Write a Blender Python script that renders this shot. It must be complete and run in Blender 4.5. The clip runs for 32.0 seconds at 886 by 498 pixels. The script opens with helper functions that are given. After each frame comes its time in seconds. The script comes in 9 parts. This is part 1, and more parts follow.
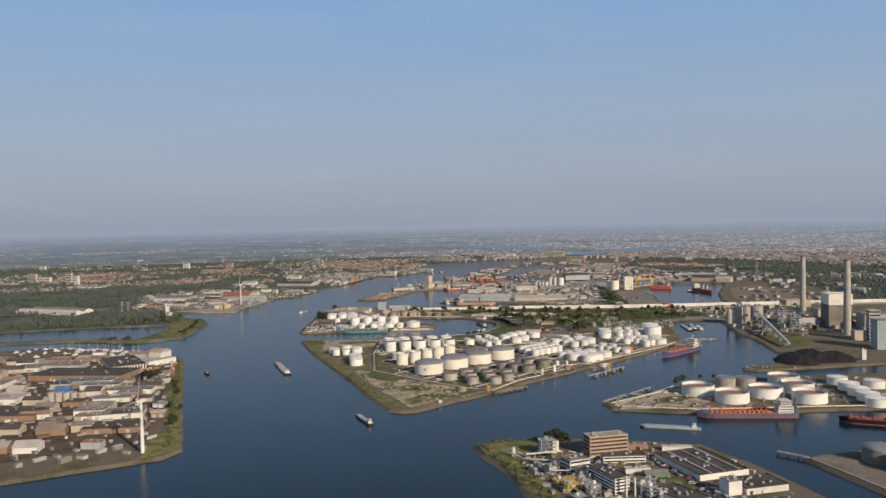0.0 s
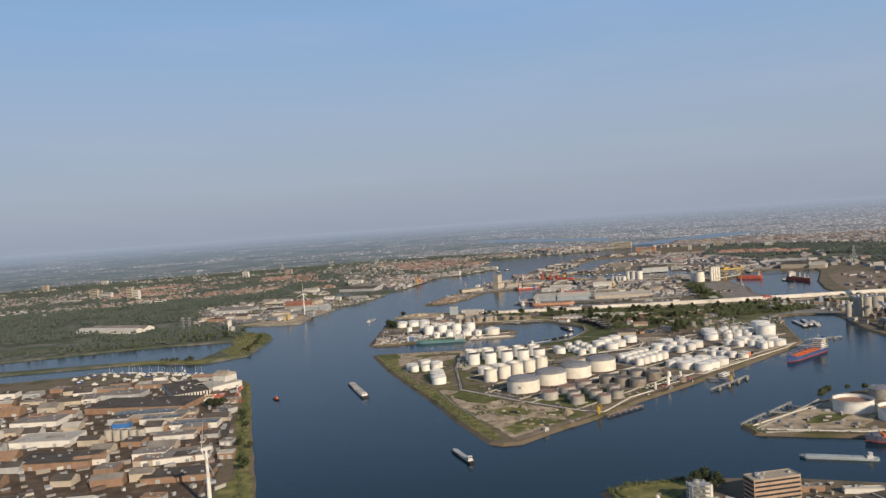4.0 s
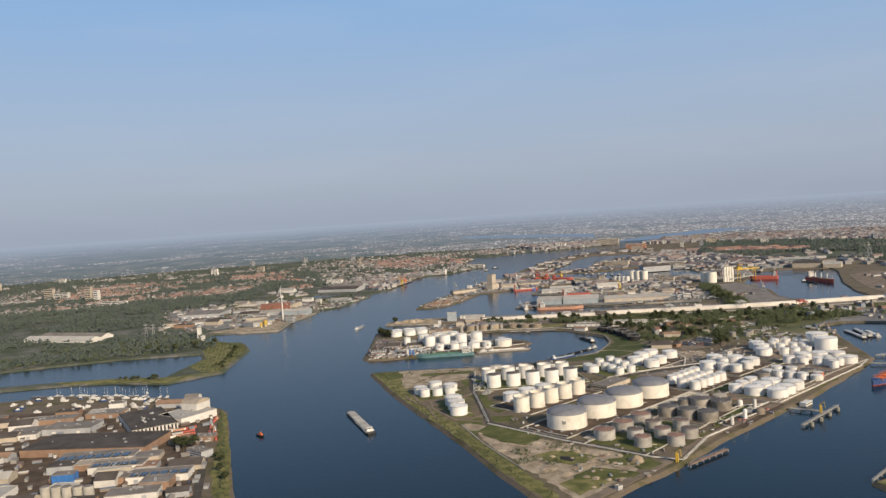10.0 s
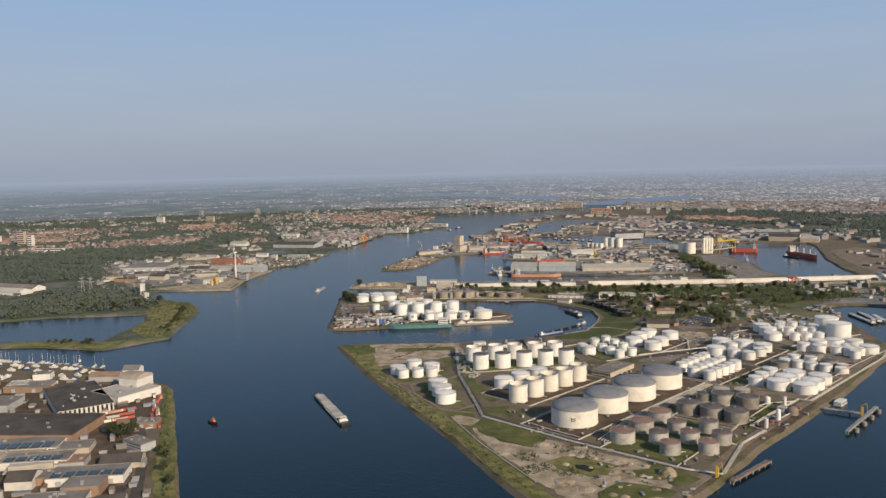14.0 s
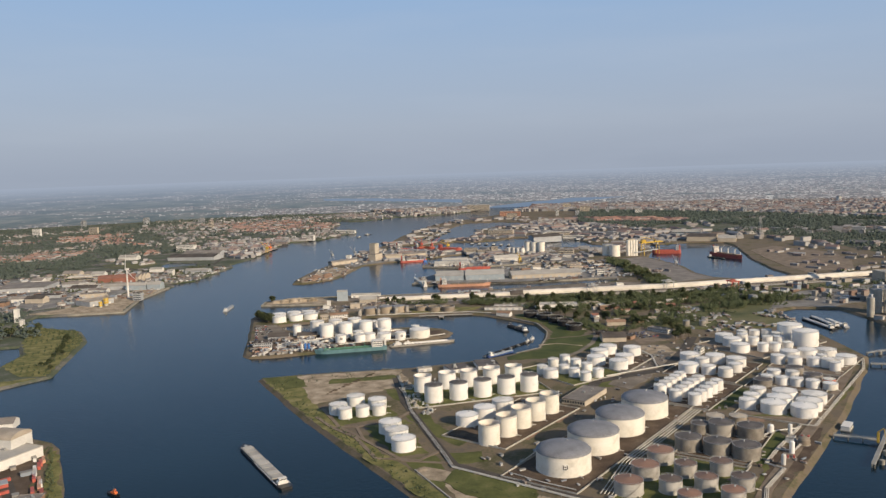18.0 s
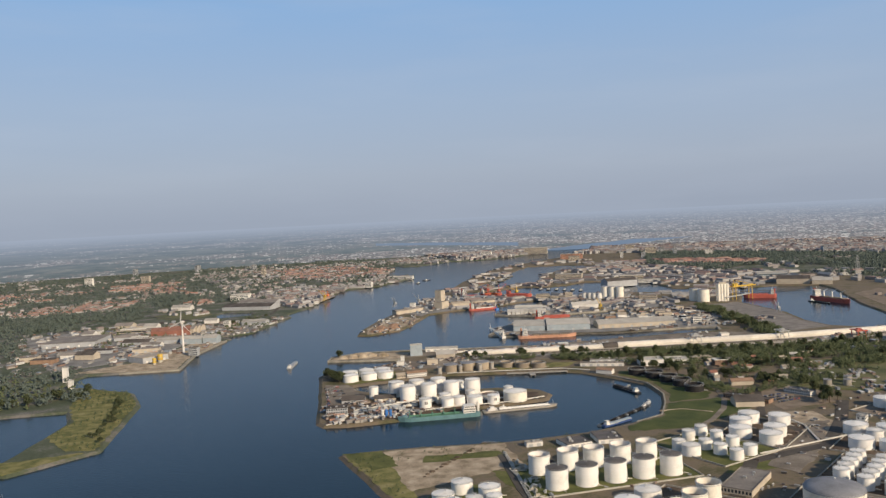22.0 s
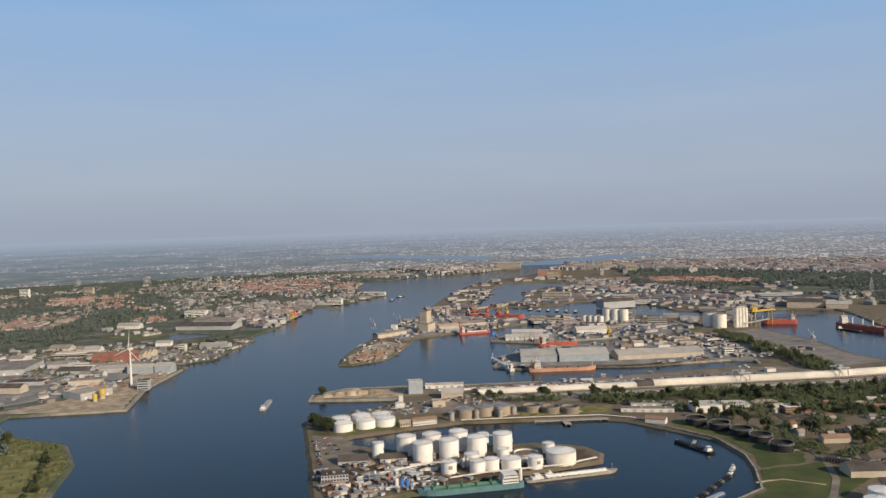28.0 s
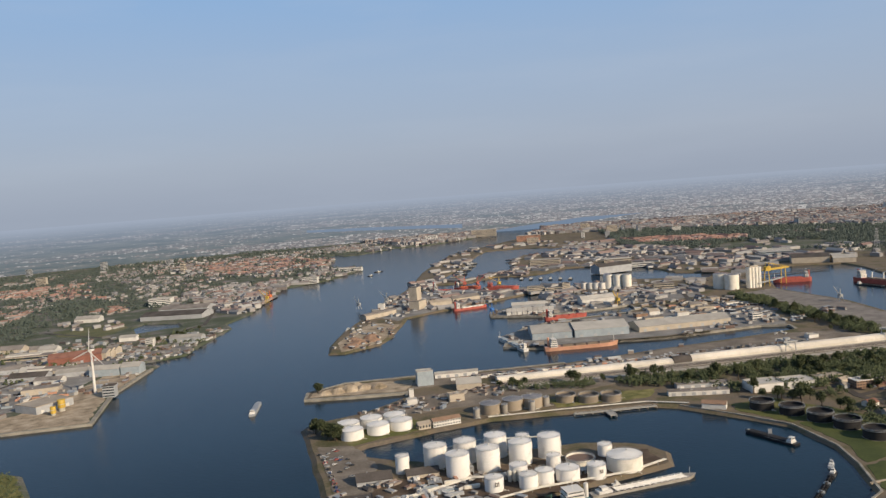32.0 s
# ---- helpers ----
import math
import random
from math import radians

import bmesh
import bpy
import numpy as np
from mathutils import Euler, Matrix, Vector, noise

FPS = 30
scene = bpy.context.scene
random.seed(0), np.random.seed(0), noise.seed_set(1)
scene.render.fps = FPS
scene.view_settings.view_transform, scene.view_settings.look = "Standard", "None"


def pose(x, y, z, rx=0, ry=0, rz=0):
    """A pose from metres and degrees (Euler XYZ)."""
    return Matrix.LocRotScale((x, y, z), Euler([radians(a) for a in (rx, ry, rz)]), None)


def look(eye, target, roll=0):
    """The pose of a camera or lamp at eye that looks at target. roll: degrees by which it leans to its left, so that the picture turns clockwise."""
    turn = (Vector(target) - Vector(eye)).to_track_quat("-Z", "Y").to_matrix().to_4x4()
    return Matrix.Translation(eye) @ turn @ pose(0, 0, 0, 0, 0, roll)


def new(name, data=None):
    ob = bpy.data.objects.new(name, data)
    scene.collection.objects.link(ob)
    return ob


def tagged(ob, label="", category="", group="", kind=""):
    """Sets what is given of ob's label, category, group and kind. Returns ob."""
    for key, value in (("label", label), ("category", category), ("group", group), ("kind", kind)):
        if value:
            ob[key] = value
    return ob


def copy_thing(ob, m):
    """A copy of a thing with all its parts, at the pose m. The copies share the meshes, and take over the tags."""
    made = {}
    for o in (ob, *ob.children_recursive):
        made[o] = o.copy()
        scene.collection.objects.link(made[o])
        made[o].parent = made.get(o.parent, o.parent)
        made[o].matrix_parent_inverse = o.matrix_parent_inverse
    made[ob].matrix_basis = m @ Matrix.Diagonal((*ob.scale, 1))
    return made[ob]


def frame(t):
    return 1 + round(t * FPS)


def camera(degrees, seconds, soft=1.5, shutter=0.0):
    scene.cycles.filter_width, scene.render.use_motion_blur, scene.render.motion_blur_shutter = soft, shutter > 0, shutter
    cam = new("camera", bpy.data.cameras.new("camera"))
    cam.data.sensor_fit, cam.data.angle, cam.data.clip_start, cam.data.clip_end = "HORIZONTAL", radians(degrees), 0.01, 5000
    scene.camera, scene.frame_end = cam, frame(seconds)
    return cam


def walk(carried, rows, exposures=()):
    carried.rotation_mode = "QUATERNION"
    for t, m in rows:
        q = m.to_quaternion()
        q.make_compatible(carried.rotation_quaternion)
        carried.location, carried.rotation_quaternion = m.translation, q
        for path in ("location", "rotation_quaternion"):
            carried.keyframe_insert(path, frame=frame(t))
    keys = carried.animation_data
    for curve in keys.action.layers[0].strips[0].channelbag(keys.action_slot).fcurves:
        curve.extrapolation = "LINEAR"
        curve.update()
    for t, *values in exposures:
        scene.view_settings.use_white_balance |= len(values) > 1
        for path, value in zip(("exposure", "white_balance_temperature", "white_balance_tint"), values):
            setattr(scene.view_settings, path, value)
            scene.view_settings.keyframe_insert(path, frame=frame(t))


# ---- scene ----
cam = camera(57.84, 32.0, soft=1.4)
PATH = [
    (0, (0.0, 0.0, 221.0), (28.40, 95.82, 217.46), -1.18),
    (0.5, (-0.7, 17.8, 222.0), (28.09, 113.33, 216.16), -1.05),
    (1, (-1.5, 35.5, 222.9), (27.20, 131.13, 217.56), -1.55),
    (1.5, (-2.2, 53.2, 223.8), (26.04, 148.95, 219.10), -1.35),
    (2, (-3.1, 70.7, 224.7), (22.05, 167.33, 218.31), -1.07),
    (2.5, (-3.9, 88.2, 225.6), (31.77, 181.64, 224.62), 0.69),
    (3, (-4.8, 105.6, 226.4), (16.05, 203.33, 229.02), -2.10),
    (3.5, (-5.8, 122.8, 227.1), (16.27, 220.17, 222.57), -4.02),
    (5.5, (-10.7, 189.7, 229.1), (11.96, 287.10, 229.54), -2.78),
    (6, (-12.1, 206.2, 229.5), (13.24, 302.62, 221.45), -2.70),
    (6.5, (-13.4, 222.7, 229.8), (12.56, 318.78, 219.70), -3.57),
    (7, (-14.8, 239.4, 230.2), (12.03, 335.01, 218.57), -4.09),
    (7.5, (-16.0, 256.1, 230.5), (9.54, 352.45, 222.20), -3.97),
    (8, (-17.2, 273.1, 230.9), (8.15, 368.99, 218.14), -3.04),
    (8.5, (-18.3, 290.3, 231.3), (9.25, 386.00, 221.97), -2.21),
    (9, (-19.2, 307.7, 231.7), (12.42, 401.85, 219.81), -0.75),
    (9.4, (-19.9, 321.8, 232.1), (15.03, 414.72, 220.23), -0.21),
    (9.5, (-20.1, 325.3, 232.1), (9.66, 419.92, 219.38), -2.19),
    (10, (-20.9, 343.0, 232.6), (4.80, 439.49, 227.90), -3.79),
    (10.5, (-21.6, 360.6, 233.0), (5.51, 456.80, 228.71), -3.13),
    (11, (-22.2, 378.3, 233.3), (7.40, 473.54, 226.53), -2.22),
    (11.5, (-22.7, 395.8, 233.6), (6.29, 491.26, 227.00), -2.96),
    (12, (-23.2, 413.1, 233.8), (7.35, 508.05, 225.94), -2.14),
    (12.5, (-23.6, 430.3, 233.9), (7.39, 524.97, 224.97), -1.70),
    (13, (-23.9, 447.3, 233.9), (6.54, 542.18, 225.68), -1.52),
    (13.5, (-24.2, 464.2, 233.9), (6.25, 559.06, 225.77), -1.27),
    (14, (-24.5, 481.0, 233.7), (6.72, 575.40, 223.30), -1.26),
    (14.5, (-24.8, 497.8, 233.6), (2.71, 593.52, 224.62), -1.69),
    (15, (-25.2, 514.7, 233.4), (6.60, 608.83, 221.94), -2.56),
    (15.5, (-25.5, 531.7, 233.2), (12.76, 623.61, 223.69), -1.46),
    (17.5, (-27.3, 601.7, 232.3), (14.37, 692.08, 222.92), -1.77),
    (18, (-27.7, 619.6, 232.1), (15.59, 709.14, 221.82), -1.90),
    (18.5, (-28.1, 637.7, 231.8), (14.30, 727.60, 221.37), -3.05),
    (19, (-28.4, 655.8, 231.5), (13.14, 746.13, 220.85), -3.51),
    (19.5, (-28.6, 674.0, 231.1), (13.14, 764.30, 220.69), -3.03),
    (20, (-28.7, 692.3, 230.7), (14.84, 781.63, 219.38), -2.72),
    (20.5, (-28.6, 710.6, 230.2), (10.91, 802.34, 225.36), -3.04),
    (21, (-28.3, 728.9, 229.6), (10.12, 821.15, 226.35), -2.99),
    (21.5, (-27.9, 747.2, 229.1), (8.85, 840.09, 224.62), -3.06),
    (22, (-27.3, 765.5, 228.5), (11.43, 857.53, 223.86), -2.83),
    (22.5, (-26.6, 783.7, 228.1), (12.62, 875.57, 223.05), -2.60),
    (23, (-25.8, 801.9, 227.7), (12.62, 894.18, 223.43), -2.63),
    (23.5, (-24.8, 820.1, 227.4), (14.28, 912.04, 222.91), -2.58),
    (24, (-23.8, 838.2, 227.2), (15.96, 929.90, 222.73), -2.65),
    (24.5, (-22.7, 856.3, 227.2), (17.08, 948.00, 223.29), -2.51),
    (25, (-21.4, 874.3, 227.4), (18.07, 966.15, 224.18), -2.51),
    (25.5, (-20.2, 892.3, 227.6), (18.95, 984.35, 225.28), -2.38),
    (26, (-18.8, 910.3, 227.9), (21.56, 1001.77, 225.10), -2.31),
    (26.5, (-17.4, 928.3, 228.3), (24.77, 1018.92, 225.21), -2.01),
    (28.5, (-11.4, 1000.5, 229.6), (33.10, 1090.01, 225.99), -1.93),
    (29, (-9.8, 1018.7, 229.7), (34.86, 1108.05, 225.21), -2.59),
    (29.5, (-8.2, 1036.9, 229.8), (37.01, 1125.92, 223.95), -3.80),
    (30, (-6.6, 1055.2, 229.9), (38.45, 1144.17, 222.72), -4.59),
    (30.5, (-4.9, 1073.4, 229.9), (40.76, 1162.05, 222.05), -4.91),
    (31, (-3.3, 1091.8, 229.8), (43.22, 1179.92, 221.88), -4.53),
    (31.5, (-1.7, 1110.1, 229.8), (46.00, 1197.65, 222.06), -4.62),
    (32, (-0.0, 1128.4, 229.7), (48.17, 1215.71, 222.17), -4.35),
]

walk(cam, [(t, look(eye, target, roll)) for t, eye, target, roll in PATH], ((0.0, -0.12), (1.0, -0.04), (3.0, -0.04), (6.0, -0.05), (7.0, 0.06), (10.0, 0.07), (11.0, -0.02), (14.0, -0.02), (18.0, 0.05), (32.0, 0.03)))

# ---- world and sun ----
SUN_FROM = Vector((0.34, -0.94, 0.0)).normalized()
SUN_ELEV = radians(25)
world = bpy.data.worlds.new("sky_world")
scene.world = world
world.use_nodes = True
wt = world.node_tree
sky = wt.nodes.new("ShaderNodeTexSky")
sky.sky_type = "NISHITA"
sky.sun_disc = False
sky.sun_elevation = SUN_ELEV
sky.sun_rotation = math.atan2(SUN_FROM.x, SUN_FROM.y)
sky.air_density, sky.dust_density, sky.ozone_density = 1.0, 2.2, 1.5
wt.nodes["Background"].inputs["Strength"].default_value = 1.0
coord, split, haze = wt.nodes.new("ShaderNodeTexCoord"), wt.nodes.new("ShaderNodeSeparateXYZ"), wt.nodes.new("ShaderNodeValToRGB")
wt.links.new(coord.outputs["Generated"], split.inputs[0])
wt.links.new(split.outputs["Z"], haze.inputs["Fac"])
for k, (at, col) in enumerate(((0.0, (0.350, 0.402, 0.500)), (0.05, (0.378, 0.438, 0.545)), (0.14, (0.345, 0.450, 0.615)), (0.25, (0.265, 0.435, 0.695)), (0.42, (0.175, 0.285, 0.455)), (0.75, (0.105, 0.175, 0.29)))):
    el = haze.color_ramp.elements[k] if k < 2 else haze.color_ramp.elements.new(at)
    el.position, el.color = at, (*col, 1)
dim = wt.nodes.new("ShaderNodeMix")
dim.data_type, dim.blend_type = "RGBA", "MULTIPLY"
dim.inputs["Factor"].default_value = 1.0
dim.inputs["B"].default_value = (0.10, 0.10, 0.10, 1)
wt.links.new(sky.outputs["Color"], dim.inputs["A"])
blend = wt.nodes.new("ShaderNodeMix")
blend.data_type = "RGBA"
blend.inputs["Factor"].default_value = 0.9
wt.links.new(dim.outputs["Result"], blend.inputs["A"])
# faint high streaks of cloud
streak, squash = wt.nodes.new("ShaderNodeTexNoise"), wt.nodes.new("ShaderNodeMapping")
squash.inputs["Scale"].default_value, squash.inputs["Rotation"].default_value = (2.2, 2.2, 14.0), (0.0, radians(-14), 0.0)
wt.links.new(coord.outputs["Generated"], squash.inputs["Vector"])
wt.links.new(squash.outputs["Vector"], streak.inputs["Vector"])
streak.inputs["Scale"].default_value, streak.inputs["Detail"].default_value = 1.6, 6.0
veil = wt.nodes.new("ShaderNodeMapRange")
veil.inputs["From Min"].default_value, veil.inputs["From Max"].default_value = 0.5, 0.8
veil.inputs["To Min"].default_value, veil.inputs["To Max"].default_value = 0.0, 0.22
wt.links.new(streak.outputs["Fac"], veil.inputs["Value"])
cloud = wt.nodes.new("ShaderNodeMix")
cloud.data_type = "RGBA"
cloud.inputs["B"].default_value = (0.47, 0.53, 0.64, 1)
wt.links.new(veil.outputs["Result"], cloud.inputs["Factor"])
wt.links.new(haze.outputs["Color"], cloud.inputs["A"])
wt.links.new(cloud.outputs["Result"], blend.inputs["B"])
wt.links.new(blend.outputs["Result"], wt.nodes["Background"].inputs["Color"])
sun = new("sun", bpy.data.lights.new("sun", "SUN"))
sun.data.energy, sun.data.angle, sun.data.color = 5.0, radians(0.53), (1.0, 0.82, 0.60)
sun.matrix_world = look((0, 0, 400), Vector((0, 0, 400)) - SUN_FROM * math.cos(SUN_ELEV) * 100 - Vector((0, 0, math.sin(SUN_ELEV) * 100)))

rng = random.Random(7)


# ---- materials ----
def material(name, stops, scale=0.1, rough=0.8, metal=0.0, bump=0.0, detail=5.0, fine=8.0, island=0.0, obj=0.0, spec=0.3):
    """A surface of two noises (broad stains, fine grain) through colour stops; island and obj shift the tone piece by piece."""
    m = bpy.data.materials.new(name)
    m.use_nodes = True
    nt = m.node_tree
    bs = nt.nodes["Principled BSDF"]
    bs.inputs["Roughness"].default_value, bs.inputs["Metallic"].default_value = rough, metal
    bs.inputs["Specular IOR Level"].default_value = spec
    geo = nt.nodes.new("ShaderNodeNewGeometry")
    n1, n2 = nt.nodes.new("ShaderNodeTexNoise"), nt.nodes.new("ShaderNodeTexNoise")
    n1.inputs["Scale"].default_value, n1.inputs["Detail"].default_value = scale, detail
    n2.inputs["Scale"].default_value, n2.inputs["Detail"].default_value = scale * fine, 3.0
    for n in (n1, n2):
        nt.links.new(geo.outputs["Position"], n.inputs["Vector"])
    mix = nt.nodes.new("ShaderNodeMath")
    mix.operation = "MULTIPLY_ADD"
    nt.links.new(n2.outputs["Fac"], mix.inputs[0])
    mix.inputs[1].default_value = 0.45
    half = nt.nodes.new("ShaderNodeMath")
    half.operation = "MULTIPLY_ADD"
    nt.links.new(n1.outputs["Fac"], half.inputs[0])
    half.inputs[1].default_value, half.inputs[2].default_value = 1.1, -0.28
    nt.links.new(half.outputs[0], mix.inputs[2])
    fac = mix.outputs[0]
    for amount, node, sock in ((island, "ShaderNodeNewGeometry", "Random Per Island"), (obj, "ShaderNodeObjectInfo", "Random")):
        if amount:
            src = nt.nodes.new(node)
            add = nt.nodes.new("ShaderNodeMath")
            add.operation = "MULTIPLY_ADD"
            nt.links.new(src.outputs[sock], add.inputs[0])
            add.inputs[1].default_value = amount
            low = nt.nodes.new("ShaderNodeMath")
            low.operation = "MULTIPLY_ADD"
            nt.links.new(fac, low.inputs[0])
            low.inputs[1].default_value, low.inputs[2].default_value = 1.0 - amount, 0.0
            nt.links.new(low.outputs[0], add.inputs[2])
            fac = add.outputs[0]
    ramp = nt.nodes.new("ShaderNodeValToRGB")
    els = ramp.color_ramp.elements
    while len(els) < len(stops):
        els.new(0.5)
    for el, (at, col) in zip(els, stops):
        el.position, el.color = at, (*col, 1)
    nt.links.new(fac, ramp.inputs["Fac"])
    nt.links.new(ramp.outputs["Color"], bs.inputs["Base Color"])
    if bump:
        b = nt.nodes.new("ShaderNodeBump")
        b.inputs["Strength"].default_value, b.inputs["Distance"].default_value = 0.6, bump
        nt.links.new(n2.outputs["Fac"], b.inputs["Height"])
        nt.links.new(b.outputs["Normal"], bs.inputs["Normal"])
    return m


def tones(c, spread=0.25):
    """Three stops round one base colour."""
    return [(0.2, tuple(v * (1 - spread) for v in c)), (0.5, c), (0.85, tuple(min(1, v * (1 + spread)) for v in c))]


def water_material():
    m = bpy.data.materials.new("harbour_water")
    m.use_nodes = True
    nt = m.node_tree
    bs = nt.nodes["Principled BSDF"]
    bs.inputs["Base Color"].default_value = (0.012, 0.032, 0.058, 1)
    bs.inputs["Roughness"].default_value = 0.15
    bs.inputs["IOR"].default_value = 1.22
    geo = nt.nodes.new("ShaderNodeNewGeometry")
    n1, n2 = nt.nodes.new("ShaderNodeTexNoise"), nt.nodes.new("ShaderNodeTexNoise")
    n1.inputs["Scale"].default_value, n1.inputs["Detail"].default_value = 0.3, 2.0
    n2.inputs["Scale"].default_value, n2.inputs["Detail"].default_value = 0.006, 4.0
    for n in (n1, n2):
        nt.links.new(geo.outputs["Position"], n.inputs["Vector"])
    ramp = nt.nodes.new("ShaderNodeValToRGB")
    ramp.color_ramp.elements[0].position, ramp.color_ramp.elements[0].color = 0.35, (0.003, 0.014, 0.026, 1)
    ramp.color_ramp.elements[1].position, ramp.color_ramp.elements[1].color = 0.7, (0.004, 0.019, 0.034, 1)
    nt.links.new(n2.outputs["Fac"], ramp.inputs["Fac"])
    nt.links.new(ramp.outputs["Color"], bs.inputs["Base Color"])
    b = nt.nodes.new("ShaderNodeBump")
    b.inputs["Strength"].default_value, b.inputs["Distance"].default_value = 0.5, 0.45
    nt.links.new(n1.outputs["Fac"], b.inputs["Height"])
    nt.links.new(b.outputs["Normal"], bs.inputs["Normal"])
    return m


M_WATER = water_material()
M_LAND = material("industrial_ground", [(0.22, (0.070, 0.070, 0.030)), (0.38, (0.108, 0.095, 0.053)), (0.5, (0.165, 0.13, 0.088)), (0.66, (0.125, 0.104, 0.08)), (0.85, (0.25, 0.20, 0.142))], 0.03, 0.95, fine=12)
M_TOWN = material("town_ground", [(0.3, (0.058, 0.072, 0.042)), (0.48, (0.082, 0.094, 0.058)), (0.62, (0.145, 0.137, 0.12)), (0.85, (0.235, 0.22, 0.195))], 0.02, 0.95, fine=14)
M_GRASS = material("rough_grass", [(0.25, (0.058, 0.068, 0.02)), (0.5, (0.10, 0.108, 0.032)), (0.68, (0.145, 0.138, 0.05)), (0.88, (0.20, 0.165, 0.10))], 0.06, 0.95, bump=0.2, fine=14)
M_DRYGRASS = material("dry_bank_grass", [(0.22, (0.072, 0.080, 0.025)), (0.42, (0.13, 0.130, 0.043)), (0.58, (0.195, 0.178, 0.063)), (0.85, (0.29, 0.245, 0.128))], 0.09, 0.95, fine=10)
M_SAND = material("bare_sand", [(0.2, (0.15, 0.12, 0.075)), (0.42, (0.295, 0.235, 0.165)), (0.62, (0.42, 0.342, 0.25)), (0.85, (0.53, 0.44, 0.335))], 0.08, 0.95, bump=0.2, fine=9)
M_DIRT = material("bund_soil", [(0.2, (0.052, 0.036, 0.026)), (0.5, (0.095, 0.068, 0.048)), (0.85, (0.175, 0.13, 0.09))], 0.07, 0.95, fine=10)
M_ASPHALT = material("asphalt", tones((0.078, 0.068, 0.058), 0.4), 0.05, 0.9, fine=10)
M_TRACKBED = material("track_ballast", tones((0.20, 0.158, 0.118), 0.38), 0.08, 0.95, fine=10)
M_CONC = material("concrete", tones((0.36, 0.34, 0.30), 0.25), 0.15, 0.85, fine=8)
M_QUAY = material("quay_wall_concrete", tones((0.27, 0.25, 0.21), 0.4), 0.12, 0.9, fine=8)
M_COAL = material("coal", tones((0.018, 0.018, 0.019), 0.5), 0.08, 0.9, bump=0.4)
M_TWHITE = material("white_tank_paint", [(0.15, (0.55, 0.52, 0.47)), (0.45, (0.735, 0.715, 0.675)), (0.9, (0.81, 0.795, 0.765))], 0.16, 0.55, fine=6, obj=0.35)
M_TCREAM = material("cream_tank_paint", [(0.15, (0.58, 0.535, 0.45)), (0.5, (0.73, 0.69, 0.605)), (0.9, (0.79, 0.755, 0.685))], 0.12, 0.5, fine=6)
M_TGREYROOF = material("grey_tank_roof", tones((0.205, 0.208, 0.225), 0.25), 0.1, 0.65, fine=8)
M_TDARKROOF = material("dark_tank_roof", tones((0.112, 0.102, 0.098), 0.35), 0.1, 0.8, fine=8)
M_TRUSTROOF = material("rusty_tank_roof", [(0.2, (0.135, 0.105, 0.09)), (0.5, (0.215, 0.135, 0.105)), (0.85, (0.30, 0.175, 0.125))], 0.15, 0.8, fine=8, obj=0.7)
M_TGREY = material("weathered_grey_tank", [(0.2, (0.125, 0.108, 0.088)), (0.5, (0.265, 0.24, 0.205)), (0.85, (0.41, 0.38, 0.335))], 0.18, 0.6, fine=6, obj=0.45)
M_TDARK = material("black_tank_steel", tones((0.024, 0.023, 0.024), 0.35), 0.12, 0.8)
M_TBROWN = material("weathered_brown_tank", tones((0.30, 0.25, 0.19), 0.3), 0.15, 0.7, fine=6, obj=0.5)
M_STEEL = material("galvanised_steel", tones((0.42, 0.42, 0.41), 0.2), 0.3, 0.45, 0.5)
M_PIPE = material("light_grey_pipe", tones((0.56, 0.53, 0.47), 0.25), 0.2, 0.55)
M_WALLWHITE = material("white_cladding", tones((0.63, 0.61, 0.57), 0.22), 0.1, 0.6, fine=8, obj=0.3)
M_WALLGREY = material("grey_cladding", tones((0.36, 0.37, 0.38), 0.2), 0.1, 0.6, fine=8)
M_WALLBLUE = material("pale_blue_cladding", tones((0.31, 0.355, 0.385), 0.18), 0.1, 0.6, fine=8)
M_WALLTAN = material("tan_render", tones((0.44, 0.385, 0.31), 0.2), 0.1, 0.8, fine=8)
M_BRICK = material("brown_brick", tones((0.27, 0.175, 0.12), 0.25), 0.15, 0.9, fine=10)
M_PALEBRICK = material("pale_brown_brick", tones((0.40, 0.28, 0.20), 0.2), 0.15, 0.9, fine=10)
M_REDBRICK = material("red_brick", tones((0.23, 0.10, 0.075), 0.25), 0.15, 0.9, fine=10)
M_ROOFDARK = material("bitumen_roof", tones((0.088, 0.078, 0.072), 0.4), 0.06, 0.95, fine=10, spec=0.15)
M_ROOFGREY = material("grey_gravel_roof", tones((0.215, 0.195, 0.178), 0.35), 0.06, 0.95, fine=10, spec=0.15)
M_ROOFPALE = material("pale_sheet_roof", tones((0.40, 0.378, 0.34), 0.32), 0.06, 0.7, fine=10, obj=0.4)
M_ROOFTAN = material("weathered_tan_roof", tones((0.36, 0.31, 0.25), 0.25), 0.06, 0.8, fine=10)
M_HALLCREAM = material("cream_sheet_roof", tones((0.64, 0.59, 0.51), 0.24), 0.05, 0.28, fine=10)
M_TILERED = material("dull_red_roof_tiles", tones((0.235, 0.115, 0.085), 0.3), 0.1, 0.9)
M_GLASS = material("dark_window_glass", tones((0.03, 0.04, 0.05), 0.3), 0.3, 0.12, spec=0.5)
M_RED = material("red_paint", tones((0.40, 0.10, 0.075), 0.3), 0.2, 0.55)
M_ORANGE = material("orange_deck_paint", tones((0.62, 0.17, 0.06), 0.2), 0.2, 0.55)
M_SLATE = material("slate_hull_paint", tones((0.11, 0.12, 0.165), 0.25), 0.15, 0.45)
M_NAVY = material("navy_hull_paint", tones((0.045, 0.08, 0.20), 0.25), 0.15, 0.4)
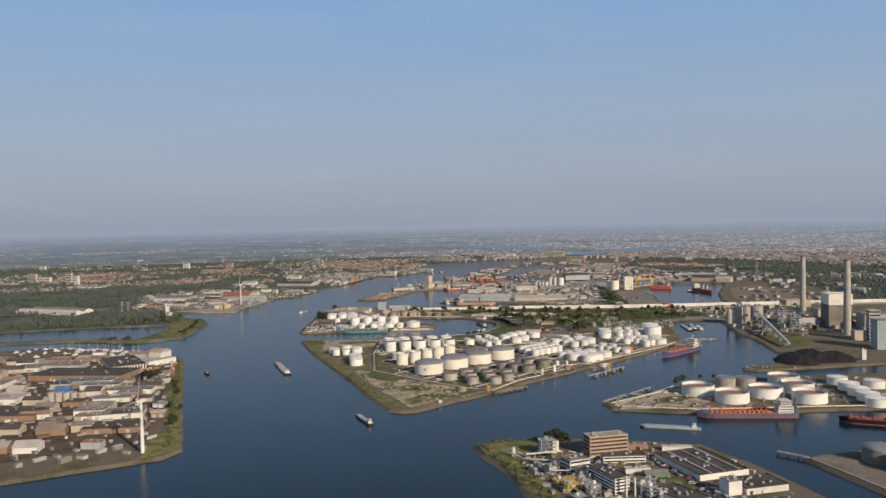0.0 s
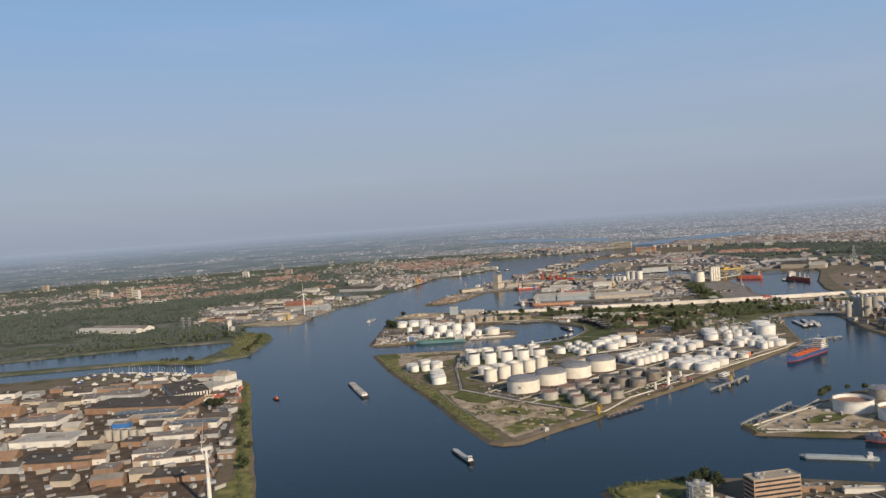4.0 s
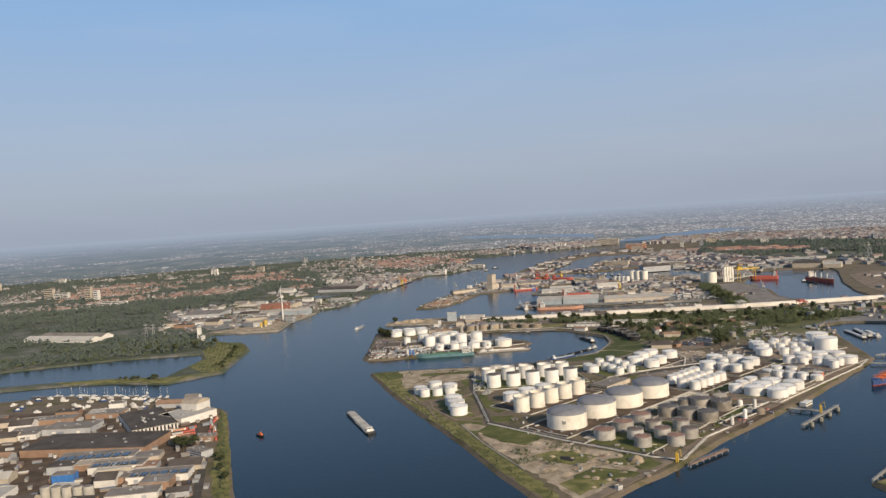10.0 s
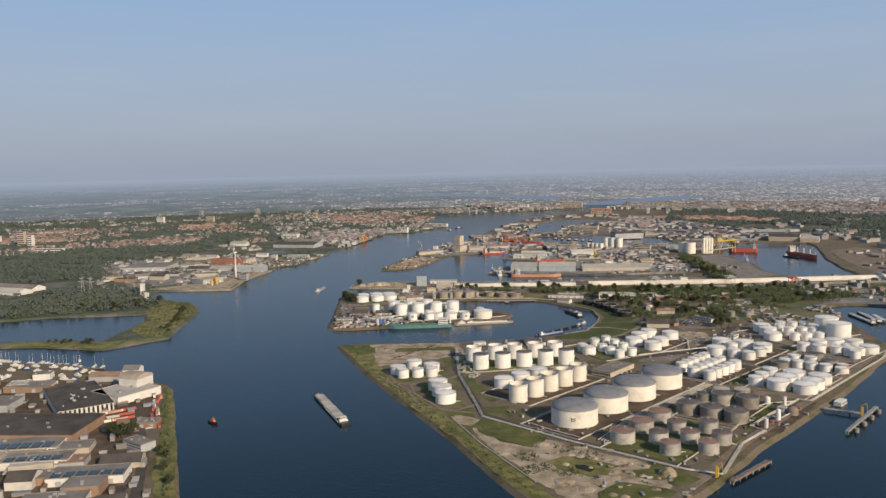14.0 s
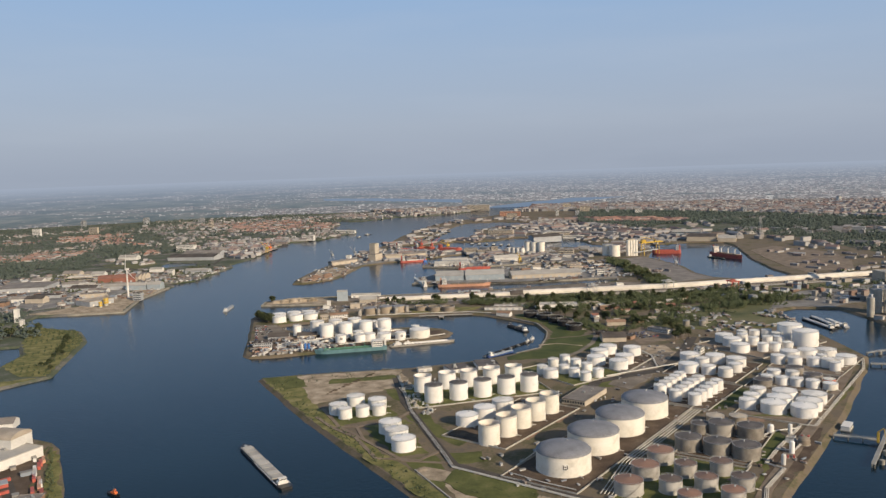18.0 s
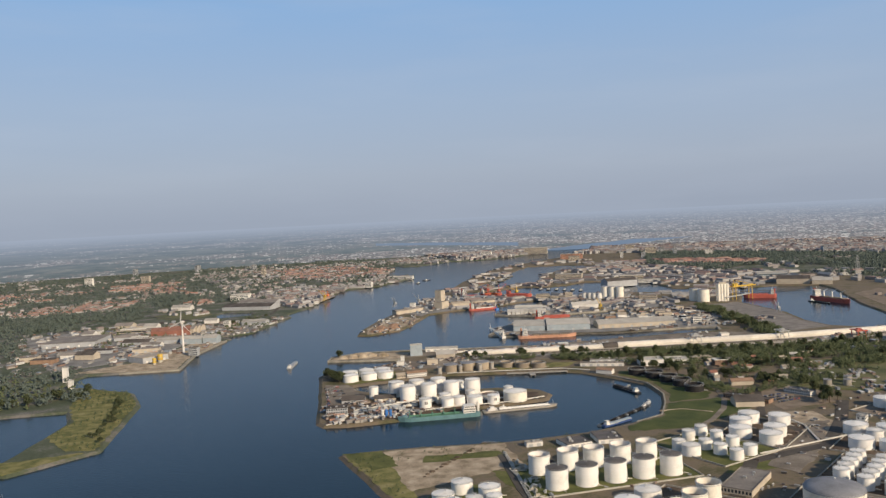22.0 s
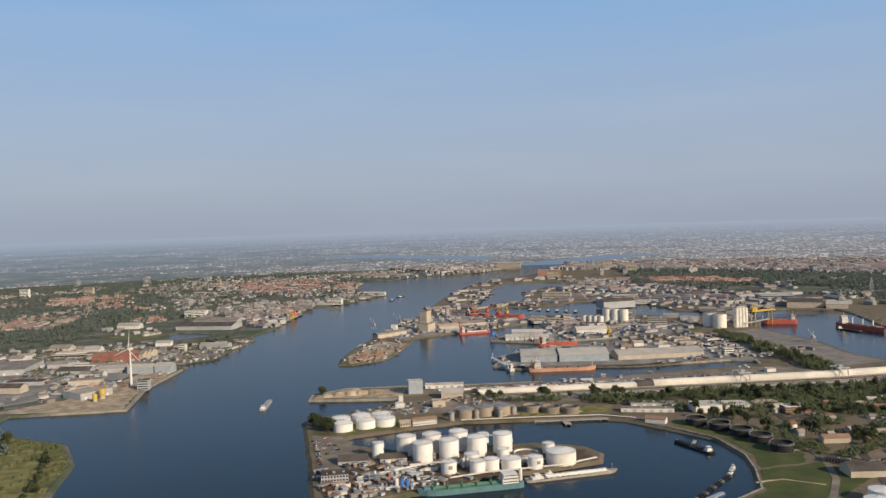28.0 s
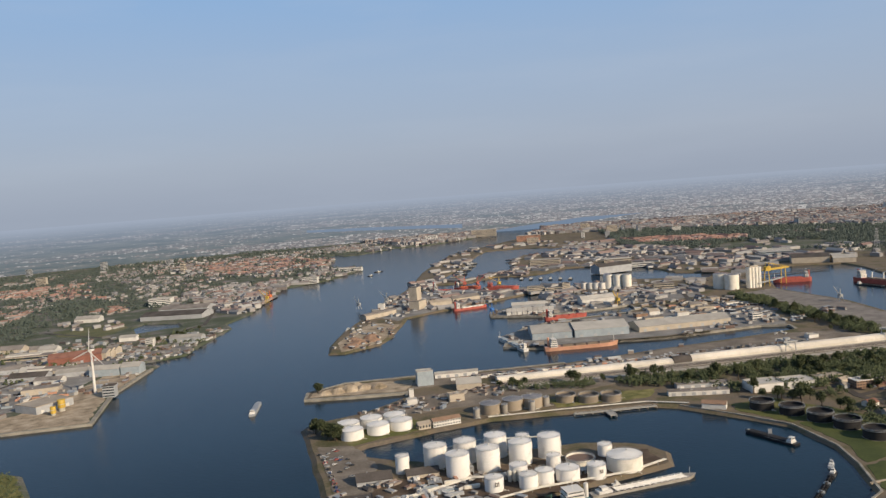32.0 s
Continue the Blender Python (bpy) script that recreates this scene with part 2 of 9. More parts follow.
M_TEAL = material("teal_hull_paint", tones((0.11, 0.205, 0.225), 0.25), 0.15, 0.4)
M_BLACKHULL = material("black_hull_paint", tones((0.02, 0.02, 0.022), 0.3), 0.15, 0.4)
M_SALMON = material("faded_orange_hull", tones((0.50, 0.27, 0.18), 0.2), 0.1, 0.55)
M_YELLOW = material("yellow_crane_paint", tones((0.52, 0.35, 0.06), 0.25), 0.2, 0.5)
M_BLUE = material("blue_paint", tones((0.05, 0.16, 0.42), 0.25), 0.2, 0.5)
M_GREEN = material("green_deck_paint", tones((0.10, 0.22, 0.15), 0.25), 0.2, 0.6)
M_BARK = material("bark", tones((0.10, 0.075, 0.05), 0.3), 0.5, 0.95)
M_LEAF = material("tree_leaves", [(0.15, (0.058, 0.073, 0.036)), (0.5, (0.082, 0.099, 0.048)), (0.9, (0.12, 0.134, 0.068))], 0.05, 0.95, island=0.3, fine=8)
# leaves of the distant woods, the blue of haze painted into their green
M_WOODS = material("haze_tinted_leaves", [(0.15, (0.060, 0.080, 0.068)), (0.5, (0.080, 0.101, 0.086)), (0.9, (0.108, 0.124, 0.108))], 0.012, 0.95, island=0.25, fine=10)
M_HOUSE = material("town_house_walls", [(0.1, (0.20, 0.175, 0.165)), (0.3, (0.26, 0.24, 0.23)), (0.5, (0.32, 0.31, 0.30)), (0.74, (0.43, 0.42, 0.405)), (0.9, (0.27, 0.27, 0.27))], 0.05, 0.85, island=0.85)
M_HOUSEROOF = material("town_roofs", [(0.1, (0.20, 0.14, 0.125)), (0.3, (0.25, 0.185, 0.165)), (0.45, (0.17, 0.168, 0.172)), (0.65, (0.25, 0.242, 0.238)), (0.9, (0.36, 0.35, 0.34))], 0.05, 0.85, island=0.85)
M_ESTATE = material("dull_red_estate_roofs", [(0.1, (0.20, 0.125, 0.10)), (0.4, (0.32, 0.175, 0.135)), (0.65, (0.24, 0.165, 0.14)), (0.9, (0.38, 0.25, 0.20))], 0.05, 0.85, island=0.8)
M_RIPARIAN = material("green_brown_meadow", [(0.25, (0.07, 0.08, 0.035)), (0.5, (0.12, 0.12, 0.055)), (0.75, (0.17, 0.155, 0.085)), (0.9, (0.22, 0.19, 0.12))], 0.02, 0.95, fine=14)
M_CLUTTER = material("mixed_yard_goods", [(0.06, (0.055, 0.055, 0.058)), (0.22, (0.21, 0.14, 0.11)), (0.4, (0.30, 0.28, 0.25)), (0.58, (0.17, 0.168, 0.165)), (0.78, (0.50, 0.49, 0.47)), (0.95, (0.16, 0.20, 0.25))], 0.05, 0.8, island=0.9)
M_LAWN = material("mown_lawn", [(0.25, (0.04, 0.055, 0.016)), (0.5, (0.062, 0.078, 0.022)), (0.7, (0.085, 0.095, 0.03)), (0.9, (0.125, 0.12, 0.05))], 0.04, 0.95, fine=16)
M_YARD = material("worn_yard_paving", [(0.2, (0.098, 0.084, 0.068)), (0.45, (0.17, 0.144, 0.116)), (0.62, (0.225, 0.192, 0.155)), (0.85, (0.33, 0.286, 0.235))], 0.035, 0.93, fine=16)
# greyer than M_YARD: haze over the distant piers put into the paving colour
M_PIER = material("grey_pier_paving", [(0.2, (0.115, 0.112, 0.108)), (0.45, (0.19, 0.182, 0.172)), (0.62, (0.25, 0.238, 0.222)), (0.85, (0.37, 0.352, 0.328))], 0.03, 0.93, fine=16)
M_BALLAST = material("pale_railway_ballast", tones((0.34, 0.305, 0.26), 0.3), 0.08, 0.95, fine=10)
M_TSILVER = material("silver_grey_tank", [(0.2, (0.20, 0.185, 0.16)), (0.5, (0.38, 0.36, 0.33)), (0.85, (0.52, 0.50, 0.46))], 0.18, 0.55, fine=6, obj=0.45)


# ---- mesh builders ----
def part(name, bm, mat, parent=None, label="", at=None):
    """Links a bmesh as one mesh object, under its thing where one is given."""
    me = bpy.data.meshes.new(name)
    bm.to_mesh(me)
    bm.free()
    me.materials.append(mat)
    ob = new(name, me)
    if parent is not None:
        ob.parent = parent
    if at is not None:
        ob.matrix_basis = at
    if label:
        ob["label"] = label
    return ob


def piece(name, me, parent, at):
    """One more object on a shared mesh."""
    ob = new(name, me)
    ob.parent = parent
    ob.matrix_basis = at
    return ob


def mesh_of(bm, mat, name="mesh"):
    me = bpy.data.meshes.new(name)
    bm.to_mesh(me)
    bm.free()
    me.materials.append(mat)
    return me


def thing(name, at, label, category, group="", kind=""):
    ob = new(name)
    ob.empty_display_size = 0.5
    ob.matrix_basis = at
    return tagged(ob, label, category, group, kind)


def box(bm, x0, x1, y0, y1, z0, z1, at=None):
    vs = [bm.verts.new((x, y, z)) for z in (z0, z1) for x, y in ((x0, y0), (x1, y0), (x1, y1), (x0, y1))]
    for f in ((3, 2, 1, 0), (4, 5, 6, 7), (0, 1, 5, 4), (1, 2, 6, 5), (2, 3, 7, 6), (3, 0, 4, 7)):
        bm.faces.new([vs[i] for i in f])
    if at is not None:
        for v in vs:
            v.co = at @ v.co
    return bm


def boxes(*spans):
    bm = bmesh.new()
    for s in spans:
        box(bm, *s)
    return bm


def lathe(bm, profile, n=32, at=None, closed=True):
    """Turns (radius, height) pairs about z."""
    rings = []
    for r, z in profile:
        if r < 1e-4:
            rings.append([bm.verts.new((0, 0, z))])
        else:
            rings.append([bm.verts.new((r * math.cos(2 * math.pi * k / n), r * math.sin(2 * math.pi * k / n), z)) for k in range(n)])
    for a, b in zip(rings, rings[1:]):
        for k in range(n):
            q = [a[k % len(a)], a[(k + 1) % len(a)], b[(k + 1) % len(b)], b[k % len(b)]]
            q = list(dict.fromkeys(q))
            if len(q) > 2:
                bm.faces.new(q)
    if at is not None:
        for ring in rings:
            for v in ring:
                v.co = at @ v.co
    return bm


def tube(bm, pts, r, n=6):
    """A round pipe along a line of points, with capped ends."""
    pts = [Vector(p) for p in pts]
    last = None
    for i, p in enumerate(pts):
        d = (pts[min(i + 1, len(pts) - 1)] - pts[max(i - 1, 0)]).normalized()
        side = d.cross(Vector((0, 0, 1)))
        side = side.normalized() if side.length > 1e-3 else Vector((1, 0, 0))
        top = side.cross(d)
        ring = [bm.verts.new(p + r * (math.cos(2 * math.pi * k / n) * side + math.sin(2 * math.pi * k / n) * top)) for k in range(n)]
        if last:
            for k in range(n):
                bm.faces.new((last[k], last[(k + 1) % n], ring[(k + 1) % n], ring[k]))
        else:
            bm.faces.new(ring)
        last = ring
    bm.faces.new(last[::-1])
    return bm


def bar(bm, a, b, w, h=None):
    """A square bar from a to b."""
    a, b = Vector(a), Vector(b)
    d = b - a
    turn = d.to_track_quat("Y", "Z").to_matrix().to_4x4()
    h = h or w
    return box(bm, -w / 2, w / 2, 0, d.length, -h / 2, h / 2, Matrix.Translation(a) @ turn)


def smooth_mesh(me, limit=radians(40)):
    me.shade_smooth()
    me.set_sharp_from_angle(angle=limit)


def slab(outline, z0, z1, holes=()):
    """A flat-topped block from an outline, with holes."""
    bm = bmesh.new()
    for z, flip in ((z1, False),):
        edges = []
        for loop in (outline, *holes):
            vs = [bm.verts.new((x, y, z)) for x, y in loop]
            edges += [bm.edges.new((vs[i], vs[(i + 1) % len(vs)])) for i in range(len(vs))]
        bmesh.ops.triangle_fill(bm, use_beauty=True, use_dissolve=False, edges=edges, normal=(0, 0, 1))
    for loop in (outline, *holes):
        lo = [bm.verts.new((x, y, z0)) for x, y in loop]
        hi = [bm.verts.new((x, y, z1)) for x, y in loop]
        for i in range(len(loop)):
            j = (i + 1) % len(loop)
            bm.faces.new((lo[i], lo[j], hi[j], hi[i]))
    bmesh.ops.remove_doubles(bm, verts=bm.verts[:], dist=0.001)
    bmesh.ops.recalc_face_normals(bm, faces=bm.faces[:])
    up = [f for f in bm.faces if abs(f.normal.z) > 0.9]
    if up and sum(f.normal.z for f in up) < 0:
        bmesh.ops.reverse_faces(bm, faces=bm.faces[:])
    return bm


def ragged(loop, step=24.0, amount=1.1, seed=1):
    """A shoreline with its straight runs broken up a little."""
    out = []
    rr = random.Random(seed)
    for i, (x, y) in enumerate(loop):
        x2, y2 = loop[(i + 1) % len(loop)]
        out.append((x, y))
        length = math.hypot(x2 - x, y2 - y)
        if length > 1200:
            continue
        n = int(length / step)
        for k in range(1, n):
            a = k / n
            j = rr.uniform(-amount, amount)
            out.append((x + (x2 - x) * a - (y2 - y) / length * j, y + (y2 - y) * a + (x2 - x) / length * j))
    return out


def inside(x, y, loop):
    hit, n = False, len(loop)
    for i in range(n):
        x1, y1 = loop[i]
        x2, y2 = loop[(i + 1) % n]
        if (y1 > y) != (y2 > y) and x < (x2 - x1) * (y - y1) / (y2 - y1) + x1:
            hit = not hit
    return hit

# ---- water, land and distance ----
LZ = 2.5
RING_R, RING_C, EYE, EARTH = 4380.0, (0.0, 564.0), 228.0, 6371000.0
RING_TOP = EYE - RING_R * math.sqrt(2 * EYE / EARTH)


def ring_point(deg, r=RING_R - 30):
    """A point near the edge of the place, by its bearing from ahead, to the right."""
    return (RING_C[0] + r * math.sin(radians(deg)), RING_C[1] + r * math.cos(radians(deg)))


bm = bmesh.new()
bmesh.ops.create_circle(bm, cap_ends=True, segments=96, radius=RING_R + 5, matrix=Matrix.Translation((*RING_C, 0)))
tagged(part("water", bm, M_WATER), "dark blue rippled harbour water", "water", kind="structure")

SOUTH_MAIN = [(165, 1500), (168, 1361), (174, 1266), (180, 1187), (187, 1100), (190, 1014), (200, 905), (210, 893), (228, 890), (266, 913),
              (335, 947), (403, 990), (506, 1044), (611, 1101), (755, 1189), (790, 1215), (863, 1353), (928, 1462), (970, 1466), (1014, 1424),
              (993, 1371), (944, 1271), (909, 1166), (867, 1074), (868, 990), (740, 980), (727, 964), (737, 947), (935, 923), (1250, 880)]
SOUTH_EDGE = [ring_point(a) for a in (94, 80, 66, 54, 43, 36, 31.5)]
RIVER_S = [(2150, 4080), (1859, 3848), (1640, 3700), (1486, 3607), (1333, 3501), (1163, 3289), (1006, 3082), (843, 2829), (740, 2700), (640, 2575), (493, 2388), (426, 2279), (404, 2228),
           (422, 2212), (484, 2230), (520, 2266), (580, 2350), (625, 2416), (706, 2435), (800, 2442), (930, 2475), (962, 2445), (930, 2400), (850, 2372), (770, 2342),
           (749, 2330), (731, 2298), (788, 2228), (857, 2208), (950, 2192), (930, 2150), (894, 2138), (788, 2166), (720, 2172), (650, 2120), (600, 2060), (618, 2035),
           (636, 2014), (734, 1971), (785, 1940), (852, 1922), (930, 1900), (955, 1872), (940, 1850), (884, 1859)]
SPIT_ARM = [(742, 1891), (598, 1921), (499, 1963), (430, 2002), (350, 2034), (298, 2022), (285, 1995), (330, 1968), (387, 1938), (377, 1922), (311, 1897), (256, 1898),
            (243, 1885), (227, 1819), (199, 1712), (176, 1630), (179, 1614), (202, 1602), (260, 1593), (322, 1598), (362, 1592), (441, 1584), (459, 1606), (459, 1630), (450, 1645),
            (421, 1672), (381, 1686), (320, 1708), (297, 1716), (274, 1745), (257, 1772), (258, 1788), (272, 1794), (290, 1793), (342, 1791), (401, 1784), (466, 1752), (542, 1714),
            (558, 1693), (573, 1637), (584, 1586), (564, 1529), (540, 1496), (505, 1456), (465, 1447), (404, 1442), (319, 1456), (235, 1487), (182, 1501)]
DOCK_EAST = [(1130, 1722), (1108, 1770), (1124, 1835), (1178, 1930), (1230, 2110), (1310, 2190), (1404, 2330), (1530, 2300), (1600, 2235), (1560, 2160), (1379, 1936), (1282, 1790), (1247, 1712), (1200, 1698)]
BASIN_FAR = [(838, 2712), (915, 2635), (985, 2570), (1060, 2490), (1100, 2462), (1200, 2440), (1290, 2325), (1365, 2372), (1320, 2450), (1380, 2620), (1340, 2740), (1250, 2775), (1180, 2735), (1110, 2745), (1060, 2795), (1000, 2775), (960, 2755), (900, 2800), (870, 2770)]
BASIN_MID = [(925, 2860), (1000, 2825), (1100, 2850), (1215, 2930), (1290, 3075), (1430, 3205), (1504, 3109), (1660, 3300), (1583, 3425), (1460, 3470), (1390, 3400), (1270, 3260), (1130, 3080), (1010, 2950)]
INLET = [(211, 2798), (240, 2841), (296, 2785), (290, 2716), (261, 2723), (204, 2712)]
NORTH = [(-19, 2107), (67, 2077), (106, 2213), (174, 2339), (188, 2361), (160, 2400), (236, 2410), (267, 2469), (359, 2612), (364, 2671), (432, 2758), (629, 3146), (778, 3207), (880, 3310), (967, 3394), (940, 3460), (900, 3560), (1000, 3760), (1066, 3872), (1095, 4062), (1135, 4062), (1140, 3975), (1210, 3960), (1404, 4085), (1530, 4031), (1807, 4135), (2000, 4290)] + [ring_point(a) for a in (27.5, 20, 10, 0, -12, -25, -40, -56, -72)] + \
        [(-1400, 1760), (-600, 1725), (-279, 1689), (-203, 1662), (-126, 1609), (-46, 1650), (-17, 1777), (0, 1850), (-5, 1936), (-68, 2019), (-105, 2040), (-66, 2122)]
LAGOON = [(-80, 1800), (-84, 1864), (-219, 1900), (-319, 1900), (-560, 1890), (-560, 1765), (-300, 1722), (-209, 1700), (-135, 1660), (-105, 1735)]
FACTORY_LAND = [(-46, 1392), (-40, 1370), (-36, 1095), (-29, 820), (-46, 798), (-300, 740), (-2600, 500), (-2600, 1450), (-900, 1640), (-271, 1600), (-157, 1535), (-80, 1440)]
TANK_POINT = [(440, 819), (445, 850), (464, 855), (557, 891), (625, 915), (760, 893), (1250, 790), (1250, 560), (723, 710), (633, 735), (522, 766)]
CHEM_LAND = [(243, 731), (267, 742), (318, 733), (395, 697), (450, 659), (457, 594), (453, 480), (430, 120), (225, 120), (241, 608), (246, 652), (241, 699)]
JETTY_LAND = [(507, 590), (535, 594), (620, 590), (860, 560), (860, 330), (520, 330), (499, 440), (503, 500), (506, 548)]
WEST_BACK = [(-200, 520), (-2600, 380), (-3300, -700), (-500, -1400), (-230, -300)]
EAST_BACK = [(1200, 330), (900, 250), (650, -300), (900, -1600), (3300, -900), (3900, 500)]


def inset(loop, d):
    """The loop moved to its left by d at every corner; the sharpest corners are held back."""
    area = sum(a[0] * b[1] - b[0] * a[1] for a, b in zip(loop, loop[1:] + loop[:1]))
    d = d if area > 0 else -d
    out = []
    for i, p in enumerate(loop):
        a, b, p = Vector(loop[i - 1]), Vector(loop[(i + 1) % len(loop)]), Vector(p)
        e = (p - a).normalized() + (b - p).normalized()
        e = e.normalized() if e.length > 0.2 else Vector((0, 0))
        out.append((p.x - e.y * d, p.y + e.x * d))
    return out


def banked(loop, holes):
    """Land whose edge slopes from below the water up to the flat top."""
    tops = [inset(loop, 2.6)] + [inset(h, -2.6) for h in holes]
    bm = slab(tops[0], LZ - 0.02, LZ, tops[1:])
    feet = [inset(loop, -3.0)] + [inset(h, 3.0) for h in holes]
    for lo, hi in zip(feet, tops):
        va, vb = [bm.verts.new((*p, -0.6)) for p in lo], [bm.verts.new((*p, LZ)) for p in hi]
        for i in range(len(lo)):
            j = (i + 1) % len(lo)
            bm.faces.new((va[i], va[j], vb[j], vb[i]))
    return bm


main_loop = SOUTH_MAIN + SOUTH_EDGE + RIVER_S + SPIT_ARM
for name, loop, holes, mat, label in (
        ("ground_south", main_loop, (DOCK_EAST, BASIN_FAR, BASIN_MID), M_LAND, "grey-brown harbour land with patchy grass"),
        ("ground_north", NORTH, (LAGOON, INLET), M_TOWN, "green and grey town land along the river"),
        ("ground_factory", FACTORY_LAND, (), M_LAND, "paved factory land at the water"),
        ("ground_tank_point", TANK_POINT, (), M_LAND, "low quay land with a tank farm"),
        ("ground_chemical_works", CHEM_LAND, (), M_LAND, "paved works land with a grassy edge"),
        ("ground_jetty", JETTY_LAND, (), M_LAND, "low quay land behind a jetty"),
        ("ground_west_back", WEST_BACK, (), M_TOWN, "green land beside the water"),
        ("ground_east_back", EAST_BACK, (), M_TOWN, "green land beside the water")):
    ob = part(name, banked(ragged(loop, seed=len(name)), [ragged(h, seed=3) for h in holes]), mat)
    tagged(ob, label, "ground", kind="structure")


far_field = [ring_point(b, r) for b, r in ((36, 2800), (40, 2740), (44, 2600), (48, 2450), (52, 2150), (56, 1900), (64, 1800), (76, 1900), (92, 2000))] + [ring_point(b, 4335) for b in (92, 80, 68, 58, 50, 43, 36)]
tagged(part("meadow", slab(far_field, LZ - 0.4, LZ + 0.05), M_TOWN), "green wooded land before the city", "ground", kind="structure")


def on_north(x, y):
    return inside(x, y, NORTH) and not inside(x, y, LAGOON) and not inside(x, y, INLET)


def on_land(x, y):
    if inside(x, y, main_loop):
        return not any(inside(x, y, h) for h in (DOCK_EAST, BASIN_FAR, BASIN_MID))
    return on_north(x, y)


def distance_material():
    """Far land that glows by itself: specks of roofs, dark tree bands and fields, with haze painted in so that they
    fade to the sky's foot.
    """
    m = bpy.data.materials.new("far_land_painted_haze")
    m.use_nodes = True
    nt = m.node_tree
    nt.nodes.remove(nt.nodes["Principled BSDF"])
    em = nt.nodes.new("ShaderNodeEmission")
    geo = nt.nodes.new("ShaderNodeNewGeometry")
    sep = nt.nodes.new("ShaderNodeSeparateXYZ")
    nt.links.new(geo.outputs["Position"], sep.inputs[0])

    def calc(op, a, b=None, c=None):
        n = nt.nodes.new("ShaderNodeMath")
        n.operation = op
        for i, v in enumerate((a, b, c)):
            if v is None:
                continue
            if isinstance(v, (int, float)):
                n.inputs[i].default_value = v
            else:
                nt.links.new(v, n.inputs[i])
        return n.outputs[0]

    def ramp(fac, stops):
        r = nt.nodes.new("ShaderNodeValToRGB")
        for k, (at, col) in enumerate(stops):
            el = r.color_ramp.elements[k] if k < 2 else r.color_ramp.elements.new(at)
            el.position, el.color = at, (*col, 1)
        nt.links.new(fac, r.inputs["Fac"])
        return r.outputs["Color"]

    def blend(fac, a, b):
        n = nt.nodes.new("ShaderNodeMix")
        n.data_type = "RGBA"
        for sock, v in (("Factor", fac), ("A", a), ("B", b)):
            if isinstance(v, tuple):
                n.inputs[sock].default_value = v
            else:
                nt.links.new(v, n.inputs[sock])
        return n.outputs["Result"]

    # the height on the ring stands for how far out on the plain a point would lie
    east, north = sep.outputs["X"], calc("SUBTRACT", sep.outputs["Y"], RING_C[1])
    bearing = calc("ARCTAN2", east, north)
    dip = calc("DIVIDE", calc("SUBTRACT", EYE, sep.outputs["Z"]), RING_R)
    reach = calc("MULTIPLY", EARTH, calc("SUBTRACT", dip, calc("SQRT", calc("MAXIMUM", calc("MULTIPLY_ADD", dip, dip, -2 * EYE / EARTH), 0.0))))
    across, rows = calc("MULTIPLY", bearing, RING_R), calc("LOGARITHM", reach, math.e)

    def plain(wide, fine, shift=0.0):
        v = nt.nodes.new("ShaderNodeCombineXYZ")
        nt.links.new(calc("MULTIPLY_ADD", across, 1 / wide, shift), v.inputs[0])
        nt.links.new(calc("MULTIPLY", rows, fine), v.inputs[1])
        return v.outputs[0]

    def mottle(wide, fine, detail, rough=0.6):
        n = nt.nodes.new("ShaderNodeTexNoise")
        nt.links.new(plain(wide, fine), n.inputs["Vector"])
        n.inputs["Scale"].default_value, n.inputs["Detail"].default_value, n.inputs["Roughness"].default_value = 1.0, detail, rough
        return n.outputs["Fac"]

    def spots(wide, fine, half, shift):
        """Loose oblong spots, one to a cell, with three chance numbers each."""
        n = nt.nodes.new("ShaderNodeTexVoronoi")
        n.voronoi_dimensions, n.distance = "2D", "CHEBYCHEV"
        n.inputs["Scale"].default_value = 1.0
        nt.links.new(plain(wide, fine, shift), n.inputs["Vector"])
        pick = nt.nodes.new("ShaderNodeSeparateColor")
        nt.links.new(n.outputs["Color"], pick.inputs[0])
        return calc("LESS_THAN", n.outputs["Distance"], half), pick.outputs[0], pick.outputs[1]

    def span(value, lo, hi, a, b):
        n = nt.nodes.new("ShaderNodeMapRange")
        for sock, v in (("From Min", lo), ("From Max", hi), ("To Min", a), ("To Max", b)):
            n.inputs[sock].default_value = v
        nt.links.new(value, n.inputs["Value"])
        return n.outputs[0]

    groves, broad, grain = mottle(170, 13.0, 7.0, 0.68), mottle(800, 9.0, 4.0, 0.55), mottle(24, 38.0, 3.0, 0.7)
    # these land tones already carry some painted haze
    land = ramp(groves, ((0.36, (0.105, 0.130, 0.140)), (0.48, (0.140, 0.164, 0.170)), (0.56, (0.172, 0.188, 0.186)), (0.66, (0.225, 0.232, 0.218))))
    # more town to the right of the river, more woods and fields to its left
    built = calc("ADD", calc("MULTIPLY_ADD", broad, 4.2, -2.25), calc("MULTIPLY_ADD", groves, 3.0, -1.42))
    built = calc("ADD", built, span(bearing, 0.08, 0.66, 0.12, 1.05))
    built = calc("MINIMUM", calc("MAXIMUM", built, 0.0), 1.0)
    land = blend(calc("MULTIPLY", built, 0.85), land, ramp(grain, ((0.32, (0.150, 0.155, 0.168)), (0.5, (0.215, 0.198, 0.202)), (0.68, (0.285, 0.258, 0.254)))))
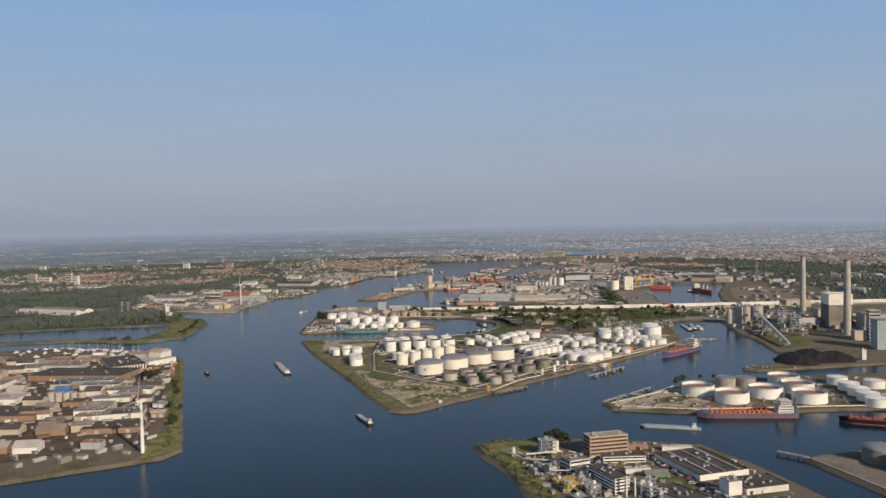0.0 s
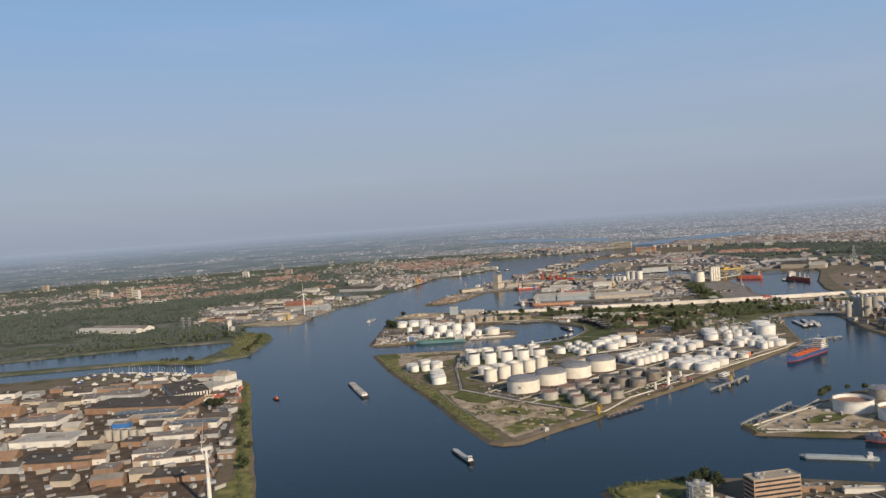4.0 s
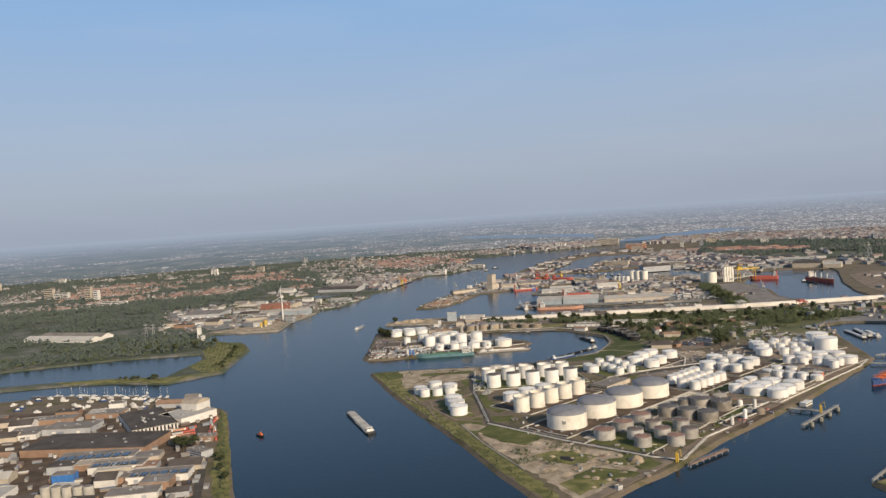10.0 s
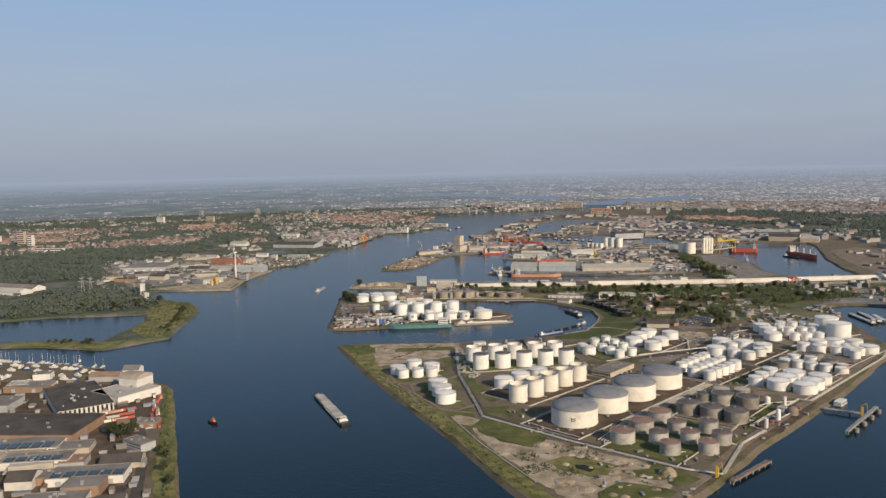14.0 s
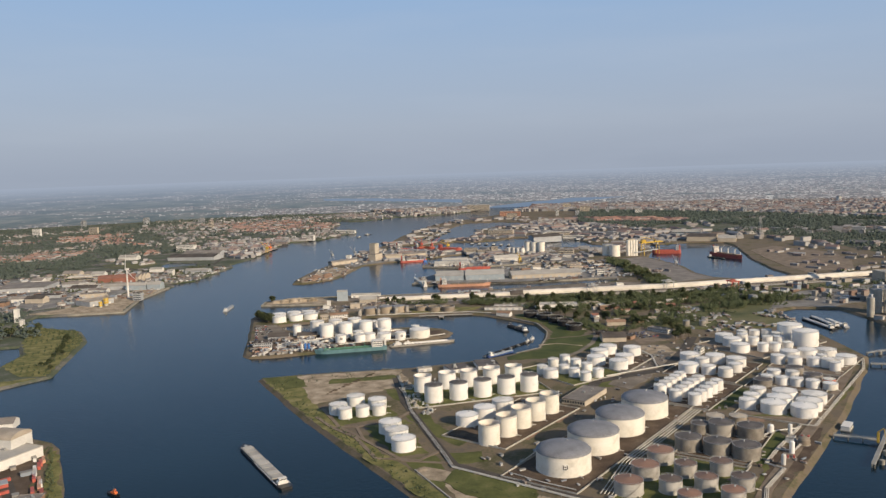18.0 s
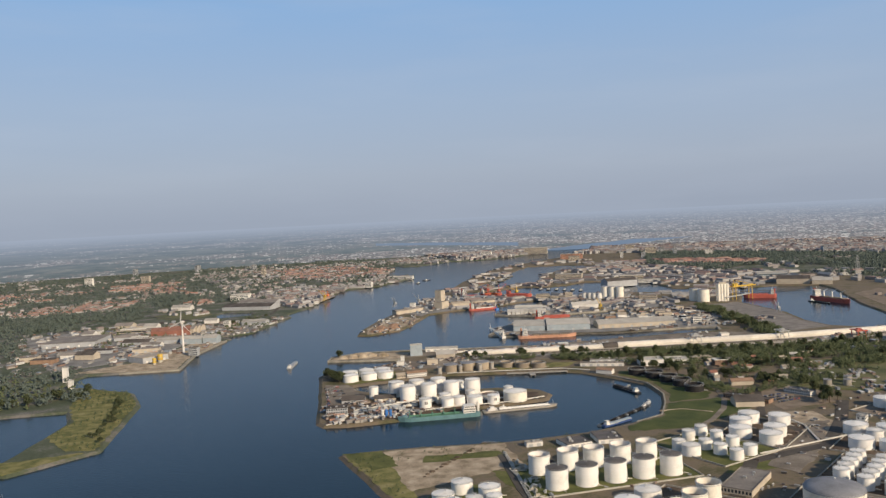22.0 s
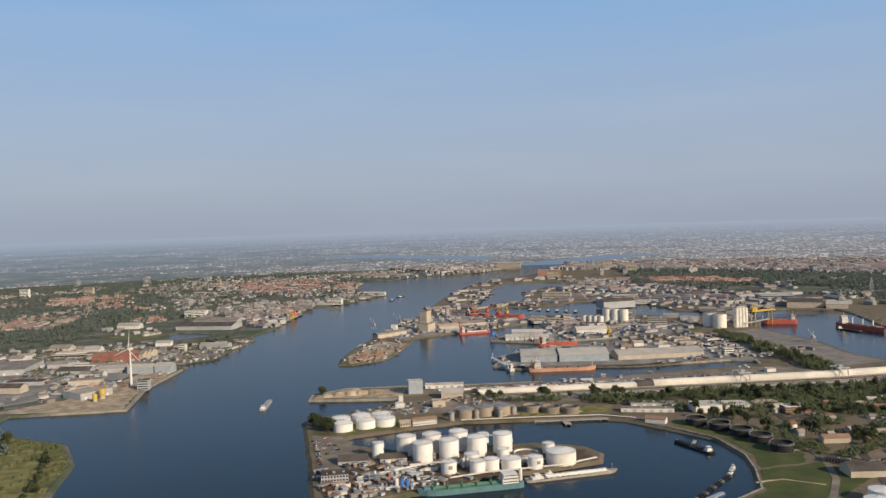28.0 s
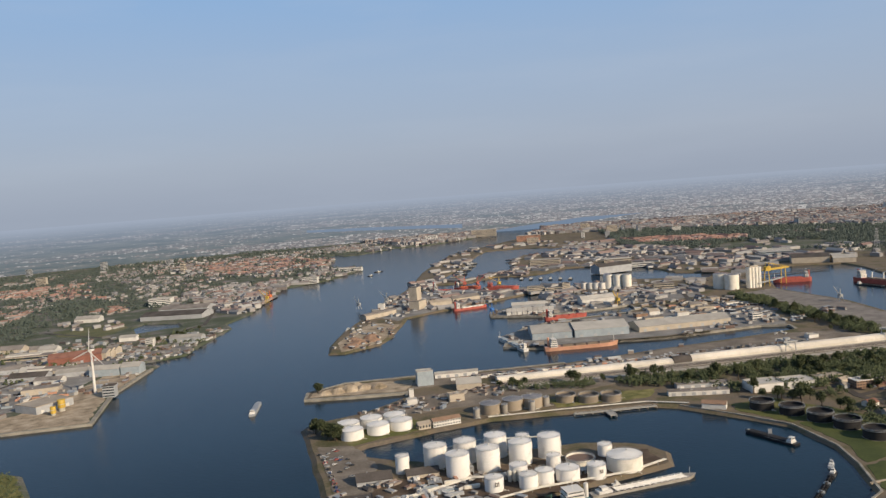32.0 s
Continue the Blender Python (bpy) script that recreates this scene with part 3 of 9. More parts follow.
    for wide, fine, half, share, stops in (
            (22, 30.0, 0.34, 0.85, ((0.1, (0.155, 0.162, 0.175)), (0.35, (0.29, 0.235, 0.225)), (0.55, (0.34, 0.315, 0.305)), (0.8, (0.45, 0.43, 0.415)), (0.95, (0.60, 0.58, 0.56)))),
            (13, 47.0, 0.36, 0.8, ((0.1, (0.165, 0.172, 0.185)), (0.4, (0.31, 0.262, 0.252)), (0.7, (0.40, 0.378, 0.365)), (0.95, (0.54, 0.52, 0.50)))),
            (64, 17.0, 0.24, 0.30, ((0.15, (0.26, 0.252, 0.252)), (0.5, (0.38, 0.362, 0.35)), (0.85, (0.53, 0.51, 0.49))))):
        mark, one, two = spots(wide, fine, half, wide * 0.37)
        there = calc("MULTIPLY", mark, calc("LESS_THAN", one, calc("MULTIPLY", built, share)))
        land = blend(calc("MULTIPLY", there, 0.9), land, ramp(two, stops))
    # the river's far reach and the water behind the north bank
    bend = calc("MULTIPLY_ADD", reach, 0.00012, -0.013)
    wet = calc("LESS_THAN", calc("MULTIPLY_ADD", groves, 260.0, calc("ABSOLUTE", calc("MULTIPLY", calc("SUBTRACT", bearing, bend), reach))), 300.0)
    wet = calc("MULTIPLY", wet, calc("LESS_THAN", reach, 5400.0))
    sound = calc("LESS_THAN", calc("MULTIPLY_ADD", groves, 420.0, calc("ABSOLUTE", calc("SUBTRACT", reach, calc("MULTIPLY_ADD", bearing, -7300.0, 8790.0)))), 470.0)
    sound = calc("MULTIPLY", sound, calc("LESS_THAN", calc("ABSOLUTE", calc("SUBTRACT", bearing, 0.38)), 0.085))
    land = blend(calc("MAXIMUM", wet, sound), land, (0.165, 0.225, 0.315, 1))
    # haze painted into the glow: land colours give way to air colour with reach
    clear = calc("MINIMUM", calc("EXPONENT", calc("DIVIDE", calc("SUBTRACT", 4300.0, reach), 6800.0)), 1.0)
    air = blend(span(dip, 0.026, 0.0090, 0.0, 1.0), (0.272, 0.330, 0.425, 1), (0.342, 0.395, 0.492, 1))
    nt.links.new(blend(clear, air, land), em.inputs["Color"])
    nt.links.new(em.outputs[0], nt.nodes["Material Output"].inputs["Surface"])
    return m


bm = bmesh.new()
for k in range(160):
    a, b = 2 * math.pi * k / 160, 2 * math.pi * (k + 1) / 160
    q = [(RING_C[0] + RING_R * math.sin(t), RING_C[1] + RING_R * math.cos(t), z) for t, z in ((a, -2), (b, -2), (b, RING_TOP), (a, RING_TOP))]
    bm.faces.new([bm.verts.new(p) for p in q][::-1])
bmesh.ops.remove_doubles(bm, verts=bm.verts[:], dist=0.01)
tagged(part("backdrop", bm, distance_material()), "far land below the horizon with painted haze", "backdrop", kind="structure")

# ---- storage tanks ----
def tank_kind(r, h, shell, roof, style, label):
    """One tank with shell, roof, rim, base ring and stair, built at the origin and used as the model for its copies.
    style: cone, dome, flat (sunk floating roof)."""
    t = thing("storage_tank", pose(0, 0, 0), label, "storage tank")
    n = 40 if r > 14 else 28
    bm = bmesh.new()
    courses = max(3, int(h / 2.4))
    prof = [(r, 0)]
    for k in range(1, courses):
        z = h * k / courses
        prof += [(r, z - 0.05), (r + 0.05, z), (r, z + 0.05)]
    prof += [(r, h)]
    if style == "flat":
        prof += [(r - 0.25, h), (r - 0.25, h * 0.72)]
    lathe(bm, prof, n)
    ob = part("shell", bm, shell, t)
    smooth_mesh(ob.data)
    bm = bmesh.new()
    if style == "dome":
        lathe(bm, [(r + 0.15, h)] + [(r * math.cos(a), h + 0.3 + r * 0.24 * math.sin(a)) for a in (0.1, 0.35, 0.65, 0.95, 1.25, 1.5)] + [(0, h + 0.3 + r * 0.245)], n)
    elif style == "cone":
        lathe(bm, [(r + 0.12, h - 0.05), (r + 0.12, h + 0.12), (0.6, h + r * 0.16), (0, h + r * 0.165)], n)
    else:
        lathe(bm, [(r - 0.3, h * 0.72), (r - 1.2, h * 0.70), (r * 0.5, h * 0.71), (0, h * 0.74)], n)
    ob = top = part("roof", bm, roof, t)
    smooth_mesh(ob.data, radians(30))
    bm = bmesh.new()
    if style == "flat":
        lathe(bm, [(r + 0.02, h - 0.7), (r + 0.7, h - 0.7), (r + 0.7, h - 0.55), (r + 0.02, h - 0.55)], n)
    lathe(bm, [(r - 0.1, h + 0.1), (r + 0.18, h + 0.1), (r + 0.18, h + 0.3), (r - 0.1, h + 0.3), (r - 0.1, h + 0.1)], n)
    for k in range(n):
        a = 2 * math.pi * k / n
        box(bm, r - 0.04, r + 0.04, -0.04, 0.04, h + 0.2, h + 1.15, Matrix.Rotation(a, 4, "Z"))
    lathe(bm, [(r - 0.05, h + 1.1), (r + 0.05, h + 1.1), (r + 0.05, h + 1.2), (r - 0.05, h + 1.2), (r - 0.05, h + 1.1)], n)
    part("railing", bm, M_STEEL, top, "steel rim railing")
    bm = bmesh.new()
    lathe(bm, [(r + 0.45, 0.0), (r + 0.45, 0.2), (r - 0.1, 0.25)], n)
    part("base_ring", bm, M_CONC, t, "concrete base ring")
    bm = bmesh.new()
    sweep, start = min(2.6, h / r * 1.25), -2.4
    ring = None
    for k in range(15):
        a, z = start + sweep * k / 14, 0.3 + (h + 0.3) * k / 14
        c, n = math.cos(a), math.sin(a)
        now = [bm.verts.new((q * c, q * n, z + dz)) for q, dz in ((r + 0.02, -0.1), (r + 0.5, -0.1), (r + 0.5, 0.5), (r + 0.44, 0.5), (r + 0.44, 0.03), (r + 0.02, 0.03))]
        if ring:
            for i in range(6):
                bm.faces.new((ring[i], ring[(i + 1) % 6], now[(i + 1) % 6], now[i]))
        else:
            bm.faces.new(now)
        ring = now
    bm.faces.new(ring[::-1])
    part("stair", bm, shell, t, "steel stair winding up the shell")
    bm = bmesh.new()
    tube(bm, [(0, -r + 0.2, 0.9), (0, -r - 1.5, 0.9), (0.2, -r - 2.0, 0.7), (0.2, -r - 4.5, 0.6)], 0.3, 6)
    box(bm, -0.5, 0.5, -r - 1.6, -r - 1.0, 0.3, 1.5)
    part("pipe", bm, M_PIPE, t)
    if style != "flat":
        bm = bmesh.new()
        lathe(bm, [(0.45, 0), (0.45, 0.9), (0.7, 0.95), (0.5, 1.4), (0, 1.5)], 8, Matrix.Translation((r * 0.25, r * 0.1, h + (r * 0.12 if style == "cone" else r * 0.22))))
        part("vent", bm, M_STEEL, top)
    return t


def tanks(places, r, h, shell, roof, style, label, group, spin=0.0):
    model = tank_kind(r, h, shell, roof, style, label)
    model["group"] = group
    if len(label.split()) < 4:
        model["label"] = label + " in a tank farm"
    for k, (x, y) in enumerate(places):
        m = pose(x, y, LZ, 0, 0, spin + 17 * ((k * 7) % 5))
        if k == 0:
            model.matrix_basis = m
        else:
            copy_thing(model, m)


G_BIG = "storage tanks of the oil terminal"
tanks([(304, 1109), (350, 1134), (395, 1157), (442, 1181)], 20.7, 14.6, M_TCREAM, M_TGREYROOF, "dome", "huge cream storage tank with a grey domed roof", G_BIG)
tanks([(295, 1319), (320, 1314), (345, 1310), (370, 1306), (394, 1301)], 9.1, 16.4, M_TWHITE, M_TDARKROOF, "cone", "tall white storage tank with a dark roof", G_BIG)
tanks([(301, 1358), (328, 1356), (351, 1351), (376, 1347), (400, 1342)], 9.0, 16.2, M_TWHITE, M_TRUSTROOF, "flat", "tall white storage tank with a sunk roof", G_BIG)
tanks([(283, 1186), (306, 1197), (328, 1209), (350, 1220), (372, 1231)], 9.0, 17.4, M_TCREAM, M_TRUSTROOF, "flat", "tall cream storage tank open above its sunk roof", G_BIG)
tanks([(290, 1239), (314, 1250), (339, 1260)], 10.1, 9.2, M_TWHITE, M_TWHITE, "cone", "low white storage tank", G_BIG)
tanks([(201, 1332), (225, 1350), (239, 1328)], 8.8, 8.8, M_TWHITE, M_TWHITE, "cone", "low white storage tank in a grassy bund", G_BIG)
tanks([(202, 1315), (218, 1312), (233, 1308)], 6.3, 9.0, M_TWHITE, M_TWHITE, "cone", "small white storage tank in a grassy bund", G_BIG)
tanks([(223, 1256), (220, 1234), (216, 1210)], 10.0, 9.6, M_TWHITE, M_TWHITE, "cone", "low white storage tank in a grassy bund", G_BIG)
tanks([(441, 1349), (468, 1368), (488, 1374), (462, 1338), (488, 1353), (463, 1320), (488, 1332), (464, 1301), (483, 1305)], 5.9, 8.7, M_TWHITE, M_TWHITE, "cone", "small white storage tank", G_BIG)
tanks([(440, 1331)], 8.2, 9.0, M_TWHITE, M_TWHITE, "cone", "low white storage tank", G_BIG)
tanks([(558, 1385), (536, 1373), (514, 1350), (576, 1363), (544, 1337), (523, 1321)], 10.3, 9.4, M_TWHITE, M_TWHITE, "cone", "low white storage tank", G_BIG)
tanks([(714, 1355), (706, 1334), (690, 1306)], 10.9, 9.2, M_TWHITE, M_TWHITE, "cone", "low white storage tank", G_BIG)
tanks([(747, 1358), (760, 1350), (775, 1344), (713, 1293), (726, 1287), (741, 1282), (730, 1323), (747, 1317), (757, 1309), (733, 1343), (772, 1326)], 6.3, 9.3, M_TWHITE, M_TWHITE, "cone", "small white storage tank", G_BIG)
tanks([(793, 1324), (777, 1287)], 14.8, 17.8, M_TWHITE, M_TWHITE, "cone", "large tall white storage tank", G_BIG)
tanks([(577, 1270), (609, 1303), (628, 1283), (636, 1260)], 10.6, 9.0, M_TWHITE, M_TWHITE, "cone", "low white storage tank", G_BIG)
tanks([(606, 1280), (588, 1252), (595, 1235), (617, 1243)], 7.4, 8.8, M_TWHITE, M_TWHITE, "cone", "small white storage tank", G_BIG)
row = []
for k in range(5):
    a = k / 4
    row += [(499 + 52 * a, 1178 + 25 * a), (493 + 53 * a, 1197 + 26 * a), (493 + 48 * a, 1219 + 25 * a)]
tanks(row, 6.2, 9.8, M_TWHITE, M_TWHITE, "cone", "small white storage tank in a close row", G_BIG)
tanks([(530, 1144), (546, 1154), (566, 1165)], 7.4, 8.6, M_TWHITE, M_TWHITE, "cone", "small white storage tank", G_BIG)
tanks([(541, 1124), (559, 1134), (579, 1145), (555, 1103), (572, 1112), (593, 1124)], 11.2, 9.0, M_TWHITE, M_TWHITE, "cone", "low white storage tank by the quay", G_BIG)
tanks([(612, 1195), (634, 1207), (619, 1183), (645, 1193), (627, 1172), (634, 1159)], 6.6, 7.4, M_TWHITE, M_TWHITE, "cone", "small white storage tank", G_BIG)
tanks([(655, 1176), (600, 1190), (664, 1206)], 9.0, 6.5, M_TGREY, M_TDARKROOF, "cone", "low grey storage tank with a dark roof", G_BIG)
tanks([(643, 1146)], 7.0, 6.0, M_TCREAM, M_TWHITE, "cone", "small cream storage tank", G_BIG)
tanks([(655, 1157)], 6.0, 6.0, M_ORANGE, M_TCREAM, "cone", "small orange storage tank", G_BIG)
tanks([(682, 1244), (690, 1228), (704, 1215), (712, 1204)], 7.4, 9.2, M_TWHITE, M_TWHITE, "cone", "small white storage tank", G_BIG)
tanks([(711, 1253), (732, 1247), (750, 1236), (741, 1204)], 10.6, 8.6, M_TWHITE, M_TWHITE, "cone", "low white storage tank", G_BIG)
tanks([(706, 1190), (722, 1199), (722, 1220)], 5.6, 9.0, M_TWHITE, M_TWHITE, "cone", "small white storage tank", G_BIG)
tanks([(412, 1093), (424, 1074), (436, 1056), (459, 1105), (473, 1087)], 10.4, 10.0, M_TGREY, M_TDARKROOF, "cone", "weathered grey storage tank with a dark roof", G_BIG)
tanks([(447, 1117)], 7.4, 8.0, M_TGREY, M_TDARKROOF, "cone", "small weathered storage tank with a dark roof", G_BIG)
tanks([(477, 1130), (493, 1119)], 7.6, 6.0, M_TBROWN, M_WALLTAN, "cone", "low tan storage tank with a beige roof", G_BIG)
tanks([(317, 1049), (346, 1066), (375, 1083)], 10.2, 9.2, M_TSILVER, M_TRUSTROOF, "cone", "weathered grey storage tank with a rusty roof", G_BIG)
tanks([(343, 1036), (372, 1053), (337, 1011), (367, 1027), (397, 1043), (366, 1001), (389, 1015)], 8.0, 9.0, M_TSILVER, M_TRUSTROOF, "cone", "small weathered storage tank with a rusty roof", G_BIG)

G_ISLE = "storage tanks of the small terminal"
tanks([(277, 1846), (271, 1823), (301, 1846), (297, 1821), (323, 1840), (320, 1818)], 10.9, 8.8, M_TWHITE, M_TWHITE, "cone", "low white storage tank on grass by the basin", G_ISLE)
tanks([(295, 1703), (299, 1673), (320, 1697), (325, 1669), (347, 1692), (353, 1664), (380, 1661)], 9.5, 17.6, M_TWHITE, M_TWHITE, "cone", "tall white storage tank", G_ISLE)
tanks([(267, 1708)], 5.6, 14.0, M_TWHITE, M_TWHITE, "cone", "slim white storage tank on a stand", G_ISLE)
tanks([(379, 1699), (415, 1633), (368, 1640)], 5.8, 9.0, M_TWHITE, M_TWHITE, "cone", "slim white storage tank", G_ISLE)
tanks([(333, 1638), (304, 1628), (327, 1616), (341, 1615), (378, 1599)], 7.1, 10.2, M_TWHITE, M_TWHITE, "cone", "white storage tank beside the quay", G_ISLE)
tanks([(359, 1610)], 9.2, 9.2, M_TWHITE, M_TWHITE, "cone", "low white storage tank beside the quay", G_ISLE)
tanks([(407, 1600)], 13.9, 11.0, M_TCREAM, M_TWHITE, "cone", "broad cream storage tank in a round bund", G_ISLE)
tanks([(388, 1631)], 11.5, 5.0, M_TCREAM, M_TRUSTROOF, "flat", "low tank with a rust-red sunk roof", G_ISLE)
G_ARM = "brown tanks along the basin"
tanks([(412, 1802), (437, 1799), (456, 1792)], 10.6, 10.0, M_TBROWN, M_TGREYROOF, "cone", "weathered brown storage tank", G_ARM)
tanks([(492, 1783), (508, 1766), (526, 1753)], 10.2, 7.4, M_TBROWN, M_TDARKROOF, "flat", "low brown open-topped tank", G_ARM)
tanks([(392, 1796), (467, 1783), (447, 1780), (421, 1790)], 3.2, 9.0, M_TGREY, M_TGREYROOF, "cone", "slim grey tank", G_ARM)
tanks([(606, 1634), (612, 1606), (613, 1578), (611, 1551), (604, 1520)], 10.8, 8.0, M_TDARK, M_TDARK, "flat", "low black open-topped tank", "black tanks along the basin")
G_POINT = "tanks on the point"
tanks([(573, 847), (587, 800), (639, 807), (706, 857), (692, 815), (668, 767)], 19.4, 12.2, M_TWHITE, M_TRUSTROOF, "flat", "broad white open-topped tank", G_POINT)
tanks([(769, 834), (755, 800), (744, 773), (733, 747), (793, 799), (720, 721)], 12.3, 9.0, M_TWHITE, M_TWHITE, "cone", "low white storage tank", G_POINT)
tanks([(633, 876), (656, 866)], 12.5, 10.4, M_TGREY, M_TGREYROOF, "cone", "grey storage tank", G_POINT)
tanks([(561, 560), (560, 527), (592, 545), (590, 510)], 13.5, 12.0, M_TGREY, M_TGREYROOF, "dome", "broad weathered grey storage tank behind a jetty", "grey tanks behind the jetty")
tanks([(760, 1440), (742, 1452), (775, 1452)], 4.5, 7.5, M_TGREY, M_TGREYROOF, "cone", "small grey tank in a yard", G_BIG)


def emblem(x, y, r, z, size, toward):
    """A plain dark emblem plate hung on a tank shell."""
    d = (Vector(toward) - Vector((x, y))).normalized()
    t = thing("emblem_plate", pose(x + d.x * (r + 0.05), y + d.y * (r + 0.05), LZ + z, 0, 0, math.degrees(math.atan2(d.y, d.x)) + 90), "plain dark emblem plate on a tank shell", "sign", "emblem plates")
    s = size / 2
    part("plate", boxes((-s, s, -0.12, 0.06, -s, s)), M_WALLWHITE, t)
    part("mark", boxes((-s * 0.8, -s * 0.45, -0.2, -0.1, -s * 0.8, s * 0.8), (s * 0.45, s * 0.8, -0.2, -0.1, -s * 0.8, s * 0.8), (-s * 0.3, s * 0.3, -0.2, -0.1, -s * 0.75, -s * 0.3), (-s * 0.3, s * 0.3, -0.2, -0.1, 0.0, s * 0.5)), M_ROOFDARK, t)


emblem(304, 1109, 20.7, 8, 4.4, (180, 900))
emblem(304, 1628, 7.1, 6.5, 4.0, (200, 1200))
emblem(378, 1599, 7.1, 6.5, 3.4, (330, 1200))

# ---- ground patches, bunds, roads ----
layers = {"patch": 0, "road": 0}


def patch(name, outline, mat, label, z=0.06, category="ground", wob=2.2):
    layers["patch"] += 1
    z = 0.02 + 0.25 * z + 0.0035 * layers["patch"]
    ob = part(name, slab(ragged(outline, 7, wob, len(outline)), LZ - 0.4, LZ + z), mat)
    return tagged(ob, label, category, kind="structure")


def strip(points, width):
    """The outline of a band of even width along a line."""
    pts = [Vector(p) for p in points]
    left, right = [], []
    for i, p in enumerate(pts):
        d = (pts[min(i + 1, len(pts) - 1)] - pts[max(i - 1, 0)]).normalized()
        n = Vector((-d.y, d.x)) * width / 2
        left.append(tuple(p + n))
        right.append(tuple(p - n))
    return left + right[::-1]


def road(points, width, mat=None, label="grey asphalt harbour road", z=0.12, name="road"):
    layers["road"] += 1
    z = 0.36 + 0.0035 * layers["road"] + (0.5 if z > 0.5 else 0)
    ob = part(name, slab(strip(points, width), LZ - 0.4, LZ + z), mat or M_ASPHALT)
    return tagged(ob, label, "road", kind="structure")


def bund(cx, cy, lx, ly, rz, mat, label):
    """A tank pit: floor and four low walls."""
    c, s = math.cos(radians(rz)), math.sin(radians(rz))
    at = lambda u, v: (cx + c * u - s * v, cy + s * u + c * v)
    patch("bund_floor", [at(-lx / 2, -ly / 2), at(lx / 2, -ly / 2), at(lx / 2, ly / 2), at(-lx / 2, ly / 2)], mat, label, 0.09, wob=0.3)
    t = thing("bund_wall", pose(cx, cy, LZ, 0, 0, rz), "low pale concrete wall round a tank pit", "wall", "tank pit walls")
    for u0, u1, v0, v1 in ((-lx / 2, lx / 2, -ly / 2 - 0.3, -ly / 2 + 0.3), (-lx / 2, lx / 2, ly / 2 - 0.3, ly / 2 + 0.3), (-lx / 2 - 0.3, -lx / 2 + 0.3, -ly / 2 + 0.3, ly / 2 - 0.3), (lx / 2 - 0.3, lx / 2 + 0.3, -ly / 2 + 0.3, ly / 2 - 0.3)):
        part("panel", boxes((u0, u1, v0, v1, -0.3, 1.3)), M_CONC, t)


patch("grass_bank", [(168, 1492), (171, 1361), (177, 1266), (183, 1187), (190, 1100), (193, 1014), (203, 912), (216, 906), (211, 1014), (206, 1100), (200, 1187), (193, 1266), (190, 1361), (200, 1440), (196, 1484)], M_DRYGRASS, "dry green grass bank along the water", 0.1)
patch("bare_ground", [(212, 1135), (240, 1110), (277, 1050), (325, 972), (268, 930), (226, 908), (214, 1014), (208, 1100)], M_SAND, "bare sandy ground with rubble", 0.07)
patch("grass_patch", [(218, 1142), (232, 1148), (262, 1078), (240, 1062), (222, 1085)], M_GRASS, "green grass patch on bare ground", 0.12)
patch("grass_patch", [(236, 1030), (262, 1035), (285, 1000), (262, 985), (243, 1005)], M_DRYGRASS, "dry grass patch on bare ground", 0.12)
patch("grass_patch", [(226, 950), (250, 958), (290, 955), (262, 935), (230, 918)], M_DRYGRASS, "dry grass patch on bare ground", 0.12)
patch("grass_patch", [(290, 990), (315, 985), (322, 972), (300, 965), (285, 978)], M_GRASS, "green grass patch on bare ground", 0.12)
patch("tank_lawn", [(190, 1295), (245, 1293), (254, 1345), (232, 1368), (196, 1352)], M_GRASS, "green lawn round white tanks", 0.1)
patch("tank_lawn", [(204, 1196), (230, 1190), (240, 1262), (222, 1278), (206, 1270)], M_GRASS, "green lawn round white tanks", 0.1)
patch("grass_patch", [(240, 1185), (268, 1172), (262, 1150), (238, 1158)], M_GRASS, "green lawn by the pipes", 0.1)
patch("grass_patch", [(168, 1503), (205, 1492), (203, 1440), (178, 1440)], M_GRASS, "green grass at the island corner", 0.12)
patch("bare_ground", [(205, 1488), (316, 1452), (300, 1385), (190, 1372), (196, 1440)], M_SAND, "bare sandy ground by the basin", 0.07)
patch("grass_patch", [(235, 1455), (300, 1432), (296, 1415), (225, 1437)], M_GRASS, "green grass strip by the basin", 0.12)
patch("grass_patch", [(252, 1290), (272, 1286), (266, 1240), (276, 1200), (258, 1192), (250, 1230)], M_GRASS, "green grass between pipes and tanks", 0.1)
patch("grass_patch", [(268, 1385), (284, 1375), (274, 1300), (262, 1310)], M_GRASS, "green grass between pipes and tanks", 0.1)
patch("grass_patch", [(206, 1186), (232, 1182), (222, 1148), (208, 1120), (203, 1150)], M_GRASS, "green grass beside the sandy track", 0.1)
patch("grass_patch", [(208, 1282), (248, 1280), (250, 1266), (212, 1270)], M_DRYGRASS, "dry grass between tank lawns", 0.09)
patch("grass_patch", [(430, 1278), (452, 1296), (505, 1288), (480, 1262)], M_GRASS, "green grass beside small tanks", 0.1)
patch("grass_patch", [(395, 1012), (405, 1004), (470, 1046), (462, 1056)], M_GRASS, "green grass strip by the quay", 0.1)
patch("yard_floor", [(531, 1082), (540, 1072), (517, 1056), (474, 1030), (436, 1012), (401, 1000), (402, 1010), (437, 1036), (466, 1052), (494, 1066)], M_DIRT, "dark soil under the quay pipes", 0.1)
patch("grass_patch", [(478, 1086), (505, 1086), (497, 1071), (466, 1056), (442, 1041), (427, 1034), (436, 1050), (456, 1062)], M_LAWN, "green grass strip beside grey tanks", 0.1)
patch("grass_patch", [(429, 1025), (433, 1017), (403, 1002), (400, 1011)], M_LAWN, "green grass strip beside the pipes", 0.1)
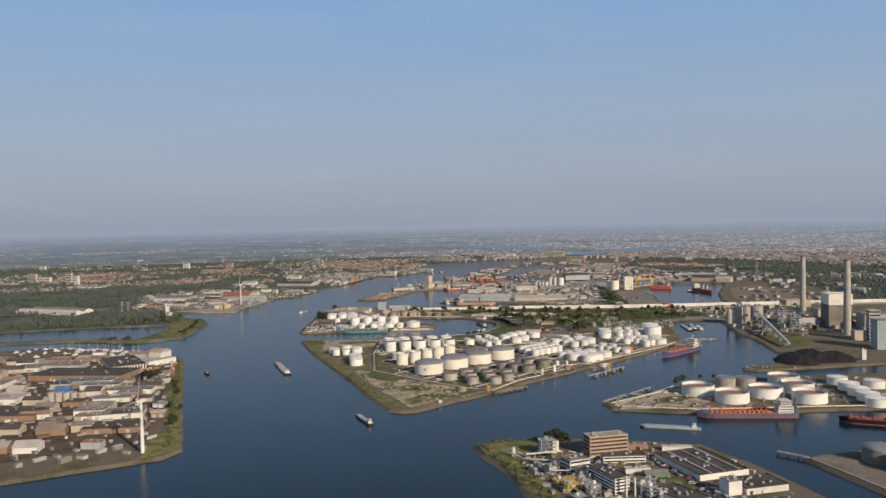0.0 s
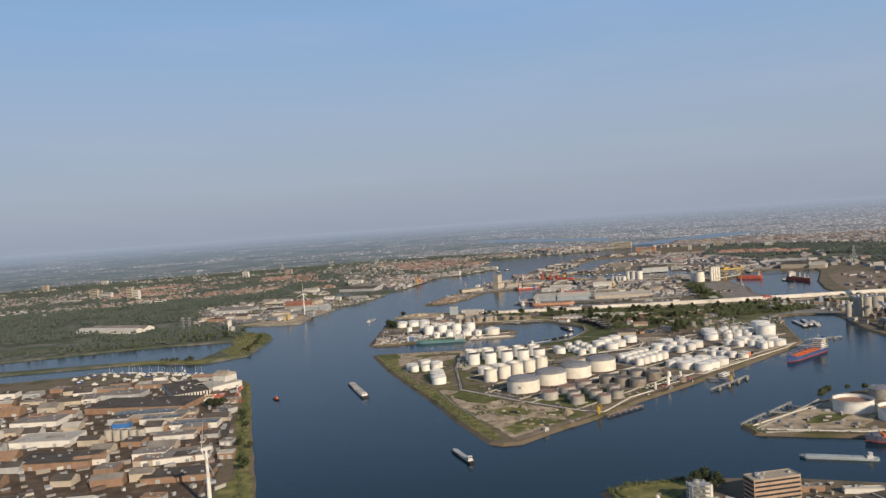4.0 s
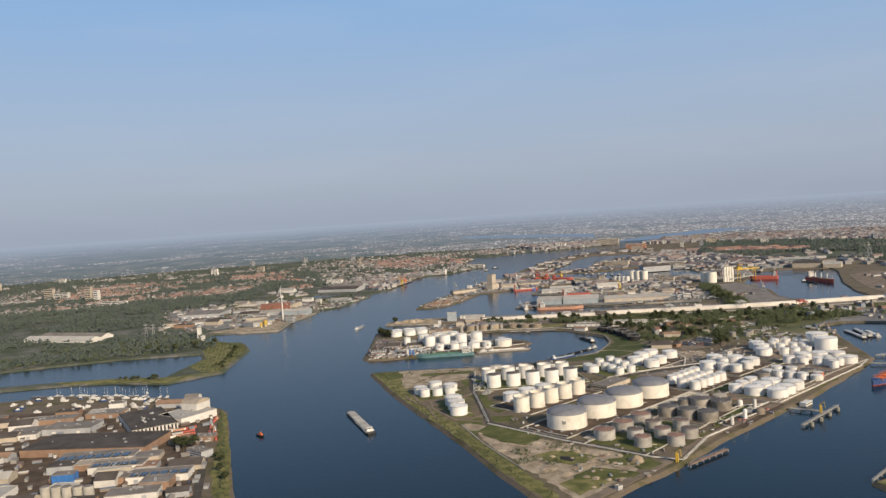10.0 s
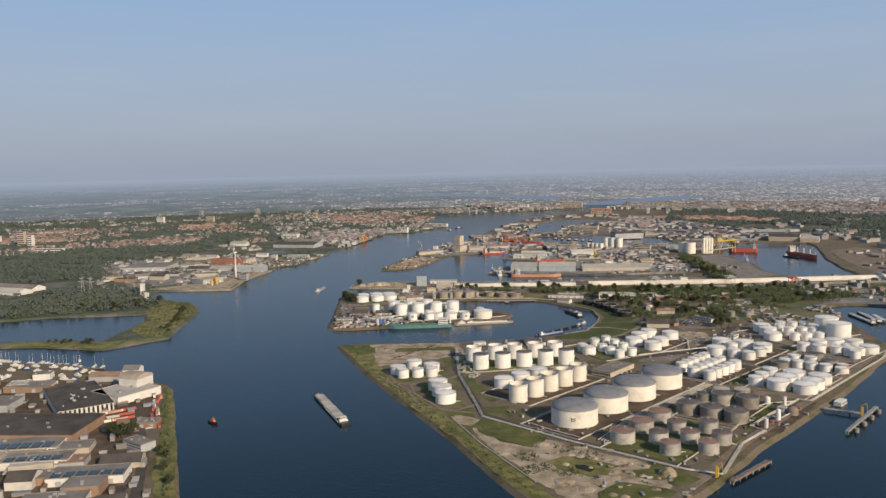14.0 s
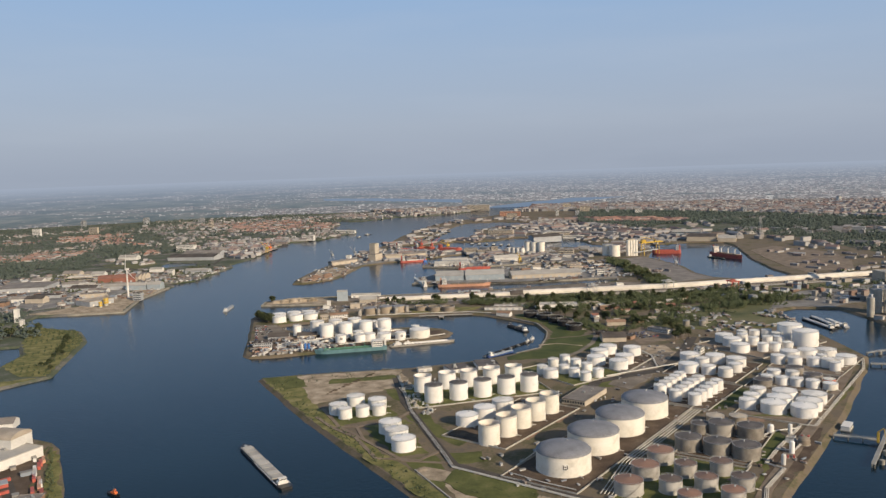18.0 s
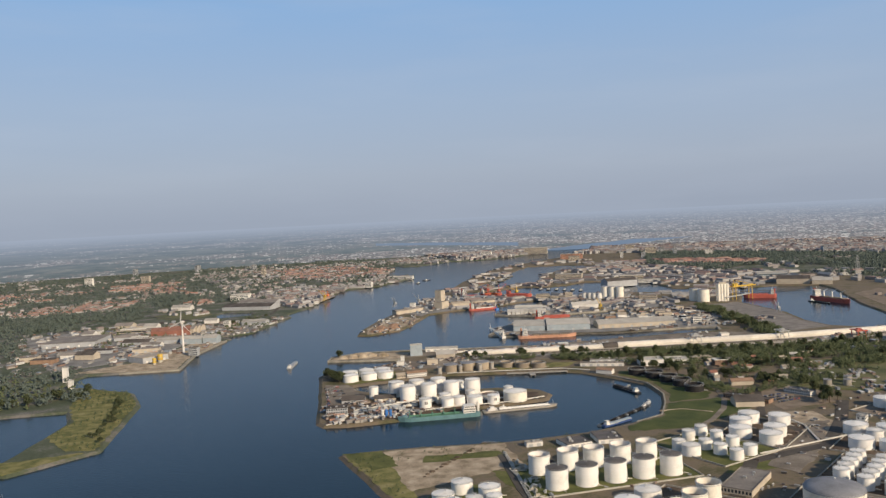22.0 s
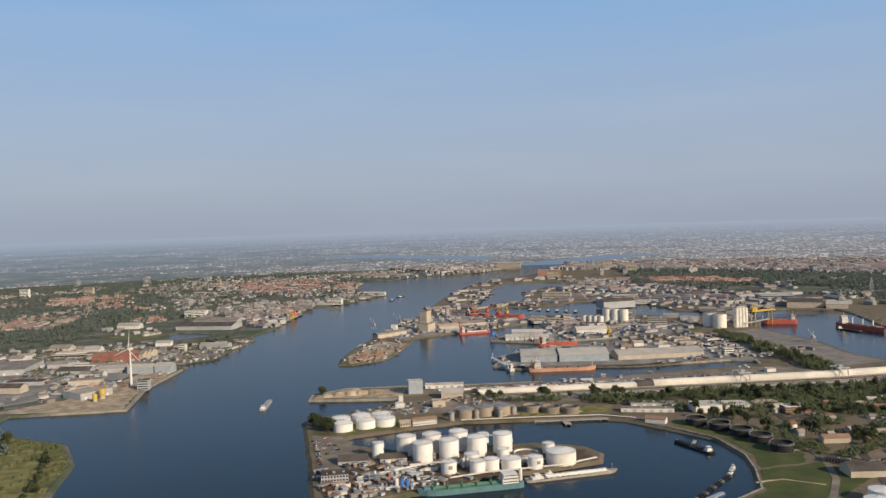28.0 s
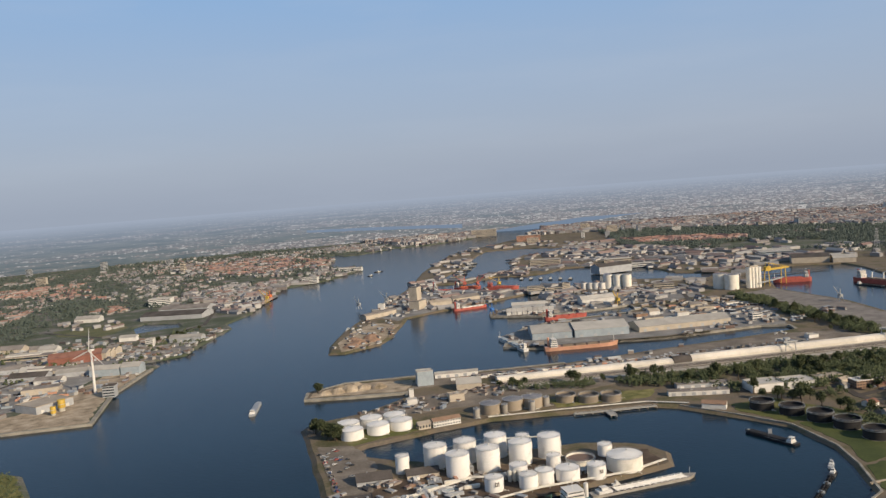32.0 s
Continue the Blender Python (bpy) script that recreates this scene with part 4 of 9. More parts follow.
patch("grass_patch", [(569, 1200), (578, 1185), (511, 1151), (501, 1160)], M_LAWN, "dark green grass beside close rows of tanks", 0.1)
patch("grass_patch", [(642, 1259), (652, 1242), (594, 1218), (586, 1226)], M_LAWN, "dark green grass between tank pits", 0.1)
patch("bare_ground", [(374, 1217), (378, 1208), (361, 1199), (356, 1206)], M_BRICK, "rust-red ground beside cream tanks", 0.1, wob=0.8)
patch("bare_ground", [(330, 1196), (333, 1186), (314, 1175), (311, 1183)], M_BRICK, "rust-red ground beside cream tanks", 0.1, wob=0.8)
patch("bare_ground", [(513, 1127), (526, 1119), (512, 1108), (502, 1116)], M_BRICK, "rust-red paving beside tan tanks", 0.1, wob=0.8)
patch("bare_ground", [(205, 1162), (214, 1166), (228, 1143), (213, 1132), (205, 1142)], M_SAND, "bare sandy ground with rubble by the bank", 0.12)
patch("grass_patch", [(300, 978), (330, 985), (395, 1024), (380, 1034), (310, 1000)], M_GRASS, "green grass strip by rusty tanks", 0.1)
patch("bare_ground", [(560, 1300), (596, 1292), (622, 1330), (640, 1380), (610, 1400), (584, 1350)], M_SAND, "bare sandy ground by the terminal road", 0.07)
patch("bare_ground", [(620, 1400), (690, 1395), (720, 1440), (690, 1480), (640, 1470)], M_TRACKBED, "pale gravel yard with parked cars", 0.07)
patch("bare_ground", [(520, 1275), (556, 1290), (540, 1308), (500, 1296)], M_SAND, "bare sandy ground by the tanks", 0.07)
bund(373, 1145, 235, 62, 27.6, M_DIRT, "dark soil floor under the huge tanks")
bund(347, 1330, 142, 76, -9, M_GRASS, "dark grassy pit under white tanks")
bund(328, 1222, 128, 64, 27, M_DIRT, "dark soil pit under cream tanks")
bund(357, 1040, 118, 66, 30, M_GRASS, "grassy pit under rusty tanks")
bund(444, 1086, 92, 56, 30, M_DIRT, "dark soil pit under grey tanks")
bund(471, 1338, 74, 88, 8, M_GRASS, "grassy pit under small tanks")
bund(545, 1352, 84, 66, 28, M_DIRT, "dark soil pit under white tanks")
bund(521, 1210, 96, 74, 26, M_DIRT, "dark soil pit under close rows of tanks")
bund(606, 1264, 92, 78, 26, M_DIRT, "dark soil pit under white tanks")
bund(566, 1133, 104, 62, 27, M_TRACKBED, "pale gravel pit under quay tanks")
bund(633, 1182, 84, 72, 27, M_DIRT, "dark soil pit under mixed tanks")
bund(716, 1222, 94, 74, 24, M_TRACKBED, "pale gravel pit under white tanks")
bund(740, 1322, 128, 96, 8, M_TRACKBED, "pale gravel pit under white tanks")
patch("lawn", [(448, 1436), (466, 1441), (503, 1448), (542, 1489), (606, 1476), (600, 1425), (500, 1398), (440, 1420)], M_LAWN, "bright green lawn at the end of the basin", 0.1)
patch("lawn", [(547, 1492), (573, 1528), (593, 1584), (625, 1575), (612, 1500), (590, 1484)], M_LAWN, "green lawn beside the basin", 0.1)
patch("field", [(762, 1402), (690, 1478), (840, 1572), (990, 1520), (925, 1470), (862, 1372)], M_GRASS, "green field behind the tanks", 0.1)
patch("lawn", [(590, 1590), (584, 1640), (596, 1662), (640, 1650), (652, 1590), (650, 1500), (618, 1505), (626, 1575)], M_GRASS, "rough green grass round black tanks", 0.1)
patch("field", [(470, 1770), (560, 1735), (590, 1755), (480, 1800)], M_DRYGRASS, "dry grass beside the basin", 0.1)
patch("tank_lawn", [(260, 1800), (340, 1800), (345, 1850), (320, 1862), (262, 1866)], M_GRASS, "green lawn under white tanks", 0.1)
patch("car_park", [(205, 1700), (235, 1820), (262, 1800), (258, 1740), (240, 1700), (214, 1668)], M_YARD, "grey paved car park", 0.1, "car park")
patch("yard_floor", [(185, 1625), (205, 1700), (290, 1690), (450, 1620), (438, 1590), (262, 1598)], M_DIRT, "dark paved terminal yard", 0.08, "yard")
patch("sand_quay", [(292, 1999), (388, 1945), (420, 1985), (350, 2026), (302, 2017)], M_SAND, "pale sand storage quay", 0.1)
patch("dock_yard", [(-15, 2112), (64, 2083), (100, 2212), (168, 2336), (120, 2360), (30, 2200), (-90, 2150)], M_SAND, "pale paved shipyard quay", 0.1, "yard")
patch("storage_yard", [(1290, 1716), (1330, 1800), (1400, 1910), (1500, 2050), (1610, 2080), (1600, 1900), (1520, 1790), (1400, 1690)], M_TRACKBED, "brown storage yard beside the dock", 0.08, "yard")
patch("dark_yard", [(1140, 2120), (1222, 2112), (1168, 1934), (1114, 1838), (1098, 1760), (985, 1765), (1022, 1856), (1075, 1971)], M_ROOFGREY, "dark grey stacking yard by the dock", 0.1, "yard")
patch("sand_quay", [(420, 2220), (480, 2236), (520, 2275), (585, 2365), (560, 2420), (500, 2370), (440, 2285)], M_SAND, "sandy pier head with scrap heaps", 0.1)
patch("lawn", [(963, 1257), (1023, 1270), (985, 1110), (905, 1085), (915, 1160)], M_GRASS, "green slope beside the power station", 0.1)
patch("works_grass", [(247, 729), (268, 738), (316, 729), (300, 700), (275, 690), (262, 640), (262, 560), (244, 560), (248, 652), (245, 700)], M_DRYGRASS, "rough grass edge of the works", 0.1)
patch("works_grass", [(362, 598), (378, 575), (366, 545), (345, 560)], M_GRASS, "green lawn between works halls", 0.1)
patch("works_grass", [(-40, 1360), (-46, 1360), (-52, 1100), (-48, 900), (-62, 870), (-66, 800), (-32, 824)], M_DRYGRASS, "dry grass strip along the factory quay", 0.1)
patch("point_paving", [(452, 826), (455, 842), (560, 884), (600, 895), (590, 830), (540, 792), (500, 800), (456, 816)], M_SAND, "bare brown ground on the point of the quay", 0.08)
patch("works_grass", [(505, 838), (540, 845), (560, 830), (520, 818), (500, 824)], M_GRASS, "green lawn on the point of the quay", 0.12)
patch("works_grass", [(443, 822), (446, 846), (455, 848), (453, 824), (458, 816), (540, 786), (530, 778)], M_DRYGRASS, "grassy edge of the point", 0.12)
road([(448, 829), (500, 857), (548, 884), (572, 899)], 1.6, M_CONC, "pale concrete quay wall top", 0.8, "quay_wall")
road([(448, 829), (449, 815), (494, 797), (560, 772)], 1.6, M_CONC, "pale concrete quay wall top", 0.8, "quay_wall")
patch("jetty_paving", [(512, 588), (534, 590), (545, 574), (540, 500), (520, 440), (506, 445), (508, 500), (511, 548)], M_YARD, "worn paving beside grey tanks", 0.08, "yard")
road([(511, 584), (510, 548), (507, 500), (503, 440)], 1.6, M_CONC, "pale concrete quay wall top", 0.8, "quay_wall")
patch("reed_island", [(-78, 1668), (-50, 1655), (-22, 1777), (-4, 1850), (-9, 1934), (-70, 2012), (-82, 1880), (-74, 1800), (-100, 1738)], M_DRYGRASS, "marshy grass tongue of land", 0.1)
patch("reed_island", [(-130, 1612), (-60, 1650), (-130, 1655), (-205, 1694), (-300, 1716), (-282, 1692), (-205, 1664)], M_DRYGRASS, "marshy grass dyke", 0.1)
road([(296, 1420), (268, 1330), (242, 1195), (236, 1158)], 7)
road([(236, 1158), (280, 1064), (332, 978)], 6)
road([(225, 902), (332, 960), (402, 1006), (505, 1062), (610, 1118), (752, 1204)], 9, M_TRACKBED, "pale gravel quay road")
road([(188, 1290), (192, 1270), (205, 1185), (236, 1160)], 3.5, M_TRACKBED, "pale sandy track")
road([(192, 1352), (188, 1290), (200, 1283), (240, 1284), (262, 1300)], 3.5, M_TRACKBED, "pale sandy track")
road([(400, 1232), (470, 1290), (560, 1290), (640, 1345), (700, 1395)], 12, M_ASPHALT, "wide grey terminal road")
road([(560, 1290), (590, 1400), (680, 1500), (700, 1600), (760, 1690)], 8)
road([(485, 1888), (685, 1806), (945, 1707), (1420, 1573), (2200, 1401)], 17, M_BALLAST, "pale railway bed with several tracks")
road([(480, 1872), (685, 1787), (945, 1688), (1420, 1552), (2200, 1380)], 9, M_BALLAST, "pale worn road beside the railway")
road([(620, 1700), (700, 1640), (790, 1600), (900, 1560)], 6)
road([(-70, 830), (-66, 1000), (-60, 1180), (-75, 1300)], 8)
road([(300, 700), (290, 640), (280, 560), (276, 300)], 8)
road([(380, 660), (378, 560), (372, 300)], 8)
for k, off in enumerate((-5.2, -3.7, -1.2, 0.3, 2.8, 4.3)):
    line = [(485, 1886 + off), (685, 1805 + off), (945, 1706 + off), (1420, 1572 + off)]
    tagged(part("rail", slab(strip(line, 0.35), LZ, LZ + 0.62), M_ROOFDARK), "dark steel rail on a gravel bed", "rail", "railway rails")


# ---- buildings ----
def building(name, a, w, rz, depth, h, wall, roof, label, style="flat", category="building", floors=0, doors=0, units=3, sides=True, group=""):
    """A hall or block from its front left corner: walls, roof, window bands, doors, roof units. style: flat, gable, barrel."""
    t = thing(name, pose(a[0], a[1], LZ, 0, 0, rz), label if len(label.split()) > 3 else label + " in the harbour", category, group)
    rr = random.Random(int(a[0] * 7 + a[1]))
    bm = bmesh.new()
    box(bm, 0, w, 0, depth, -0.5, h)
    if style == "gable":
        rise = min(depth * 0.22, 6)
        for x in (0.0, w):
            vs = [bm.verts.new(p) for p in ((x, 0, h), (x, depth, h), (x, depth / 2, h + rise))]
            bm.faces.new(vs if x else vs[::-1])
    part("wall", bm, wall, t)
    bm = bmesh.new()
    if style == "gable":
        o = 0.5
        for y0, y1 in ((-o, depth / 2), (depth + o, depth / 2)):
            z0 = h - o * rise / (depth / 2)
            p = [(-o, y0, z0), (w + o, y0, z0), (w + o, y1, h + rise), (-o, y1, h + rise)]
            lo = [bm.verts.new(q) for q in p]
            hi = [bm.verts.new((q[0], q[1], q[2] + 0.3)) for q in p]
            for f in ((0, 1, 2, 3),):
                bm.faces.new([lo[i] for i in f][::-1])
                bm.faces.new([hi[i] for i in f])
            for i in range(4):
                bm.faces.new((lo[i], lo[(i + 1) % 4], hi[(i + 1) % 4], hi[i]))
        n = max(2, int(w / 14))
        for k in range(n):
            x = (k + 0.5) * w / n
            box(bm, x - 0.15, x + 0.15, -o, depth / 4, h + 0.25, h + 0.6)
    elif style == "barrel":
        n = 8
        ring = [(depth / 2 - (depth / 2 + 0.3) * math.cos(math.pi * k / n), h - 0.1 + depth * 0.2 * math.sin(math.pi * k / n)) for k in range(n + 1)]
        va = [bm.verts.new((-0.4, y, z)) for y, z in ring]
        vb = [bm.verts.new((w + 0.4, y, z)) for y, z in ring]
        for k in range(n):
            bm.faces.new((va[k], vb[k], vb[k + 1], va[k + 1]))
        bm.faces.new(va)
        bm.faces.new(vb[::-1])
    else:
        box(bm, 0.35, w - 0.35, 0.35, depth - 0.35, h, h + 0.12)
        for s in ((-0.1, w + 0.1, -0.1, 0.35), (-0.1, w + 0.1, depth - 0.35, depth + 0.1), (-0.1, 0.35, 0.35, depth - 0.35), (w - 0.35, w + 0.1, 0.35, depth - 0.35)):
            box(bm, *s, h - 0.05, h + 0.7)
    top = part("roof", bm, roof, t)
    if style == "flat":
        if a[1] > 1950 or a[0] > 900:
            units = min(units, 1)
        for k in range(units):
            x, y = rr.uniform(0.1, 0.85) * w, rr.uniform(0.15, 0.8) * depth
            s = rr.uniform(0.8, 2.2)
            bm = boxes((x, x + s * 1.4, y, y + s, h + 0.1, h + 0.5 + s * 0.6), (x + 0.2, x + 0.6, y + 0.2, y + 0.5, h + 0.5, h + 0.9 + s * 0.6))
            part("roof_unit", bm, M_STEEL, top)
    if floors:
        step = h / floors
        if a[1] > 1950 or a[0] > 900 or (a[1] < 700 and a[0] > 200):
            for k in range(floors):
                z = step * (k + 0.32)
                part("window_band", boxes((0.6, w - 0.6, -0.06, 0.1, z, z + step * 0.42), (-0.06, 0.1, 0.6, depth - 0.6, z, z + step * 0.42)), M_GLASS, t)
            floors = 0
        n = max(2, int(w / 2.6))
        me = mesh_of(boxes((-0.8, 0.8, -0.06, 0.1, 0, step * 0.48)), M_GLASS, "window")
        for k in range(floors):
            for i in range(n):
                piece("window", me, t, pose((i + 0.5) * w / n, 0, step * (k + 0.32)))
            if sides:
                m = max(1, int(depth / 3))
                for i in range(m):
                    piece("window", me, t, pose(0, (i + 0.5) * depth / m, step * (k + 0.32), 0, 0, -90))
    if doors:
        me = mesh_of(boxes((-1.9, 1.9, -0.08, 0.1, 0, min(4.2, h * 0.7)), (-2.05, -1.9, -0.14, 0.1, 0, min(4.3, h * 0.72)), (1.9, 2.05, -0.14, 0.1, 0, min(4.3, h * 0.72))), M_WALLGREY if wall != M_WALLGREY else M_WALLWHITE, "door")
        for i in range(doors):
            piece("door", me, t, pose((i + 0.5) * w / doors, 0, 0))
    return t


B = building
# north bank yards
B("dock_shed", (18, 2168), 48, 30, 42, 9.0, M_WALLGREY, M_ROOFTAN, "wide grey shed with a flat tan roof", doors=3, units=4)
B("harbour_hall", (92, 2350), 42, -30, 20, 10, M_WALLBLUE, M_ROOFPALE, "pale blue-grey harbour hall on a quay", "gable", doors=2)
B("harbour_hall", (131, 2329), 27, -30, 22, 11, M_WALLBLUE, M_ROOFPALE, "tall pale blue-grey harbour hall on a quay", "gable", doors=1)
B("brick_hall", (47, 2490), 76, -10, 34, 11, M_REDBRICK, M_TILERED, "long red brick hall with red roof", "gable", doors=4)
for k in range(3):
    B("white_gable", (121 + 8 * k, 2480 + 9 * k), 9, -35, 22, 11, M_WALLTAN, M_ROOFGREY, "pale gabled workshop beside the brick hall", "gable", group="white gabled workshops")
B("market_hall", (5, 2293), 46, -13, 20, 7.5, M_WALLTAN, M_ROOFGREY, "tan hall with a yellow edge", doors=3)
B("office_stack", (93, 2199), 15, -24, 13, 14, M_WALLGREY, M_ROOFDARK, "dark block of stacked cabins", floors=4)
B("long_hall", (-17, 2608), 80, -27, 22, 6.5, M_WALLTAN, M_ROOFGREY, "long pale low hall", floors=1)
B("workshop", (26, 2639), 34, -30, 20, 9, M_WALLTAN, M_ROOFGREY, "pale workshop hall", "gable")
B("workshop", (-6, 2500), 30, -30, 16, 6, M_WALLGREY, M_ROOFGREY, "low grey workshop", "gable")
B("workshop", (-20, 2703), 40, -28, 26, 6, M_WALLTAN, M_ROOFGREY, "low hall with grey roof", "gable")
B("workshop", (51, 2384), 46, -20, 18, 7, M_WALLGREY, M_ROOFPALE, "grey workshop with pale roof", "gable")
B("workshop", (48, 2410), 48, -20, 16, 7, M_WALLTAN, M_ROOFGREY, "tan workshop with grey roof", "gable")
B("workshop", (22, 2359), 38, -30, 16, 6, M_WALLWHITE, M_ROOFGREY, "white workshop with grey roof", "gable")
B("white_block", (197, 2540), 13, -30, 12, 13, M_WALLWHITE, M_ROOFPALE, "tall white block among trees", floors=4)
B("boat_shed", (236, 2544), 58, -38, 18, 8.5, M_WALLGREY, M_ROOFPALE, "long grey boat shed", "gable", doors=4)
B("boat_shed", (168, 2641), 30, -30, 16, 7, M_WALLWHITE, M_ROOFPALE, "white boat shed", "gable")
B("office_block", (295, 3124), 52, -27, 30, 17, M_WALLWHITE, M_ROOFPALE, "white office block in town", floors=4)
B("workshop", (123, 2991), 52, -30, 26, 8, M_WALLWHITE, M_ROOFPALE, "white hall beside a field", "gable")
B("dark_hall", (239, 2878), 134, -36, 60, 9, M_WALLGREY, M_ROOFDARK, "wide dark-roofed shipyard hall", "gable")
B("dark_hall", (290, 2960), 110, -36, 50, 9, M_WALLGREY, M_ROOFGREY, "wide grey-roofed shipyard hall", "gable")
B("distribution_hall", (-152, 2478), 100, -18, 96, 9, M_WALLGREY, M_ROOFGREY, "very large grey flat-roofed hall in a yard", units=5, doors=5)
for k in range(18):
    rr = random.Random(90 + k)
    u, v = rr.uniform(-160, 60), rr.uniform(0, 1)
    x, y = -60 + u * 0.9 + v * 60, 2250 + v * 420 + rr.uniform(-20, 20)
    if -200 < x < -30 and 2415 < y < 2590:
        continue
    B("workshop", (x, y), rr.uniform(22, 55), -25 + rr.uniform(-8, 8), rr.uniform(14, 26), rr.uniform(5, 9), rr.choice((M_WALLWHITE, M_WALLGREY, M_BRICK, M_WALLTAN)), rr.choice((M_ROOFGREY, M_ROOFPALE, M_ROOFDARK, M_ROOFGREY)), "low industrial hall in a yard", rr.choice(("gable", "flat")), group="north bank workshops")
B("glasshouse", (-478, 2306), 200, -39, 36, 5.5, M_WALLWHITE, M_ROOFPALE, "long pale low hall among thick trees", "gable")
B("glasshouse", (-452, 2344), 190, -39, 34, 5.5, M_WALLWHITE, M_ROOFGREY, "long grey-roofed low hall among thick trees", "gable")
for x, y, w, h, wall in ((-522, 3385, 24, 46, M_WALLTAN), (-492, 3370, 18, 34, M_WALLWHITE), (-655, 3560, 60, 24, M_WALLWHITE), (-705, 3640, 40, 34, M_WALLTAN), (-430, 3110, 90, 12, M_WALLWHITE)):
    B("apartment_block", (x, y), w, -30, 14, h, wall, M_ROOFGREY, "tall pale apartment block among trees", floors=int(h / 6), group="far apartment blocks")
# piers
B("silo_tower", (681, 2512), 17, -56, 18, 41, M_WALLTAN, M_ROOFGREY, "tall tan grain silo tower on a pier", units=4)
B("silo_annex", (672, 2498), 22, -56, 30, 16, M_WALLTAN, M_ROOFGREY, "tan annex of the grain silo")
B("pier_shed", (564, 2457), 76, 18, 16, 7.5, M_WALLTAN, M_ROOFGREY, "long shed with a curved grey roof", "barrel")
B("pier_shed", (717, 2495), 44, -12, 16, 8, M_WALLTAN, M_ROOFTAN, "tan pier shed", "gable")
B("pier_shed", (770, 2500), 60, -4, 18, 8, M_WALLTAN, M_ROOFGREY, "tan pier shed with grey roof", "gable")
B("pier_tower", (633, 2556), 12, -40, 10, 11, M_WALLWHITE, M_ROOFPALE, "small white tower on a pier")
B("blue_shed", (653, 2067), 58, -30, 70, 9.6, M_WALLBLUE, M_ROOFPALE, "large pale blue warehouse by the water", "gable", doors=3)
B("blue_shed", (704, 2034), 78, -28, 62, 11, M_WALLBLUE, M_ROOFPALE, "large pale blue warehouse with a pale roof", "gable", doors=4)
B("long_warehouse", (787, 1992), 140, -21, 42, 7.6, M_WALLTAN, M_ROOFPALE, "long warehouse with a pale pitched roof", "gable", doors=8)
for k in range(9):
    B("pier_store", (752 + 7.6 * k, 2281 - 5.0 * k), 7.6, -34, 20, 6, M_WALLWHITE, M_ROOFPALE, "small white gabled pier store", "gable", group="row of pier stores")
B("pier_shed", (796, 2331), 60, -34, 18, 7, M_WALLGREY, M_ROOFPALE, "grey pier shed", "gable")
B("white_hall", (898, 2257), 62, -18, 24, 9.6, M_WALLWHITE, M_ROOFPALE, "long white hall behind the piers", "gable")
B("harbour_block", (927, 2467), 34, -30, 16, 14, M_WALLTAN, M_ROOFGREY, "tan harbour block", floors=4)
B("harbour_block", (956, 2446), 36, -26, 16, 9, M_WALLTAN, M_ROOFGREY, "low tan harbour block", floors=2)
B("harbour_block", (988, 2431), 18, -10, 16, 16, M_WALLTAN, M_ROOFGREY, "square tan harbour tower", floors=5)
B("harbour_block", (1091, 2278), 38, -40, 20, 13, M_WALLTAN, M_ROOFGREY, "tan harbour office", floors=3)
B("harbour_block", (1241, 2900), 80, -40, 30, 16, M_WALLTAN, M_ROOFPALE, "broad tan harbour building", floors=4)
B("shipyard_hall", (1214, 2583), 88, -9, 40, 16, M_WALLGREY, M_ROOFDARK, "dark shipyard hall", "gable")
B("yellow_shed", (1545, 2318), 78, -48, 60, 13, M_WALLTAN, M_ROOFDARK, "wide yellow-walled dock shed with dark roof", "gable")
B("yellow_shed", (1591, 2248), 46, -48, 40, 10, M_WALLTAN, M_ROOFPALE, "yellow-walled dock shed", "gable")
B("white_block", (950, 1930), 16, -18, 12, 10.5, M_WALLWHITE, M_ROOFPALE, "white block beside the basin head", floors=3)
B("boat_house", (892, 1794), 14, -16, 9, 4.4, M_WALLWHITE, M_ROOFPALE, "small white boat house")
for k in range(10):
    rr = random.Random(120 + k)
    B("yard_hut", (850 + k * 22 + rr.uniform(-8, 8), 2010 + rr.uniform(20, 110)), rr.uniform(12, 30), -22, rr.uniform(8, 16), rr.uniform(4, 7), rr.choice((M_WALLWHITE, M_WALLTAN, M_BRICK)), rr.choice((M_ROOFGREY, M_ROOFTAN)), "low yard building on the pier", rr.choice(("gable", "flat")), group="pier yard buildings")
# spit
B("loading_tower", (407, 1951), 19, -18, 13, 17, M_WALLBLUE, M_ROOFPALE, "square pale blue-grey loading tower")
B("spit_shed", (440, 1970), 52, -26, 9, 5.4, M_WALLWHITE, M_ROOFPALE, "long low white shed on the spit", "gable", doors=5)
B("spit_shed", (431, 1902), 28, -27, 22, 7, M_WALLTAN, M_ROOFPALE, "shed with a pale roof on the spit", "gable")
B("spit_hut", (401, 1865), 16, -17, 12, 7.6, M_WALLTAN, M_ROOFTAN, "square tan hut")
B("spit_hut", (377, 1914), 5, -30, 5, 9, M_WALLWHITE, M_ROOFPALE, "slim white tower hut", units=0)
B("spit_hut", (361, 1887), 11, -18, 8, 5.6, M_WALLWHITE, M_ROOFPALE, "small white hut by the water", units=1)
B("basin_house", (344, 1797), 28, -9, 9, 6, M_WALLWHITE, M_BRICK, "white house row beside the basin", "gable", floors=2)
B("basin_house", (330, 1800), 12, -9, 9, 5, M_WALLTAN, M_ROOFTAN, "small tan house beside the basin", "gable", floors=1)
